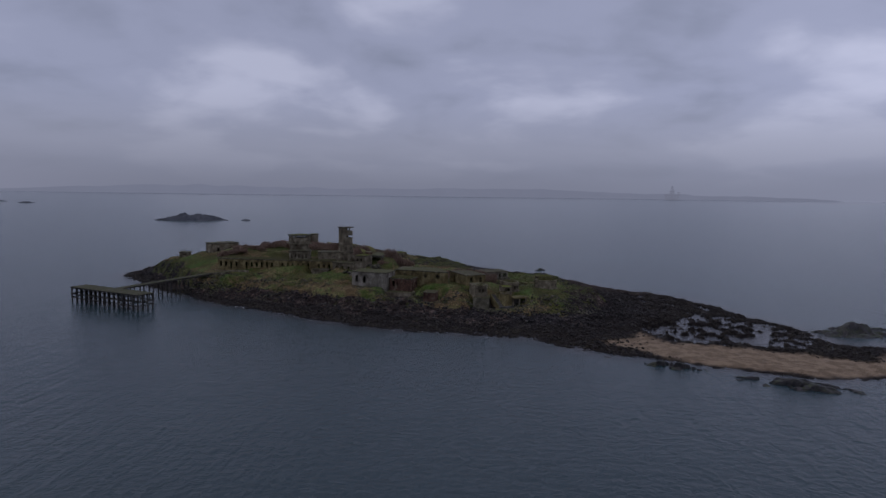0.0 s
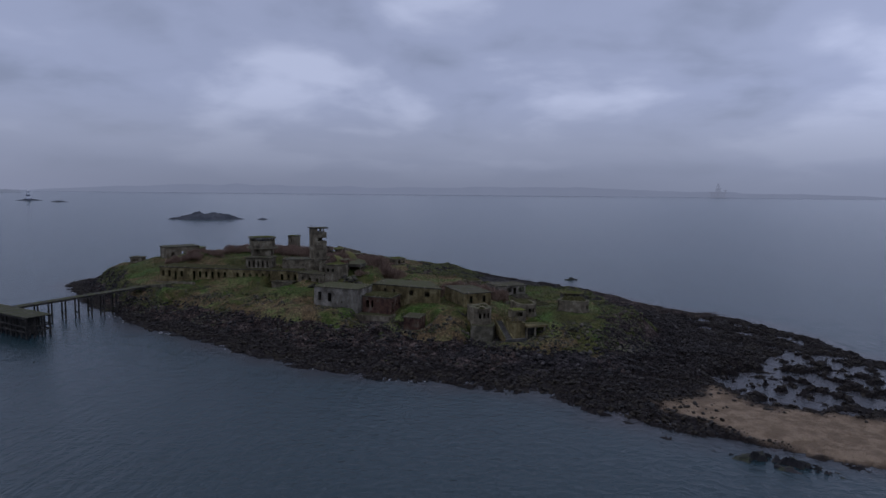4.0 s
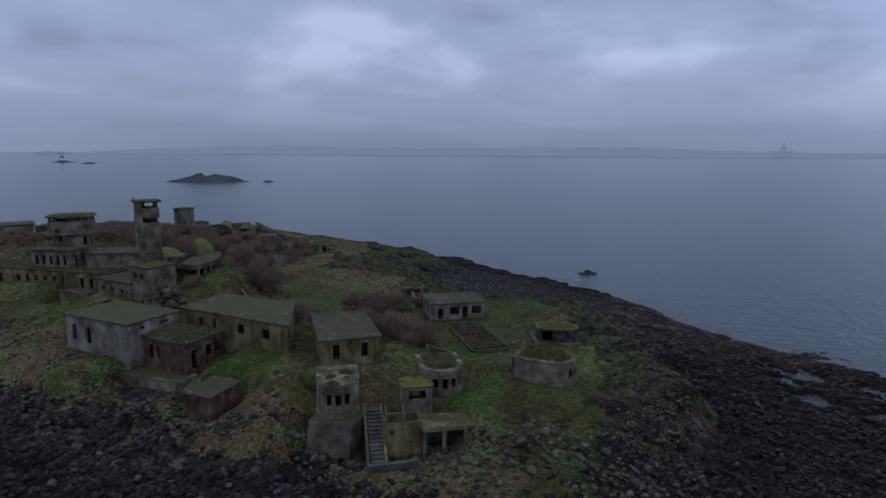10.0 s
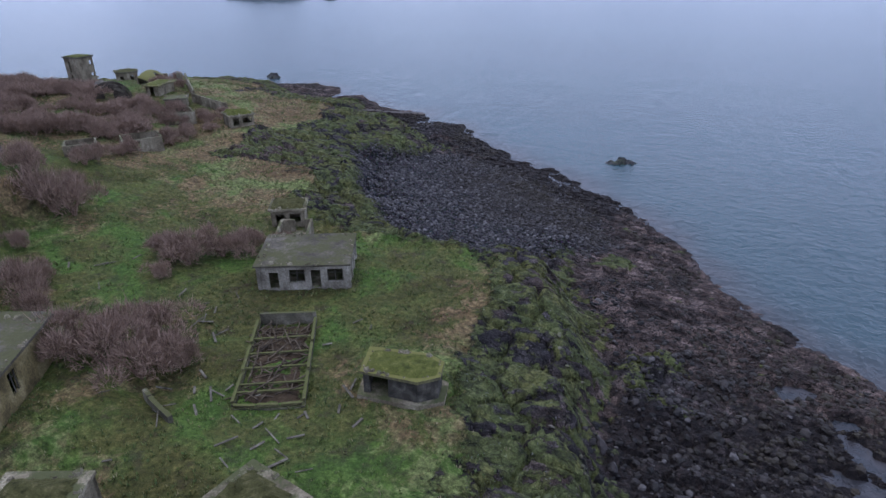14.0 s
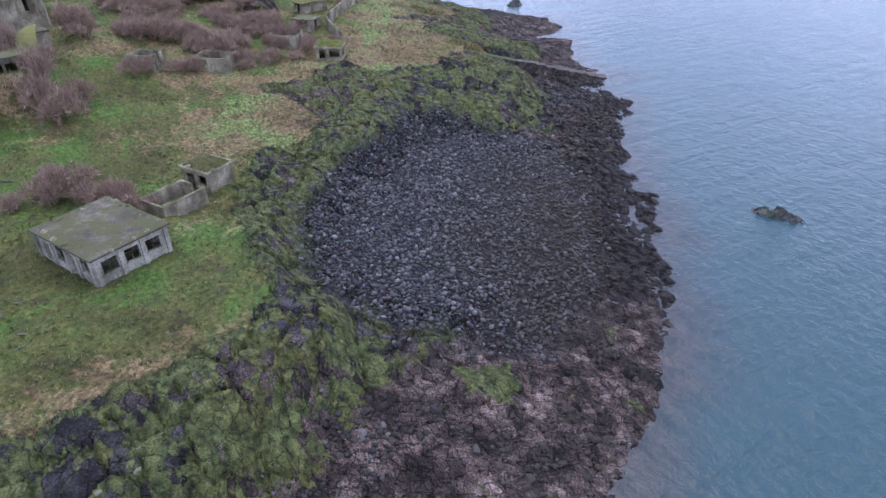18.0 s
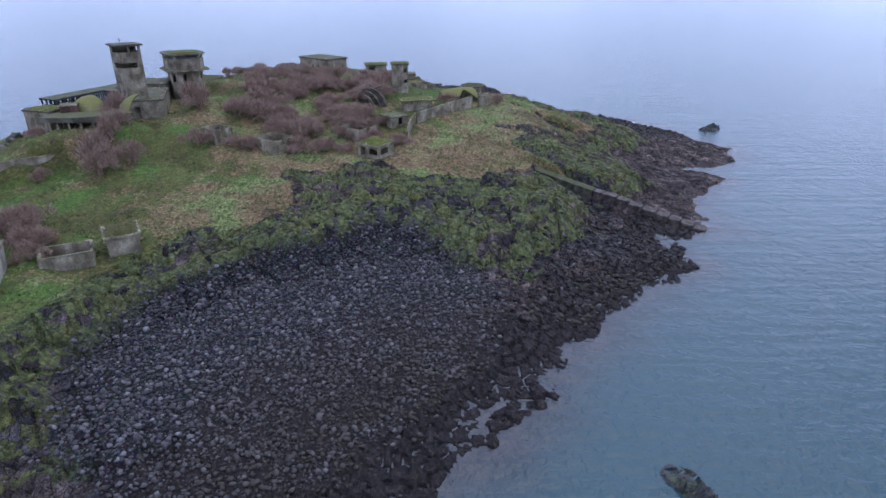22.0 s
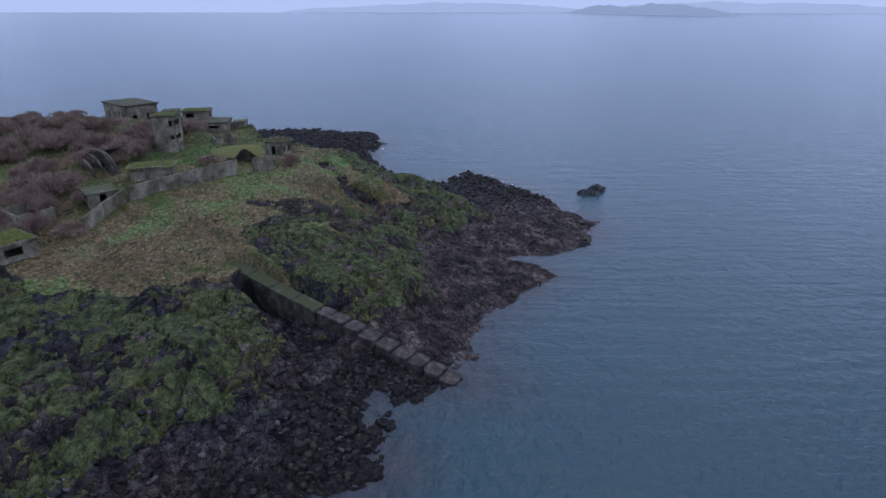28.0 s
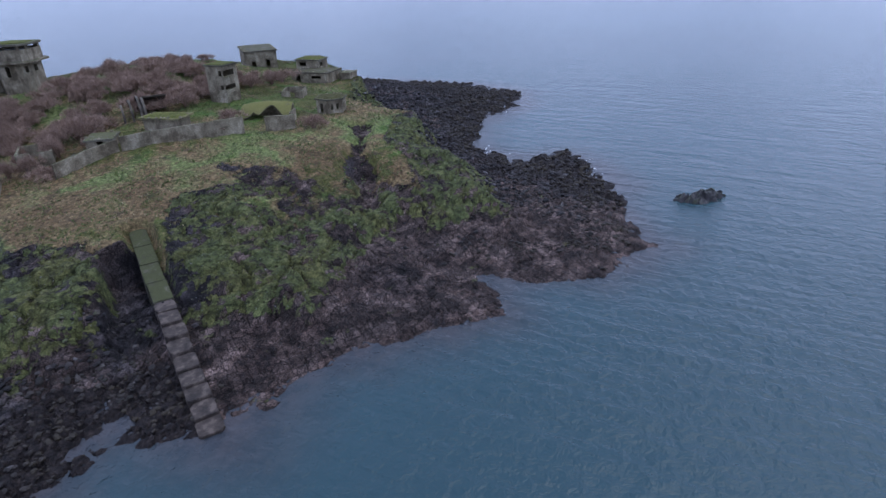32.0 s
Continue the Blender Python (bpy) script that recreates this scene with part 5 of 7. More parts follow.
bunker("mossy_battery_store", "concrete battery store with two small windows and a moss-covered flat roof", rect(-47.2, 221.6, 4.5, 5.2, -16), 11.2, 14.9, {0: [(0.7, 1.5, 1.9, 2.9), (2.4, 3.2, 1.9, 2.9)]}, concrete, roof_felt, moss=0.3, moss_mat=bright_moss, over=0.15, deep=3.5)
bunker("brick_shelter", "small red-brick shelter with a thin concrete roof beside the gun shelter", rect(-46.2, 226.3, 2.3, 2.5, 20), 12.4, 15.9, {1: [(0.6, 1.5, 0.5, 2.6)]}, old_brick, concrete, over=0.12, roof_h=0.15, deep=2.0, group="brick huts")
bunker("low_annex", "low concrete annex below the barracks", [(-67.2, 221.9), (-60.6, 221.2), (-60.4, 224.6), (-66.8, 224.7)], 6.9, 9.1, {0: [(6.4, 7.3, 0.1, 2.0)]}, concrete, roof_felt, over=0.1, deep=3.0)
bunker("command_block", "large blank concrete block with two small windows", [(-66.2, 227.4), (-53.2, 231.6), (-55.2, 238.4), (-68.2, 234.2)], 11.4, 15.0, {1: [(2.0, 3.1, 1.4, 2.6)]}, concrete, roof_felt, over=0.15)
open_box = bunker("roofless_annex", "square concrete annex with two windows and bare roof joists", rect(-51.6, 227.6, 5.6, 4.6, 18), 10.6, 14.6, {0: [(0.7, 1.7, 1.9, 3.0), (2.9, 3.9, 1.9, 3.0)], 1: [(1.2, 2.2, 1.6, 2.8)]}, concrete, roof=False, deep=2.5)
for k in range(6):
    bm = bmesh.new()
    c18, s18 = math.cos(radians(18)), math.sin(radians(18))
    u = -2.3 + 0.92 * k
    beam_a, beam_b = (c18 * u + s18 * 2.4, s18 * u - c18 * 2.4, 4.06), (c18 * u - s18 * 2.4, s18 * u + c18 * 2.4, 4.06)
    d = (Vector(beam_b) - Vector(beam_a)).normalized()
    n = Vector((-d.y, d.x, 0)) * 0.11
    vs = [bm.verts.new(Vector(p) + q + Vector((0, 0, h))) for h in (0, 0.2) for p, q in ((beam_a, -n), (beam_a, n), (beam_b, n), (beam_b, -n))]
    for f in ((3, 2, 1, 0), (4, 5, 6, 7), (0, 1, 5, 4), (1, 2, 6, 5), (2, 3, 7, 6), (3, 0, 4, 7)):
        bm.faces.new([vs[i] for i in f])
    part("roof_joist", bm, concrete, open_box)


def drum(cx, cy, w, turn, cut):
    c, s = math.cos(radians(turn)), math.sin(radians(turn))
    h = w / 2
    pts = [(h - cut, -h), (h, -h + cut), (h, h - cut), (h - cut, h), (-h + cut, h), (-h, h - cut), (-h, -h + cut), (-h + cut, -h)]
    return [(cx + c * u - s * v, cy + s * u + c * v) for u, v in pts]


def tower_walls(name, home, w, turn, z0, z1, holes=None, thick=0.28, cut=0.0):
    loop = drum(0, 0, w, turn, cut) if cut else rect(0, 0, w, w, turn)
    for i in range(len(loop)):
        bm = bmesh.new()
        panel(bm, loop[i], loop[(i + 1) % len(loop)], z0, z1, thick, (holes or {}).get(i, ()), thick if not cut else 0.0)
        part(name, bm, concrete, home)


def tall_tower():
    x, y, base = -56.8, 232.6, 11.3
    home = thing("observation_tower", x, y, base, "tall square concrete observation tower with open lookout slots", "tower", "towers")
    slot = [(1.0, 3.9, 9.5, 10.4)]
    tower_walls("shaft_wall", home, 3.9, 46, -1, 12.2, {0: slot + [(2.2, 3.1, 1.0, 3.0)], 1: [(0.0, 2.9, 9.5, 10.4)], 3: [(1.3, 2.3, 0.2, 2.2)]})
    tower_walls("lookout_wall", home, 3.9, 46, 12.2, 13.3, {0: [(0.9, 3.9, 12.2, 13.2)], 1: [(0.0, 1.7, 12.2, 13.2), (2.0, 3.5, 12.2, 13.2)], 2: [(0.6, 2.0, 12.3, 13.1)]})
    for level in (9.2, 12.0):
        bm = bmesh.new()
        slab(bm, rect(0, 0, 3.3, 3.3, 46), level, level + 0.2)
        part("floor_slab", bm, concrete, home)
    bm = bmesh.new()
    slab(bm, rect(0, 0, 4.7, 4.7, 46), 13.3, 13.6, 0.03)
    part("roof", bm, roof_felt, home)
    bm = bmesh.new()
    bm_box(bm, (-1.5, -1.5, 13.55), (-1.4, -1.4, 14.4))
    part("mast", bm, rust, home)


def wide_tower():
    x, y, base = -76.2, 235.0, 11.6
    home = thing("gun_control_tower", x, y, base, "broad two-tier concrete control tower with a projecting ledge", "tower", "towers")
    tower_walls("lower_storey_wall", home, 6.4, 33, -1, 6.2, {7: [(0.4, 1.0, 4.8, 5.8)], 0: [(0.2, 0.9, 4, 5.6)], 1: [(1.0, 1.8, 3.6, 5.6)], 2: [(0.3, 0.9, 4.4, 5.6)], 6: [(2, 3, 5.0, 5.7)], 3: [(1, 2.4, 4.4, 5.6)]}, cut=1.0)
    bm = bmesh.new()
    slab(bm, drum(0, 0, 8.8, 33, 1.2), 6.2, 6.55, 0.04)
    part("ledge", bm, concrete, home)
    tower_walls("upper_storey_wall", home, 7.2, 33, 6.55, 8.7, {7: [(0.3, 0.8, 6.7, 7.2)]}, cut=1.0)
    bm = bmesh.new()
    slab(bm, drum(0, 0, 6.0, 33, 0.9), 8.1, 8.4, 0.04)
    part("gun_floor", bm, dark_rock, home)
    for px, py in drum(0, 0, 6.6, 33, 1.0):
        bm = bmesh.new()
        bm_box(bm, (px - 0.2, py - 0.2, 8.7), (px + 0.2, py + 0.2, 9.4))
        part("slot_post", bm, concrete, home)
    bm = bmesh.new()
    slab(bm, drum(0, 0, 7.9, 33, 1.2), 9.4, 9.75, 0.04)
    top = part("roof", bm, roof_green, home)
    bm = bmesh.new()
    slab(bm, drum(0, 0, 5.6, 33, 0.9), 9.75, 9.87, 0.04)
    part("moss_bed", bm, bright_moss, top)
    annex = bunker("tower_annex", "low concrete annex with narrow windows at the foot of the tower", rect(-74.0, 229.4, 7.8, 5.0, 10), 11.9, 15.4,
                   {0: [(0.7 + 1.35 * k, 1.35 + 1.35 * k, 0.9, 2.7) for k in range(5)], 1: [(1, 2, 0.6, 2.6), (3, 4, 0.6, 2.6)]}, concrete, roof_felt, over=0.3)


def thin_tower():
    x, y, base = -84.6, 280.8, 11.4
    home = thing("lookout_tower", x, y, base, "slim square concrete lookout tower with cut-out corner slots", "tower", "towers")
    tower_walls("shaft_wall", home, 3.7, 5, -1, 6.6, {0: [(1.0, 1.5, 3.7, 5.9), (1.0, 1.5, 0.9, 3.2)], 1: [(2.7, 3.4, 4.9, 5.9), (2.7, 3.4, 2.6, 3.4)], 2: [(0.1, 2.8, 4.9, 5.9), (0.1, 2.8, 2.6, 3.4)]})
    for z in (3.4, 5.9):  # parapet blocks that stand out at the cut corner
        bm = bmesh.new()
        c, q = math.cos(radians(5)), math.sin(radians(5))
        slab(bm, rect(c * 0.9 - q * 1.95, q * 0.9 + c * 1.95, 2.1, 0.7, 5), z - 1.25 + (0.25 if z > 5 else 0), z - 0.85 + (0.0 if z < 5 else -0.15), 0.02)
        part("parapet", bm, concrete, home)
    bm = bmesh.new()
    slab(bm, rect(0, 0, 4.2, 4.2, 5), 6.6, 6.85, 0.03)
    top = part("roof", bm, roof_green, home)
    bm = bmesh.new()
    slab(bm, rect(0, 0, 3.5, 3.5, 5), 6.85, 6.95, 0.05)
    part("moss_bed", bm, bright_moss, top)


tall_tower()
wide_tower()
thin_tower()


# ---- walls, pier, slip and the smaller works ----
concrete_mossy = weathered("mossy_wall_concrete", (0.065, 0.057, 0.04), (0.11, 0.097, 0.066), (0.18, 0.16, 0.118), 0.6, lichen=(0.08, 0.08, 0.027), lichen_amount=0.8)


def wall_run(name, label, pts, base, top, thick=0.35, mat=None, category="wall", group="", holes=None, panels=4.0):
    """A free-standing wall along a line of points; base and top run from the first to the last point. It is cast in bays."""
    mat = mat or concrete
    home = thing(name, pts[0][0], pts[0][1], base[0], label, category, group)
    total = sum((Vector(q) - Vector(p)).length for p, q in zip(pts, pts[1:]))
    run = 0.0
    for p, q in zip(pts, pts[1:]):
        p, q = Vector(p), Vector(q)
        d = (q - p).normalized()
        n = Vector((-d.y, d.x)) * thick / 2
        count = max(1, round((q - p).length / panels))
        step = (q - p).length / count
        for k in range(count):
            a, b = p + d * (k * step + 0.015), p + d * ((k + 1) * step - 0.015)
            ka, kb = (run + k * step) / total, (run + (k + 1) * step) / total
            za, zb = base[0] + (base[1] - base[0]) * ka, base[0] + (base[1] - base[0]) * kb
            ta, tb = top[0] + (top[1] - top[0]) * ka + random.uniform(-0.05, 0.05), top[0] + (top[1] - top[0]) * kb + random.uniform(-0.05, 0.05)
            bm = bmesh.new()
            vs = [bm.verts.new((v.x - pts[0][0], v.y - pts[0][1], z - base[0])) for v, z in
                  ((a - n, za - 1), (b - n, zb - 1), (b + n, zb - 1), (a + n, za - 1), (a - n * 0.85, ta), (b - n * 0.85, tb), (b + n * 0.85, tb), (a + n * 0.85, ta))]
            for f in ((3, 2, 1, 0), (4, 5, 6, 7), (0, 1, 5, 4), (1, 2, 6, 5), (2, 3, 7, 6), (3, 0, 4, 7)):
                bm.faces.new([vs[i] for i in f])
            part("wall_bay", bm, mat, home)
        run += (q - p).length
    return home


def make_pier():
    home = thing("timber_pier", -125.0, 188.7, 0, "derelict dark timber pier with a planked deck on many piles", "pier")
    o = Vector((-125.0, 188.7, 0))
    u, v = Vector((0.937, -0.35, 0)), Vector((0.35, 0.937, 0))
    deck = 5.2
    length, depth = 33.7, 6.0
    for k in range(60):  # deck planks of the head, across it
        s = -length / 2 + (k + 0.5) * length / 60
        bm = bmesh.new()
        a, b = u * s - v * depth / 2, u * s + v * (depth / 2 + random.uniform(-0.15, 0.1))
        zz = deck + random.uniform(-0.03, 0.03)
        beam(bm, (a.x, a.y, zz), (b.x, b.y, zz), 0.54, 0.14)
        part("deck_plank", bm, deck_mat if k % 7 else pier_timber, home)
    for row in (-2.7, -0.9, 0.9, 2.7):
        bm = bmesh.new()
        a, b = u * (-length / 2) + v * row, u * (length / 2) + v * row
        beam(bm, (a.x, a.y, deck - 0.3), (b.x, b.y, deck - 0.3), 0.3, 0.42)
        part("stringer", bm, pier_timber, home)
        for k in range(15):
            s = -length / 2 + 0.5 + k * (length - 1) / 14
            p = u * s + v * row
            bm = bmesh.new()
            beam(bm, (p.x, p.y, -2.5), (p.x + random.uniform(-0.1, 0.1), p.y, deck - 0.4), 0.34)
            part("pier_post", bm, pier_timber, home)
    for row in (-2.75, 2.75):
        for zz in (1.6, 2.9):
            bm = bmesh.new()
            a, b = u * (-length / 2) + v * (row * 1.04), u * (length / 2) + v * (row * 1.04)
            beam(bm, (a.x, a.y, zz), (b.x, b.y, zz), 0.22, 0.3)
            part("waling", bm, pier_timber, home)
    for s in (-16.8, 16.8):
        for zz in (1.7, 2.9):
            bm = bmesh.new()
            a, b = u * s - v * 2.8, u * s + v * 2.8
            beam(bm, (a.x, a.y, zz), (b.x, b.y, zz), 0.22, 0.3)
            part("end_brace", bm, pier_timber, home)
    # walkway to the shore, rising to the bank
    a, b = Vector((-124.6, 191.8, 5.2)) - o, Vector((-106.8, 221.0, 6.9)) - o
    d = (b - a).normalized()
    side = Vector((d.y, -d.x, 0)).normalized()
    span = (b - a).length
    for k in range(52):
        p = a + d * ((k + 0.5) * span / 52)
        bm = bmesh.new()
        beam(bm, p - side * 1.6, p + side * 1.6, 0.6, 0.12)
        part("walkway_plank", bm, deck_mat if k % 5 else pier_timber, home)
    for sd in (-1.35, 1.35):
        bm = bmesh.new()
        beam(bm, a + side * sd - Vector((0, 0, 0.28)), b + side * sd - Vector((0, 0, 0.28)), 0.28, 0.4)
        part("walkway_beam", bm, pier_timber, home)
        for k in range(8):
            p = a + d * (1.5 + k * 3.3) + side * sd
            bm = bmesh.new()
            beam(bm, (p.x, p.y, -2), (p.x, p.y, p.z - 0.3), 0.3)
            part("trestle_leg", bm, pier_timber, home)
    for k in range(8):
        p = a + d * (1.5 + k * 3.3)
        bm = bmesh.new()
        beam(bm, (p.x - side.x * 1.5, p.y - side.y * 1.5, 1.6), (p.x + side.x * 1.5, p.y + side.y * 1.5, 1.6), 0.2, 0.26)
        part("trestle_brace", bm, pier_timber, home)


make_pier()


def make_slip():
    """A concrete landing slip that goes down into the water, its slabs stepped and broken at the seaward end."""
    home = thing("landing_slip", -44.5, 307.0, 5.8, "old concrete boat slip going down into the sea in broken slabs", "slipway")
    o = Vector((-44.5, 307.0, 5.8))
    a, b = Vector((-46.6, 302.5, 6.5)), Vector((-27.6, 334.6, -0.5))
    d = (b - a).normalized()
    side = Vector((d.y, -d.x, 0)).normalized()
    span = (b - a).length
    marks = [1.2, 5.2, 9.0, 12.6, 16.0, 18.0, 20.2, 22.3, 24.6, 26.9, 29.0, 30.9, 33.0, 35.0, span]
    for k, (s0, s1) in enumerate(zip(marks, marks[1:])):
        low = k > 3
        lift = random.uniform(-0.03, 0.03) if not low else random.uniform(-0.12, 0.10)
        wide = 0.98 if not low else random.uniform(0.95, 1.12)
        p, q = a + d * (s0 + 0.03) - o, a + d * (s1 - 0.03) - o
        q.z, p.z = q.z + lift + (0.22 if low else 0), p.z + lift
        off = side * random.uniform(-0.06, 0.06)
        tip = side.cross(d) * 0 + Vector((0, 0, random.uniform(-0.08, 0.08) if low else 0))
        deep = Vector((0, 0, 3.4))
        # corners knocked off on the worn slabs
        cut = [random.uniform(0.05, 0.4) if low else 0.04 for _ in range(4)]
        run = (q - p).normalized()
        ring = [p - side * (wide - cut[0]), p + side * (wide - cut[1]), p + side * wide + run * cut[1] + tip, q + side * wide - run * cut[2] + tip, q + side * (wide - cut[2]), q - side * (wide - cut[3]), q - side * wide - run * cut[3] - tip, p - side * wide + run * cut[0] - tip]
        bm = bmesh.new()
        prism(bm, [v + off - deep for v in ring], [v + off for v in ring])
        bmesh.ops.bevel(bm, geom=[e for e in bm.edges if min(v.co.z for v in e.verts) > min(p.z, q.z) - 0.3], offset=0.06, segments=2, affect="EDGES")
        part("slab", bm, slip_low if low else slip_top, home, "brown tide-stained slab" if low else "mossy slab")


slip_top = weathered("mossy_slip_concrete", (0.030, 0.029, 0.018), (0.054, 0.050, 0.032), (0.105, 0.096, 0.07), 0.9, lichen=(0.058, 0.062, 0.022), lichen_amount=0.8, streaks=False)
slip_low = weathered("tide_stained_concrete", (0.022, 0.0165, 0.0135), (0.046, 0.034, 0.027), (0.092, 0.071, 0.058), 1.3, rough=0.75, streaks=False)
make_slip()

wall_run("retaining_wall", "grey concrete retaining wall behind the grassy court", [(-26.5, 217.8), (-31.0, 223.5), (-36.5, 230.0)], (7.0, 7.6), (10.4, 10.2), 0.4, group="walls")
wall_run("enclosure_wall", "long concrete enclosure wall on the dry grass slope", [(-59.0, 285.4), (-65.5, 291.0), (-72.2, 296.8)], (9.6, 10.4), (12.2, 13.1), 0.35, group="walls")
wall_run("enclosure_wall", "low broken stretch of concrete wall with fallen slabs", [(-49.5, 284.0), (-55.0, 284.2), (-59.0, 284.8)], (9.3, 9.8), (10.7, 11.8), 0.35, group="walls")
wall_run("terrace_wall", "rubble terrace wall below the brick hut", [(-35.0, 199.2), (-25.8, 198.2), (-24.9, 201.0)], (3.6, 4.4), (5.5, 5.6), 0.45, group="walls", panels=2.5)
wall_run("shore_wall", "low broken sea wall beside the brick store", [(-21.6, 192.2), (-16.0, 191.2), (-11.2, 190.2)], (2.6, 2.6), (3.8, 3.5), 0.4, group="walls", panels=2.5)
wall_run("stub_wall", "short broken concrete wall in the grass", [(-24.0, 219.5), (-29.0, 221.5)], (7.4, 7.6), (9.2, 9.0), 0.35, group="walls")
wall_run("stub_wall", "low ruined wall end beside a bush", [(2.2, 214.8), (4.0, 214.1), (6.0, 213.5)], (6.0, 6.0), (7.4, 7.1), 0.4, concrete_mossy, group="walls", panels=1.2)
wall_run("path_wall", "low concrete kerb wall along the path", [(-110, 226.5), (-103, 224.0), (-92, 222.5)], (6.8, 7.6), (7.5, 8.3), 0.35, group="walls")

# battery shelter: a curved slab on posts with broken shells behind it
bat = thing("battery_shelter", -42.6, 231.0, 12.3, "curved mossy concrete gun shelter slab on short posts", "gun shelter", turn=18)


def arc(k, out):
    a = radians(-28 + 56 * k)
    return Vector((-14.0 + (14.5 + out) * math.cos(a), (14.5 + out) * math.sin(a)))


for k in range(8):
    bm = bmesh.new()
    q = [arc(k / 8 + 0.002, -4.2), arc(k / 8 + 0.002, 0.9), arc((k + 1) / 8 - 0.002, 0.9), arc((k + 1) / 8 - 0.002, -4.2)]
    prism(bm, [(*p, 1.75) for p in q], [(*p, 2.55 + random.uniform(-0.03, 0.03)) for p in q])
    part("roof_slab", bm, roof_green, bat)
for k in range(8):
    p = arc((k + 0.5) / 8, 0.5)
    bm = bmesh.new()
    beam(bm, (p.x, p.y, -1.2), (p.x, p.y, 1.76), 0.32)
    part("post", bm, concrete, bat)
bm = bmesh.new()
q = [arc(k / 12, -4.0) for k in range(13)] + [arc(1 - k / 12, -4.4) for k in range(13)]
prism(bm, [(*p, -1.2) for p in q], [(*p, 1.75) for p in q])
part("back_wall", bm, concrete, bat)


def shell(name, label, x, y, z, r, high, turn, sweep, mat, thick=0.28, tilt=0.6):
    """A broken curved concrete hood: part of a dome with an open side."""
    home = thing(name, x, y, z, label, "broken hood", "broken hoods", turn)
    rows, cols = 7, 12
    bm = bmesh.new()
    faces = []
    for inner in (0, 1):
        grid = []
        for i in range(rows + 1):
            e = radians(90 * i / rows) * tilt + radians(90) * (1 - tilt) * (i / rows)
            rr = (r - inner * thick) * math.cos(e)
            grid.append([bm.verts.new((rr * math.cos(radians(-sweep / 2 + sweep * j / cols)), rr * math.sin(radians(-sweep / 2 + sweep * j / cols)), (high - inner * thick) * math.sin(e))) for j in range(cols + 1)])
        for i in range(rows):
            for j in range(cols):
                bm.faces.new((grid[i][j], grid[i][j + 1], grid[i + 1][j + 1], grid[i + 1][j]))
        faces.append(grid)
    a, b = faces
    for j in range(cols):
        bm.faces.new((a[0][j], b[0][j], b[0][j + 1], a[0][j + 1]))
        bm.faces.new((a[-1][j], a[-1][j + 1], b[-1][j + 1], b[-1][j]))
    for i in range(rows):
        bm.faces.new((a[i][0], a[i + 1][0], b[i + 1][0], b[i][0]))
        bm.faces.new((a[i][-1], b[i][-1], b[i + 1][-1], a[i + 1][-1]))
    part("hood", bm, mat, home)
    return home


shell("broken_hood", "broken yellow-lichened concrete hood behind the gun shelter", -50.4, 228.2, 14.2, 3.8, 2.7, 5, 110, yellow_slab)
shell("broken_hood", "upright pointed shard of a lichened concrete hood", -49.2, 237.4, 14.0, 3.9, 3.3, -52, 84, yellow_slab)
wall_run("hood_side_wall", "concrete side wall of the low gun hood", [(-75.0, 298.5), (-79.0, 301.0)], (10.0, 10.0), (12.6, 12.2), 0.5, group="walls")


def make_gun_roof():
    """A thin curved roof shell with a broken front edge, propped on a side wall."""
    home = thing("broken_gun_roof", -79.0, 294.4, 10.6, "broken curved concrete gun roof covered in yellow-green moss", "broken roof", "broken hoods")
    o = Vector((-79.0, 294.4, 10.6))
    left, right, front = Vector((-79.3, 290.0, 12.9)), Vector((-83.0, 297.6, 13.2)), Vector((0.88, 0.46, 0))
    cols, rows = 18, 7
    bm = bmesh.new()
    sides = []
    for inner in (0, 1):
        grid = []
        for i in range(cols + 1):
            u = i / cols
            reach = 3.2 - 1.7 * math.exp(-((u - 0.62) / 0.17) ** 2) - 0.6 * math.exp(-((u - 0.28) / 0.06) ** 2) - 0.9 * (1 - math.sin(math.pi * min(1, 0.5 + u * 1.2) / 2) if u < 0.42 else 0)
            base = left.lerp(right, u) - o
            line = []
            for j in range(rows + 1):
                v = j / rows * reach
                drop = 0.17 * v * v + 0.55 * (2 * u - 1) ** 4 * (0.3 + 0.2 * v)
                line.append(bm.verts.new(base + front * v + Vector((0, 0, 0.3 * math.sin(math.pi * u) - drop - 0.24 * inner))))
            grid.append(line)
        for i in range(cols):
            for j in range(rows):
                bm.faces.new((grid[i][j], grid[i + 1][j], grid[i + 1][j + 1], grid[i][j + 1]))
        sides.append(grid)
    a, b = sides
    for i in range(cols):
        bm.faces.new((a[i][0], b[i][0], b[i + 1][0], a[i + 1][0]))
        bm.faces.new((a[i][-1], a[i + 1][-1], b[i + 1][-1], b[i][-1]))
    for j in range(rows):
        bm.faces.new((a[0][j], a[0][j + 1], b[0][j + 1], b[0][j]))
        bm.faces.new((a[-1][j], b[-1][j], b[-1][j + 1], a[-1][j + 1]))
    part("roof_shell", bm, yellow_slab, home)
    bm = bmesh.new()
    panel(bm, (left.x - o.x, left.y - o.y), (right.x - o.x, right.y - o.y), -1.0, 2.2, 0.3)
    part("back_wall", bm, concrete, home)
    bm = bmesh.new()
    panel(bm, (right.x - o.x, right.y - o.y), (right.x - o.x + 3.0, right.y - o.y + 1.5), -1.0, 1.5, 0.3)
    part("side_wall", bm, concrete, home)


vault_concrete = weathered("dark_brown_concrete", (0.040, 0.032, 0.024), (0.074, 0.061, 0.046), (0.12, 0.102, 0.078), 0.7)


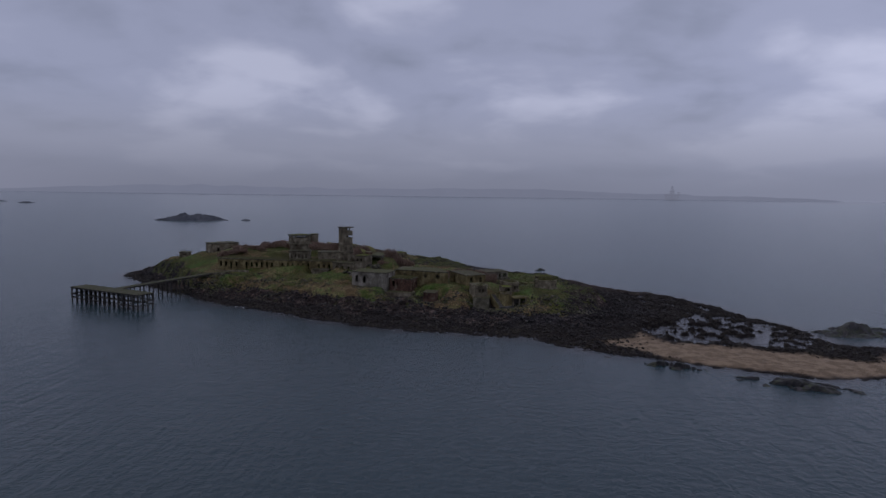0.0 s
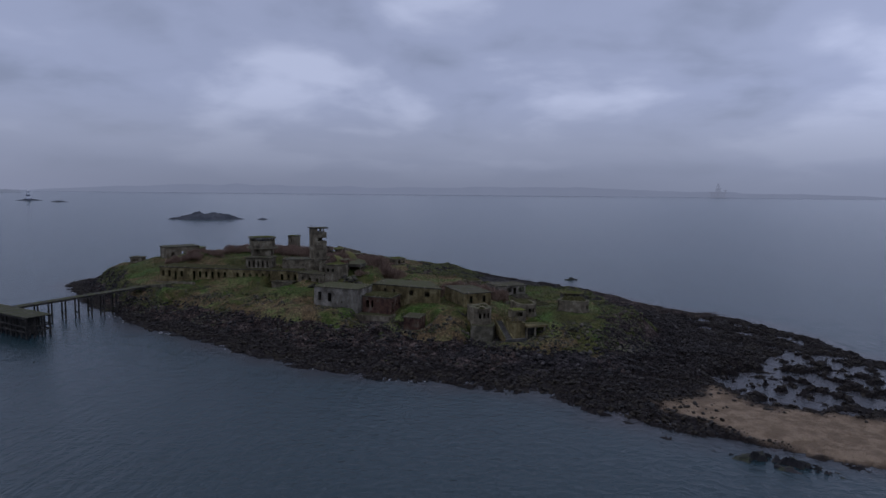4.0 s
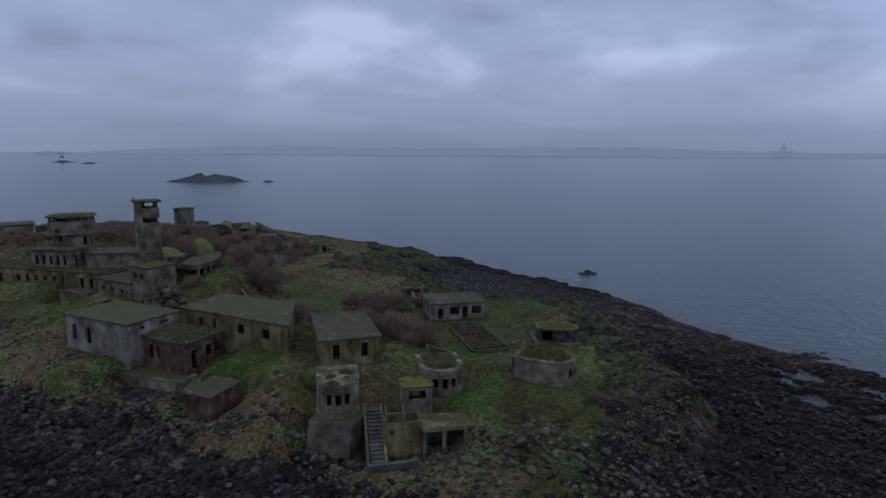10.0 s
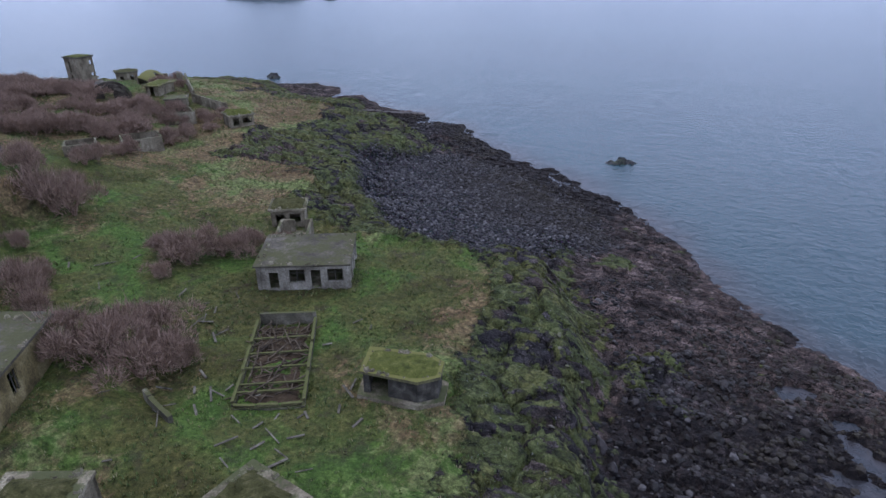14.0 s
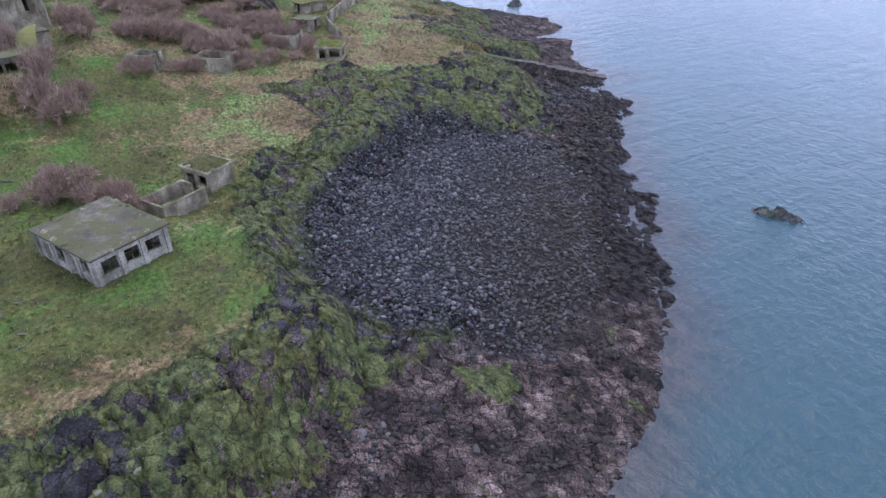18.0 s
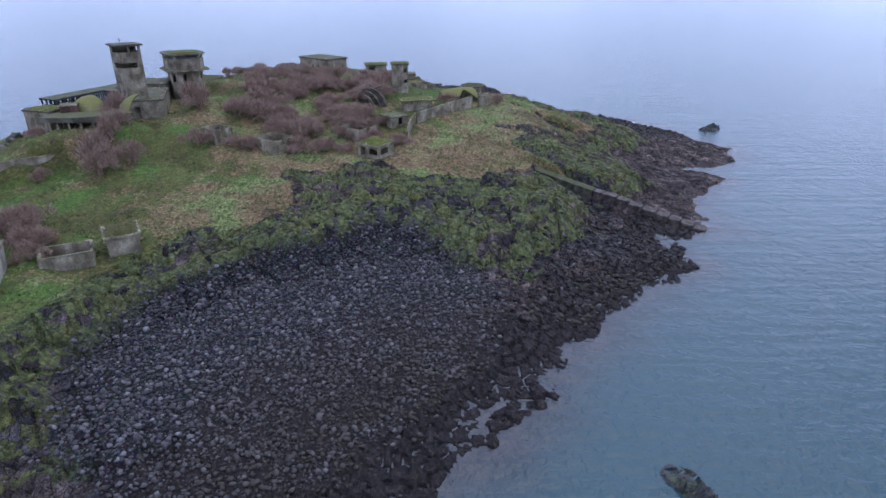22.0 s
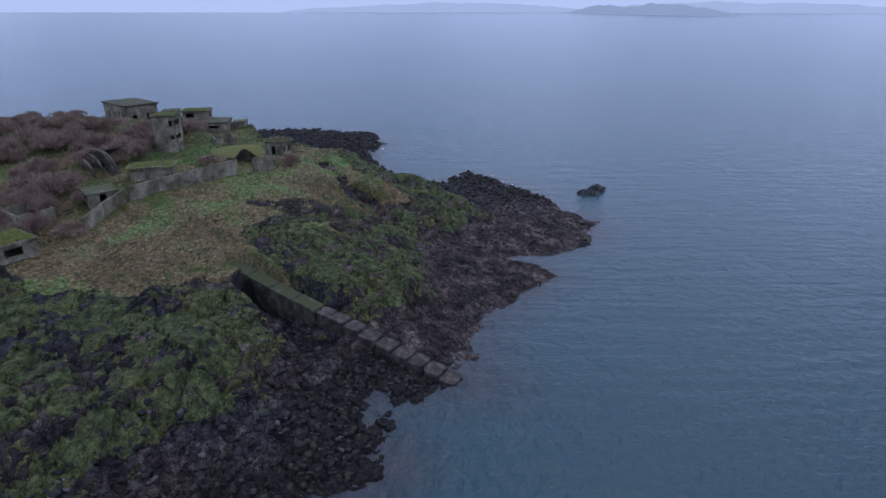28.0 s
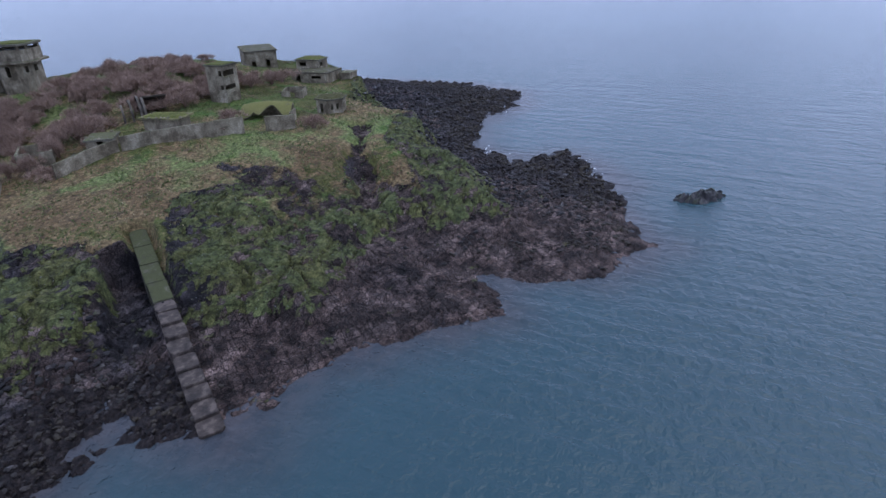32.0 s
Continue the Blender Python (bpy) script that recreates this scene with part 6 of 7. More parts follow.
def make_vault():
    """The rounded end of a brown vaulted ruin: three curved ribs over a broken gable."""
    home = thing("vaulted_ruin", -70.6, 275.4, 11.2, "brown vaulted concrete ruin with curved ribs among bushes", "ruined building")
    c, s = math.cos(radians(58)), math.sin(radians(58))
    for k in range(3):
        r = 3.8 - 0.5 * k
        bm = bmesh.new()
        prev = None
        for i in range(13):
            a = radians(8 + (164 - 46 * k) * i / 12)
            w = 0.16
            ring = []
            for rr, off in ((r - w, -w), (r + w, -w), (r + w, w), (r - w, w)):
                u, v = rr * math.cos(a), 1.3 * k + off
                ring.append(bm.verts.new((c * u + s * v, s * u - c * v, rr * math.sin(a) - 0.2)))
            if prev:
                for j in range(4):
                    bm.faces.new((prev[j], prev[(j + 1) % 4], ring[(j + 1) % 4], ring[j]))
            else:
                bm.faces.new(ring[::-1])
            prev = ring
        bm.faces.new(prev)
        part("curved_rib", bm, vault_concrete, home)
    bm = bmesh.new()
    outer = [(3.6 * math.cos(radians(5 + 170 * i / 14)), 3.6 * math.sin(radians(5 + 170 * i / 14)) - 0.2) for i in range(15)]
    outer = [(3.6, -1.5)] + outer + [(-3.6, -1.5), (-1.1, -1.5), (-1.0, 1.6), (0.6, 1.7), (0.7, -1.5)]
    prism(bm, [(c * u - s * 0.5, s * u + c * 0.5, z) for u, z in outer], [(c * u - s * 0.85, s * u + c * 0.85, z) for u, z in outer])
    part("gable_wall", bm, vault_concrete, home)
    bm = bmesh.new()
    rows = []
    for i in range(9):
        a = radians(96 + 78 * i / 8)
        rows.append([(c * 3.5 * math.cos(a) - s * v, s * 3.5 * math.cos(a) + c * v, 3.5 * math.sin(a) - 0.2) for v in (0.9, 4.6)])
    for p, q in zip(rows, rows[1:]):
        prism(bm, [p[0], p[1], q[1], q[0]], [(x * 1.0, y, z + 0.22) for x, y, z in (p[0], p[1], q[1], q[0])])
    part("vault", bm, vault_concrete, home)


make_gun_roof()
make_vault()


def roofless(label, x, y, z, w, d, turn, high, slab_on=False):
    return bunker("roofless_ruin", label, rect(x, y, w, d, turn), z, z + high, {0: [(w * 0.3, w * 0.3 + 0.8, 0.1, high - 0.25)], 1: [(d * 0.4, d * 0.4 + 0.9, 0.5, high + 1)]}, concrete, roof_green, roof=slab_on,
                  thick=0.25, group="roofless ruins")


roofless("roofless concrete ruin with a doorway and bushes round it", -47.0, 260.4, 8.6, 6.0, 4.6, 55, 1.7)
roofless("broken concrete ruin half buried in the slope", -47.9, 250.3, 9.6, 4.4, 3.6, 50, 2.2)
roofless("roofless hut with mossy wall tops on the dry slope", -53.0, 274.6, 8.9, 5.4, 4.6, 55, 2.0)
roofless("collapsed hut with a tilted roof slab", -59.4, 281.0, 9.6, 4.0, 3.6, 40, 1.9, True)
roofless("low roofless store by the tower", -97.0, 286.0, 10.2, 5.0, 4.0, 30, 1.6)


def make_pen():
    home = thing("timber_pen", 8.2, 223.0, 5.7, "roofless low-walled pen filled with rotten timber and dead growth", "ruined pen")
    q = [(2.6, 227.4), (7.4, 229.8), (13.5, 219.1), (8.5, 216.7)]
    q = [(x - 8.2, y - 223.0) for x, y in q][::-1]
    for i in range(4):
        bm = bmesh.new()
        panel(bm, q[i], q[(i + 1) % 4], -0.8, (0.35, 0.5, 1.35, 0.55)[i], 0.28, (), 0.28)
        part("low_wall", bm, concrete_mossy, home)
    bm = bmesh.new()
    moss_bed(bm, [(x * 0.94, y * 0.94) for x, y in q], 0.0, 0.35, 5)
    part("dead_growth", bm, dead_growth, home, "brown dead growth")
    a, b, c, d = (Vector(p) * 0.97 for p in q)
    for start, end, lift in ((a, d, 0.7), (b, c, 0.75), (a, b, 0.55)):
        for k in range(3):
            p, r = start.lerp(end, k / 3 + 0.02), start.lerp(end, (k + 1) / 3 - 0.02)
            bm = bmesh.new()
            beam(bm, (p.x, p.y, lift), (r.x, r.y, lift + 0.1 * (k - 1)), 0.24, 0.2)
            part("wall_plate", bm, mossy_timber, home, "mossy yellow-green timber")
    for k in (0.12, 0.2, 0.38, 0.55, 0.74):
        p, r = a.lerp(d, k), b.lerp(c, k + 0.03)
        bm = bmesh.new()
        beam(bm, (p.x, p.y, 0.6), (r.x, r.y, 0.55), 0.16, 0.16)
        part("cross_beam", bm, mossy_timber, home, "mossy yellow-green timber")
    rnd = random.Random(5)
    for k in range(90):
        s, w = rnd.uniform(0.08, 0.92), rnd.uniform(0.08, 0.92)
        a, b, c, d = (Vector(p) for p in q)
        p = (a * (1 - s) + b * s) * (1 - w) + (d * (1 - s) + c * s) * w
        ang, ln = rnd.uniform(0, math.pi), rnd.uniform(0.6, 2.6)
        z = rnd.uniform(0.15, 0.6)
        bm = bmesh.new()
        beam(bm, (p.x - ln / 2 * math.cos(ang), p.y - ln / 2 * math.sin(ang), z), (p.x + ln / 2 * math.cos(ang), p.y + ln / 2 * math.sin(ang), z + rnd.uniform(-0.15, 0.7)), 0.1, 0.08)
        part("rotten_timber", bm, rotten_wood, home)


rotten_wood = weathered("rotten_brown_wood", (0.04, 0.028, 0.018), (0.078, 0.057, 0.036), (0.125, 0.097, 0.066), 1.4)
mossy_timber = weathered("mossy_timber", (0.06, 0.052, 0.024), (0.10, 0.09, 0.04), (0.16, 0.145, 0.07), 1.2, lichen=(0.10, 0.105, 0.03), lichen_amount=0.8)
dead_growth = growth_material("brown_dead_growth", (0.02, 0.014, 0.01), (0.055, 0.038, 0.024), (0.11, 0.08, 0.05))
make_pen()


def make_landing():
    """The stepped shore post: a flight of steps, a frame on top, and a platform on piers."""
    home = thing("shore_post", 5.4, 193.0, 3.4, "stepped concrete shore post with a stair and a pillared platform", "ruined building")
    c, s = math.cos(radians(24)), math.sin(radians(24))

    def spot(u, v):
        return (c * u - s * v, s * u + c * v)

    loop = [spot(-1.9, -1.2), spot(1.9, -1.2), spot(1.9, 1.3), spot(-1.9, 1.3)]
    for i in range(4):
        bm = bmesh.new()
        panel(bm, loop[i], loop[(i + 1) % 4], -1.4, 3.2, 0.26, [(0.5, 0.9, 1.9, 2.4)] if i == 0 else (), 0.26)
        part("wall", bm, brown_render, home)
    for u, v in ((-1.7, -1.0), (0.1, -1.0), (-1.7, 1.0), (0.1, 1.0)):
        bm = bmesh.new()
        p = spot(u, v)
        beam(bm, (*p, 3.2), (*p, 4.1), 0.2)
        part("frame_post", bm, brown_render, home)
    for (u0, v0), (u1, v1) in (((-1.7, -1), (0.1, -1)), ((-1.7, 1), (0.1, 1)), ((-1.7, -1), (-1.7, 1)), ((0.1, -1), (0.1, 1))):
        bm = bmesh.new()
        beam(bm, (*spot(u0, v0), 4.15), (*spot(u1, v1), 4.15), 0.16)
        part("frame_rail", bm, brown_render, home)
    q = [spot(1.9, -1.9), spot(9.6, -1.6), spot(9.4, 1.6), spot(1.9, 1.9)]
    bm = bmesh.new()
    prism(bm, [(*p, 2.2) for p in q], [(*p, 2.6) for p in q])
    part("platform", bm, brown_render, home)
    for u in (2.2, 4.3, 6.6, 9.0):
        bm = bmesh.new()
        p = spot(u, -1.5)
        beam(bm, (*p, -1.6), (*p, 2.2), 0.4)
        part("pier", bm, concrete, home)
    bm = bmesh.new()
    panel(bm, spot(2.0, 0.9), spot(9.4, 0.9), -1.6, 2.2, 0.3)
    part("back_wall", bm, dark_wall, home)
    for k in range(14):
        bm = bmesh.new()
        v = 3.2 - 0.5 * k
        bm2 = [spot(-3.5, v - 0.27), spot(-2.1, v - 0.27), spot(-2.1, v + 0.27), spot(-3.5, v + 0.27)]
        z = 2.9 - 0.2 * k
        prism(bm, [(*p, z - 1.2) for p in bm2], [(*p, z) for p in bm2])
        part("step", bm, dark_wall, home)
    for u in (-3.75, -1.98):
        bm = bmesh.new()
        a, b = spot(u, 3.5), spot(u, -3.9)
        n = Vector((c, s)) * 0.12
        prism(bm, [(a[0] - n.x, a[1] - n.y, 1.0), (a[0] + n.x, a[1] + n.y, 1.0), (b[0] + n.x, b[1] + n.y, -2.0), (b[0] - n.x, b[1] - n.y, -2.0)],
              [(a[0] - n.x, a[1] - n.y, 3.3), (a[0] + n.x, a[1] + n.y, 3.3), (b[0] + n.x, b[1] + n.y, 0.4), (b[0] - n.x, b[1] - n.y, 0.4)])
        part("stair_wall", bm, brown_render, home)
    bm = bmesh.new()
    panel(bm, spot(-3.9, -4.3), spot(1.2, -4.0), -2.0, 0.3, 0.5)
    part("sea_wall", bm, dark_wall, home)


dark_wall = weathered("damp_dark_concrete", (0.05, 0.047, 0.042), (0.09, 0.085, 0.075), (0.14, 0.13, 0.115), 0.6)
make_landing()


def wedge(name, label, lo, hi, group="buttresses"):
    home = thing(name, lo[0][0], lo[0][1], lo[0][2], label, "buttress", group)
    o = Vector(lo[0])
    bm = bmesh.new()
    prism(bm, [Vector(p) - o for p in lo], [Vector(p) - o for p in hi])
    part("mass", bm, concrete_mossy, home)


wedge("concrete_buttress", "sloping mossy concrete buttress under the searchlight post", [(-5.0, 191.0, 1.0), (0.4, 190.5, 1.0), (1.3, 196.6, 1.0), (-4.8, 197.0, 1.0)],
      [(-4.8, 191.9, 5.6), (0.2, 191.5, 5.6), (1.0, 196.4, 5.75), (-4.6, 196.8, 5.75)])
wedge("concrete_buttress", "sloping mossy concrete buttress on the bank", [(-48.6, 196.6, 1.6), (-44.6, 195.6, 1.6), (-43.8, 203, 1.6), (-47.6, 204, 1.6)],
      [(-48.0, 197.4, 3.4), (-45.0, 196.6, 3.4), (-44.2, 203, 6.4), (-47.4, 204, 6.4)])
wedge("concrete_terrace", "mossy concrete terrace in front of the brick hut", [(-34.6, 199.6, 3.4), (-26.0, 198.7, 3.4), (-25.2, 201.2, 3.4), (-33.8, 203.0, 3.4)],
      [(-34.6, 199.6, 5.35), (-26.0, 198.7, 5.35), (-25.2, 201.2, 5.5), (-33.8, 203.0, 5.6)], "terraces")

rnd = random.Random(11)
for k in range(84):  # scattered boards and fallen slabs
    hub = rnd.choice([(-2, 224), (3, 216), (3, 216), (14, 219), (-3, 226), (14, 214), (9, 231), (-20, 230), (-55, 279), (-45, 256), (12, 217), (-70, 224), (-8, 246), (-62, 291)])
    x, y = hub[0] + rnd.gauss(0, 2.6), hub[1] + rnd.gauss(0, 2.6)
    z = height_at(x, y)
    board = thing("loose_board", x, y, z, "loose weathered board lying in the grass", "board", "loose boards", rnd.uniform(0, 180))
    bm = bmesh.new()
    ln = rnd.uniform(0.6, 1.7)
    beam(bm, (-ln / 2, 0, 0.08), (ln / 2, 0, 0.08 + rnd.uniform(0, 0.35)), rnd.uniform(0.08, 0.2), 0.05)
    part("plank", bm, grey_wood, board)
wedge("bank_ramp", "low concrete ramp leading from the pier along the bank", [(-109.0, 219.6, 4.6), (-99.0, 221.0, 5.2), (-99.4, 224.2, 5.2), (-108.4, 223.0, 4.6)],
      [(-109.0, 219.6, 6.9), (-99.0, 221.0, 7.6), (-99.4, 224.2, 7.6), (-108.4, 223.0, 6.9)], "terraces")


def make_foam():
    """Thin flecks of foam where the swell meets the rocks."""
    rng = np.random.default_rng(44)
    xs, ys = rng.uniform(-175, 120, 60000), rng.uniform(128, 366, 60000)
    z = ground_detail(xs, ys)[0]
    lap = smooth(-0.55, -0.15, z) * smooth(0.03, -0.02, z) * smooth(0.50, 0.66, fbm(xs * 0.12, ys * 0.12, 3, 55))
    keep = rng.uniform(0, 1, len(xs)) < 0.6 * lap * smooth(20, 0, xs) * np.maximum(smooth(232, 222, ys), smooth(-98, -104, xs))
    xs, ys = xs[keep], ys[keep]
    ring = np.linspace(0, 2 * np.pi, 7)[:-1]
    n = len(xs)
    r = rng.uniform(0.05, 0.24, (n, 1)) * rng.uniform(0.4, 1.3, (n, 6))
    a = rng.uniform(0, 6.28, (n, 1))
    px, py = r * np.cos(ring)[None] * 1.6, r * np.sin(ring)[None] * 0.6
    verts = np.stack([xs[:, None] + px * np.cos(a) - py * np.sin(a), ys[:, None] + px * np.sin(a) + py * np.cos(a), np.full((n, 6), 0.02)], -1).reshape(-1, 3)
    tagged(new("foam", mesh_from("foam", verts, np.arange(6 * n).reshape(-1, 6), foam_mat)), "white foam flecks where the swell meets the rocks", "foam", kind="stuff")


make_foam()


# ---- stones ----
def ico_base():
    g = (1 + 5**0.5) / 2
    v = np.array([(-1, g, 0), (1, g, 0), (-1, -g, 0), (1, -g, 0), (0, -1, g), (0, 1, g), (0, -1, -g), (0, 1, -g), (g, 0, -1), (g, 0, 1), (-g, 0, -1), (-g, 0, 1)], float)
    f = np.array([(0, 11, 5), (0, 5, 1), (0, 1, 7), (0, 7, 10), (0, 10, 11), (1, 5, 9), (5, 11, 4), (11, 10, 2), (10, 7, 6), (7, 1, 8), (3, 9, 4), (3, 4, 2), (3, 2, 6), (3, 6, 8), (3, 8, 9),
                  (4, 9, 5), (2, 4, 11), (6, 2, 10), (8, 6, 7), (9, 8, 1)])
    return v / np.linalg.norm(v[0]), f


def stones(name, label, mat, xs, ys, sizes, seed, sink=0.25, flatness=0.62, smooth_shade=False):
    """Many stones in one mesh: each a knocked-about solid, turned at random and bedded in the ground."""
    rng = np.random.default_rng(seed)
    base, tris = ico_base()
    n = len(xs)
    z = ground_detail(xs, ys)[0]
    v = np.repeat(base[None], n, 0) * rng.uniform(0.72, 1.25, (n, 12, 1))
    v = np.clip(v, -0.86, 0.86)
    v = v * np.stack([rng.uniform(0.8, 1.35, n), rng.uniform(0.75, 1.1, n), flatness * rng.uniform(0.8, 1.2, n)], -1)[:, None]
    a = rng.uniform(0, 2 * np.pi, n)
    c, s = np.cos(a)[:, None], np.sin(a)[:, None]
    tip = rng.normal(0, 0.25, n)[:, None]
    x, y, zz = v[..., 0], v[..., 1], v[..., 2]
    zz = zz + tip * x
    out = np.stack([c * x - s * y, s * x + c * y, zz], -1) * (sizes / 2)[:, None, None]
    out[..., 0] += xs[:, None]
    out[..., 1] += ys[:, None]
    out[..., 2] += (z + sizes * (0.5 * flatness - sink))[:, None]
    faces = (tris[None] + 12 * np.arange(n)[:, None, None]).reshape(-1, 3)
    me = mesh_from(name, out.reshape(-1, 3), faces, mat, smooth_shade)
    return tagged(new(name, me), label, "stones", kind="stuff")


def scatter(count, box, chance, seed):
    rng = np.random.default_rng(seed)
    xs, ys = rng.uniform(box[0], box[1], count), rng.uniform(box[2], box[3], count)
    z, ds, dp, turf, shore = ground_detail(xs, ys)
    keep = rng.uniform(0, 1, count) < chance(xs, ys, z, ds, dp, turf, shore)
    return xs[keep], ys[keep], rng.uniform(0, 1, int(keep.sum()))


def south_beach(x, y, z, ds, dp, turf, shore):
    return smooth(-1, 1, ds) * smooth(0.5, -2.5, dp) * smooth(3.4, 2.4, z - 1.3 * smooth(-12, -26, x)) * smooth(238, 228, y) * smooth(44, 26, x) * smooth(-0.3, 0.1, z)


def bay_beach(x, y, z, ds, dp, turf, shore):
    return shore[:, 1] * smooth(-0.2, 0.2, z)


def west_beach(x, y, z, ds, dp, turf, shore):
    return smooth(-1, 1, ds) * smooth(1.0, -2.0, dp) * smooth(-84, -92, x) * smooth(225, 240, y) * smooth(0.0, 0.35, z)


def east_slope(x, y, z, ds, dp, turf, shore):
    patch = smooth(0.52, 0.64, fbm(x * 0.13, y * 0.13, 3, 91))
    return smooth(0, 2, ds) * smooth(1.0, -3.0, dp) * smooth(20, 30, x) * smooth(182, 196, y) * smooth(300, 285, y) * patch * smooth(-0.2, 0.2, z)


def north_rocks(x, y, z, ds, dp, turf, shore):
    patch = np.maximum(0.9 * smooth(0.55, 0.68, fbm(x * 0.16, y * 0.16, 3, 95)), smooth(-36, -30, x) * smooth(2.6, 1.8, z))
    patch = patch * (1 - 0.85 * smooth(0.0, -2.0, ((x + 46.6) * 32.1 - (y - 302.5) * 19.0) / 37.3) * smooth(-70, -60, x))
    return smooth(0, 1.5, ds) * smooth(0.5, -2.0, dp) * smooth(286, 296, y) * smooth(-92, -84, x) * patch * smooth(-0.2, 0.2, z)


def flats(x, y, z, ds, dp, turf, shore):
    return smooth(30, 42, x) * smooth(256, 244, y) * smooth(0, 2, ds) * smooth(-0.2, 0.25, z) * (1 - shore[:, 0]) * smooth(-3, -8, dp)


def bank(x, y, z, ds, dp, turf, shore):
    return smooth(-11, -6, dp) * smooth(4, 0, dp) * smooth(226, 214, y) * smooth(0.40, 0.6, fbm(x * 0.2, y * 0.2, 3, 97))


def turf_edge(x, y, z, ds, dp, turf, shore):
    return smooth(-4, -1, dp) * smooth(2.5, 0, dp) * smooth(0.55, 0.66, fbm(x * 0.25, y * 0.25, 3, 99))


x, y, k = scatter(40000, (-150, 46, 146, 240), south_beach, 1)
stones("boulders_south", "dark wet boulders heaped along the shore", boulder_mat, x, y, 0.28 + 0.9 * k**2.6, 1)
x, y, k = scatter(44000, (-40, 34, 250, 304), bay_beach, 2)
stones("cobbles", "rounded grey cobbles covering the bay", cobble_mat, x, y, 0.19 + 0.5 * k**3.2, 2, smooth_shade=True, flatness=0.7)
x, y, k = scatter(26000, (-172, -84, 226, 352), west_beach, 3)
stones("boulders_west", "black weedy boulders on the far shore", black_boulder, x, y, 0.3 + 0.8 * k**2.4, 3)
x, y, k = scatter(26000, (18, 78, 182, 302), east_slope, 4)
stones("boulders_east", "broken dark rocks on the east shore", dark_boulder, x, y, 0.18 + 0.65 * k**3, 4)
x, y, k = scatter(24000, (-100, 0, 284, 362), north_rocks, 5)
stones("boulders_north", "brown broken rocks on the north ledges", boulder_mat, x, y, 0.2 + 0.65 * k**2.4, 5)
x, y, k = scatter(34000, (30, 96, 134, 256), flats, 6)
stones("flat_rocks", "scattered dark rocks on the tidal flat", dark_boulder, x, y, 0.2 + 0.7 * k**3, 6)
x, y, k = scatter(46000, (-125, 36, 184, 228), bank, 7)
stones("bank_scree", "lichened scree on the grassy bank", scree_mat, x, y, 0.16 + 0.6 * k**3, 7)
x, y, k = scatter(12000, (-150, 42, 184, 338), turf_edge, 8)
stones("edge_stones", "mossy stones along the edge of the turf", scree_mat, x, y, 0.16 + 0.5 * k**2.4, 8)

spots = np.random.default_rng(71)
x, y = np.concatenate([spots.normal(-42.0, 2.4, 46), spots.normal(-49.0, 2.0, 14)]), np.concatenate([spots.normal(217.2, 1.9, 46), spots.normal(216.6, 1.4, 14)])
stones("rock_outcrop", "bare dark rock outcrop between the ruined buildings", scree_mat, x, y, 0.9 + 1.7 * spots.uniform(0, 1, 60) ** 2, 9, sink=0.34, flatness=0.8)
x, y = np.concatenate([spots.uniform(-14, 2, 110), spots.uniform(8, 31, 190)]), np.concatenate([spots.normal(190.4, 1.9, 110), spots.normal(191.8, 2.5, 190)])
stones("foot_boulders", "large lichened boulders at the foot of the shore posts", scree_mat, x, y, 0.35 + 1.0 * spots.uniform(0, 1, 300) ** 3, 10, sink=0.3, flatness=0.75)


# ---- grass ----
def tufts(name, label, mat, count, seed, chance, tall):
    rng = np.random.default_rng(seed)
    xs, ys, k = scatter(count, (-150, 40, 184, 338), chance, seed)
    n = len(xs)
    z = ground_detail(xs, ys)[0]
    blades = 5
    a = rng.uniform(0, 2 * np.pi, (n, blades))
    r = rng.uniform(0.02, 0.16, (n, blades))
    h = tall * rng.uniform(0.6, 1.3, (n, blades)) * (0.6 + 0.8 * k)[:, None]
    px, py = xs[:, None] + r * np.cos(a), ys[:, None] + r * np.sin(a)
    w = 0.05
    lean = rng.uniform(0.2, 0.8, (n, blades)) * h
    p0 = np.stack([px - w * np.sin(a), py + w * np.cos(a), np.broadcast_to(z[:, None] - 0.03, px.shape)], -1)
    p1 = np.stack([px + w * np.sin(a), py - w * np.cos(a), np.broadcast_to(z[:, None] - 0.03, px.shape)], -1)
    p2 = np.stack([px + lean * np.cos(a), py + lean * np.sin(a), z[:, None] + h], -1)
    verts = np.stack([p0, p1, p2], 2).reshape(-1, 3)
    return tagged(new(name, mesh_from(name, verts, np.arange(len(verts)).reshape(-1, 3), mat)), label, "grass", kind="stuff")


def turf_chance(x, y, z, ds, dp, turf, shore):
    return turf[:, 0] * smooth(0, 3, dp) * (0.25 + 0.75 * smooth(0.4, 0.6, fbm(x * 0.3, y * 0.3, 3, 61)))


def dry_chance(x, y, z, ds, dp, turf, shore):
    return turf[:, 0] * smooth(0.3, 0.6, turf[:, 1] + 0.7 * (fbm(x * 0.25, y * 0.25, 3, 66) - 0.5)) * smooth(0, 3, dp)


straw_mat = plant_material("dry_grass", [(0, (0.17, 0.138, 0.075)), (0.5, (0.24, 0.195, 0.11)), (1, (0.34, 0.28, 0.165))])
tufts("grass_tufts", "green grass tufts across the turf", tuft_mat, 110000, 21, turf_chance, 0.2)
tufts("dry_grass_tufts", "straw-coloured dead grass tufts", straw_mat, 9000, 22, dry_chance, 0.16)


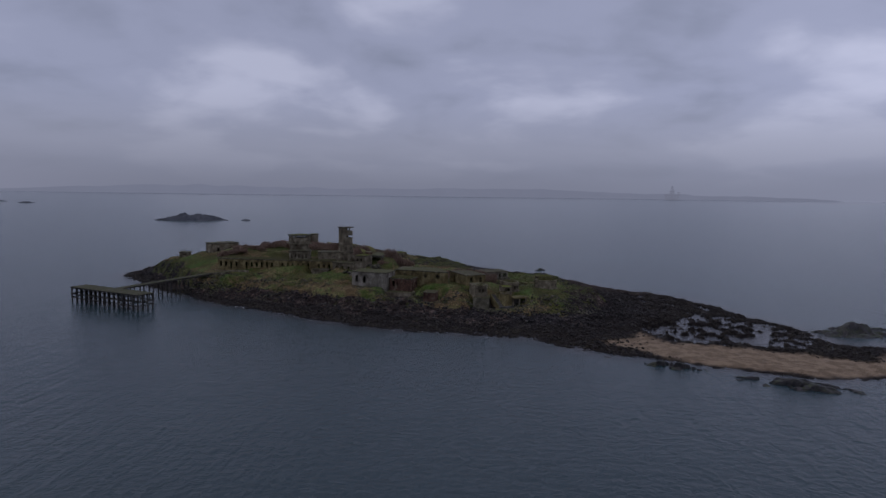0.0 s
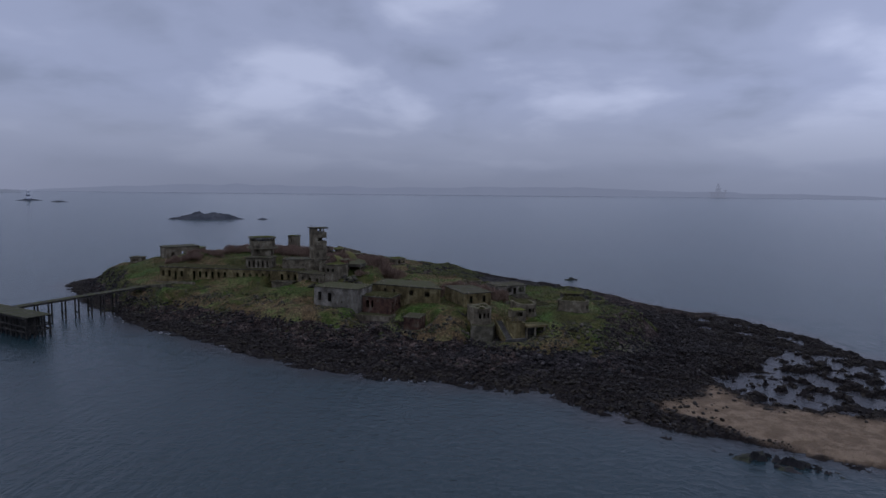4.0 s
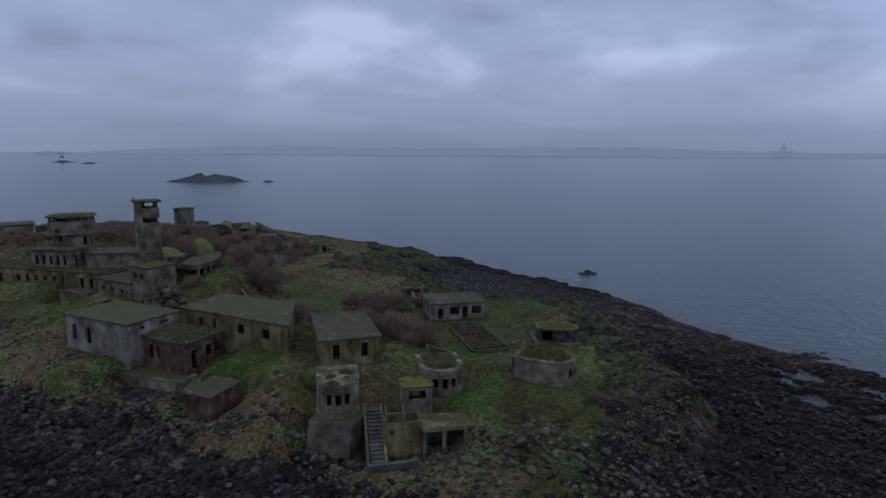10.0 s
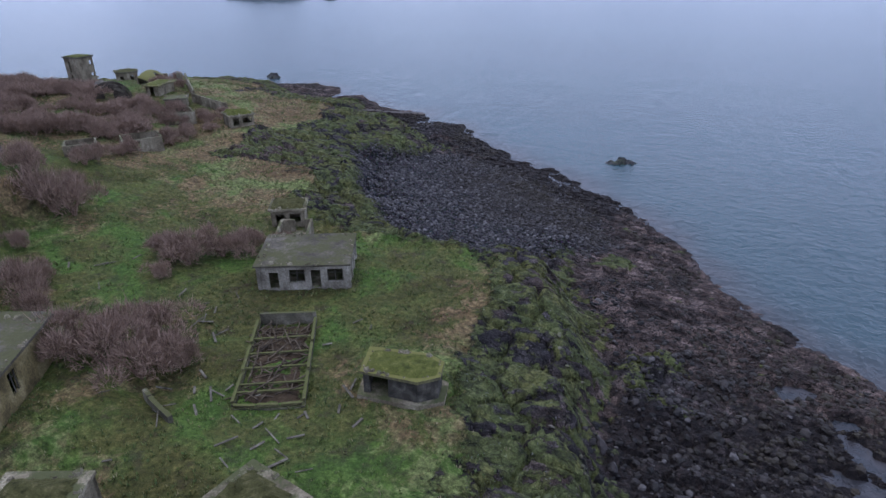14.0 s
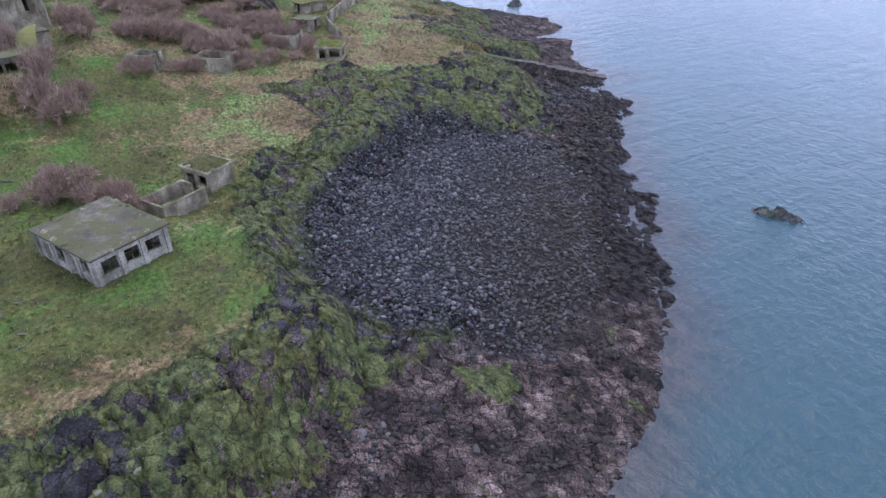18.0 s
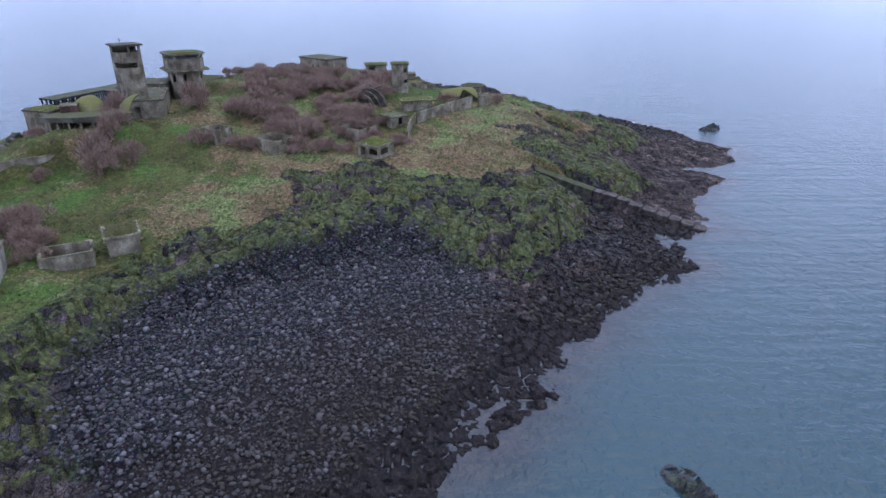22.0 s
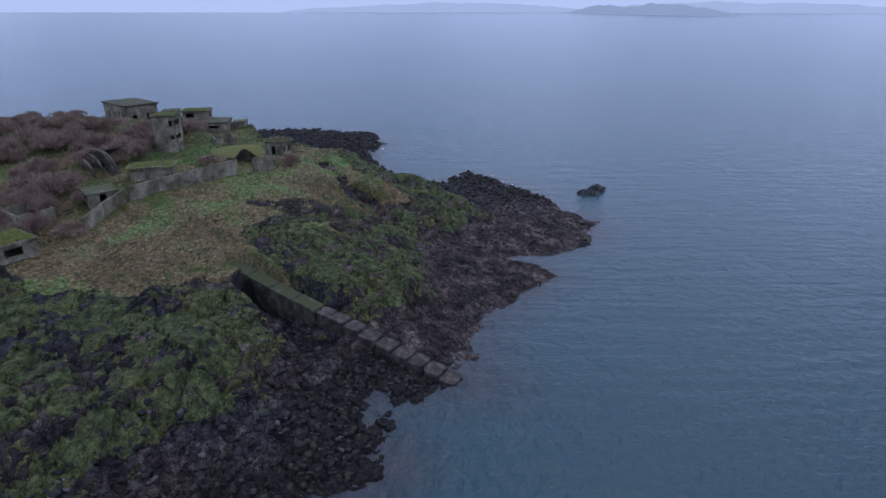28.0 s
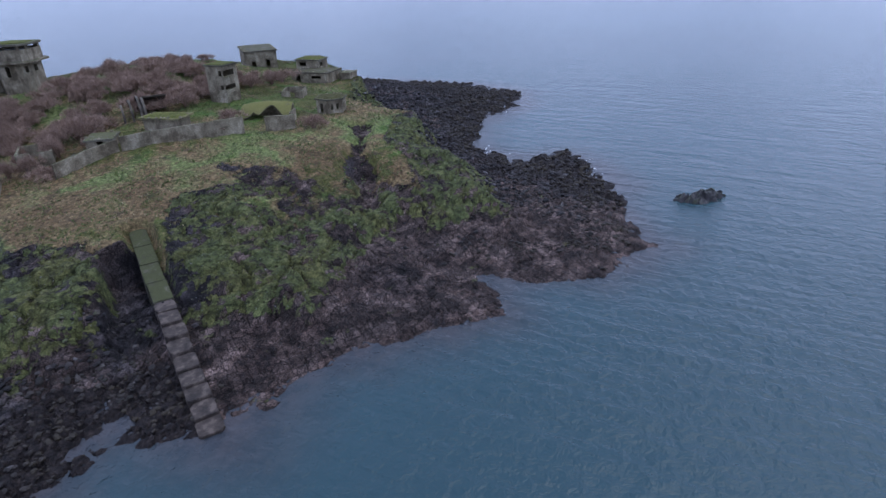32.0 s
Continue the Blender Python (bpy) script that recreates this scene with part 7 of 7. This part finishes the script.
# ---- bare bushes ----
def bush_kind(seed):
    rng = np.random.default_rng(seed)
    home = thing("bush", 0, 0, -50, "dense leafless bush with purple-brown twigs", "bush", "bare bushes")
    bm = bmesh.new()
    for k in range(9):
        a, lean = rng.uniform(0, 6.28), rng.uniform(0.2, 0.8)
        prev = None
        for i in range(5):
            f = i / 4
            c = (lean * f * math.cos(a) + 0.05 * rng.normal(), lean * f * math.sin(a) + 0.05 * rng.normal(), 0.85 * f - 0.05)
            r = 0.045 * (1 - 0.7 * f)
            ring = [bm.verts.new((c[0] + r * math.cos(q), c[1] + r * math.sin(q), c[2])) for q in (0, 1.57, 3.14, 4.71)]
            if prev:
                for j in range(4):
                    bm.faces.new((prev[j], prev[(j + 1) % 4], ring[(j + 1) % 4], ring[j]))
            prev = ring
    part("stem", bm, twig_mat, home)
    n = 2600
    lobes = rng.normal(0, 0.42, (9, 3)) * (1, 1, 0.25) + (0, 0, 0.42)
    size = rng.uniform(0.35, 0.62, 9)
    pick = rng.integers(0, 9, n)
    d = rng.normal(0, 1, (n, 3))
    d /= np.linalg.norm(d, axis=1)[:, None]
    d[:, 2] = np.abs(d[:, 2]) * 0.9 + 0.1 * d[:, 2]
    p = lobes[pick] + d * (size[pick] * rng.uniform(0.35, 1.0, n) ** 0.5)[:, None] * (1, 1, 0.8)
    p[:, 2] = np.maximum(p[:, 2], 0.02)
    way = d * 0.8 + rng.normal(0, 0.45, (n, 3)) + (0, 0, 0.35)
    way /= np.linalg.norm(way, axis=1)[:, None]
    side = np.cross(way, rng.normal(0, 1, (n, 3)))
    side /= np.linalg.norm(side, axis=1)[:, None]
    ln, w = rng.uniform(0.12, 0.34, n)[:, None], rng.uniform(0.008, 0.017, n)[:, None]
    verts = np.stack([p - side * w, p + side * w, p + way * ln], 1).reshape(-1, 3)
    me = mesh_from("twig_crown", verts, np.arange(len(verts)).reshape(-1, 3), twig_mat)
    ob = new("twig_crown", me)
    ob.parent = home
    return home


KINDS = [bush_kind(s) for s in (1, 2, 3, 4)]
rnd = random.Random(3)
SPOTS = [(-6.5, 215.6, 3.2, 2.6), (-0.2, 216.6, 3.0, 2.4), (-4.0, 221.4, 3.0, 2.0), (1.2, 219.6, 2.2, 1.8), (-17.0, 235.0, 2.6, 2.0), (-12.6, 234.4, 2.6, 2.2), (-3.0, 216.2, 3.6, 2.6), (-1.5, 219.5, 3.0, 2.2), (-5.5, 218.6, 2.6, 2.2), (-14.0, 235.4, 3.4, 2.4), (-11.0, 238.0, 3.0, 2.0), (-9.2, 240.6, 3.2, 2.1), (-6.0, 241.5, 2.2, 1.6), (-39.0, 236.4, 3.4, 3.0),
         (-36.0, 236.0, 4.0, 3.6), (-33.0, 236.6, 3.4, 3.0), (-37.0, 240.0, 3.0, 2.4), (-62.5, 241.5, 3.8, 3.2), (-59.5, 243.5, 3.2, 2.6), (-44.5, 248.0, 2.6, 2.0), (-21.6, 221.6, 3.0, 2.6), (-16.0, 219.2, 2.6, 2.2),
         (-22.5, 224.6, 2.0, 1.6), (-40.6, 223.4, 2.2, 1.3), (-46.8, 231.6, 2.2, 1.7), (-50.8, 229.5, 2.4, 2.6), (-48.8, 233.6, 2.6, 3.2), (-81.0, 303.0, 2.4, 1.6), (-74.0, 291.0, 2.4, 1.4), (-69.5, 293.0, 2.0, 1.2), (-31.0, 228.6, 1.8, 1.4), (-12.5, 231.0, 1.8, 1.0)]
for k in range(88):  # the thicket round the gabled ruin and the slim tower
    a, r = rnd.uniform(0, 2 * math.pi), math.sqrt(rnd.random())
    SPOTS.append((-80.0 + 31.0 * r * math.cos(a) * 0.95, 265.0 + 17.0 * r * math.sin(a) - 0.12 * (31.0 * r * math.cos(a)), rnd.uniform(2.2, 4.0), rnd.uniform(1.3, 2.2)))
for k in range(26):
    SPOTS.append((rnd.uniform(-60, -44), rnd.uniform(252, 284), rnd.uniform(1.4, 2.8), rnd.uniform(1.0, 2.0)))
for k in range(16):
    SPOTS.append((rnd.uniform(-112, -92), rnd.uniform(236, 252), rnd.uniform(1.6, 3.0), rnd.uniform(1.0, 1.8)))
CLEAR = [(-84.6, 280.8, 4.2), (-108, 259, 6), (-119, 260, 9.5), (-110, 266, 8), (-103, 270, 5), (-69, 274.5, 3.0), (-76, 235, 6), (-57, 234, 5), (-66.8, 285.4, 4.0), (-94, 298, 5), (-118, 276, 8), (-42.6, 279, 5)]
for bx, by, wide, tall in SPOTS:
    if any(math.hypot(bx - cx, by - cy) < cr + 0.5 * wide * 0.6 for cx, cy, cr in CLEAR):
        continue
    made = copy_thing(KINDS[rnd.randrange(4)], pose(bx, by, height_at(bx, by) - 0.1, 0, 0, rnd.uniform(0, 360)) @ Matrix.Diagonal((wide * 0.8, wide * 0.8, tall * 1.5, 1)))
for kind in KINDS:
    for ob in list(kind.children) + [kind]:
        bpy.data.objects.remove(ob)
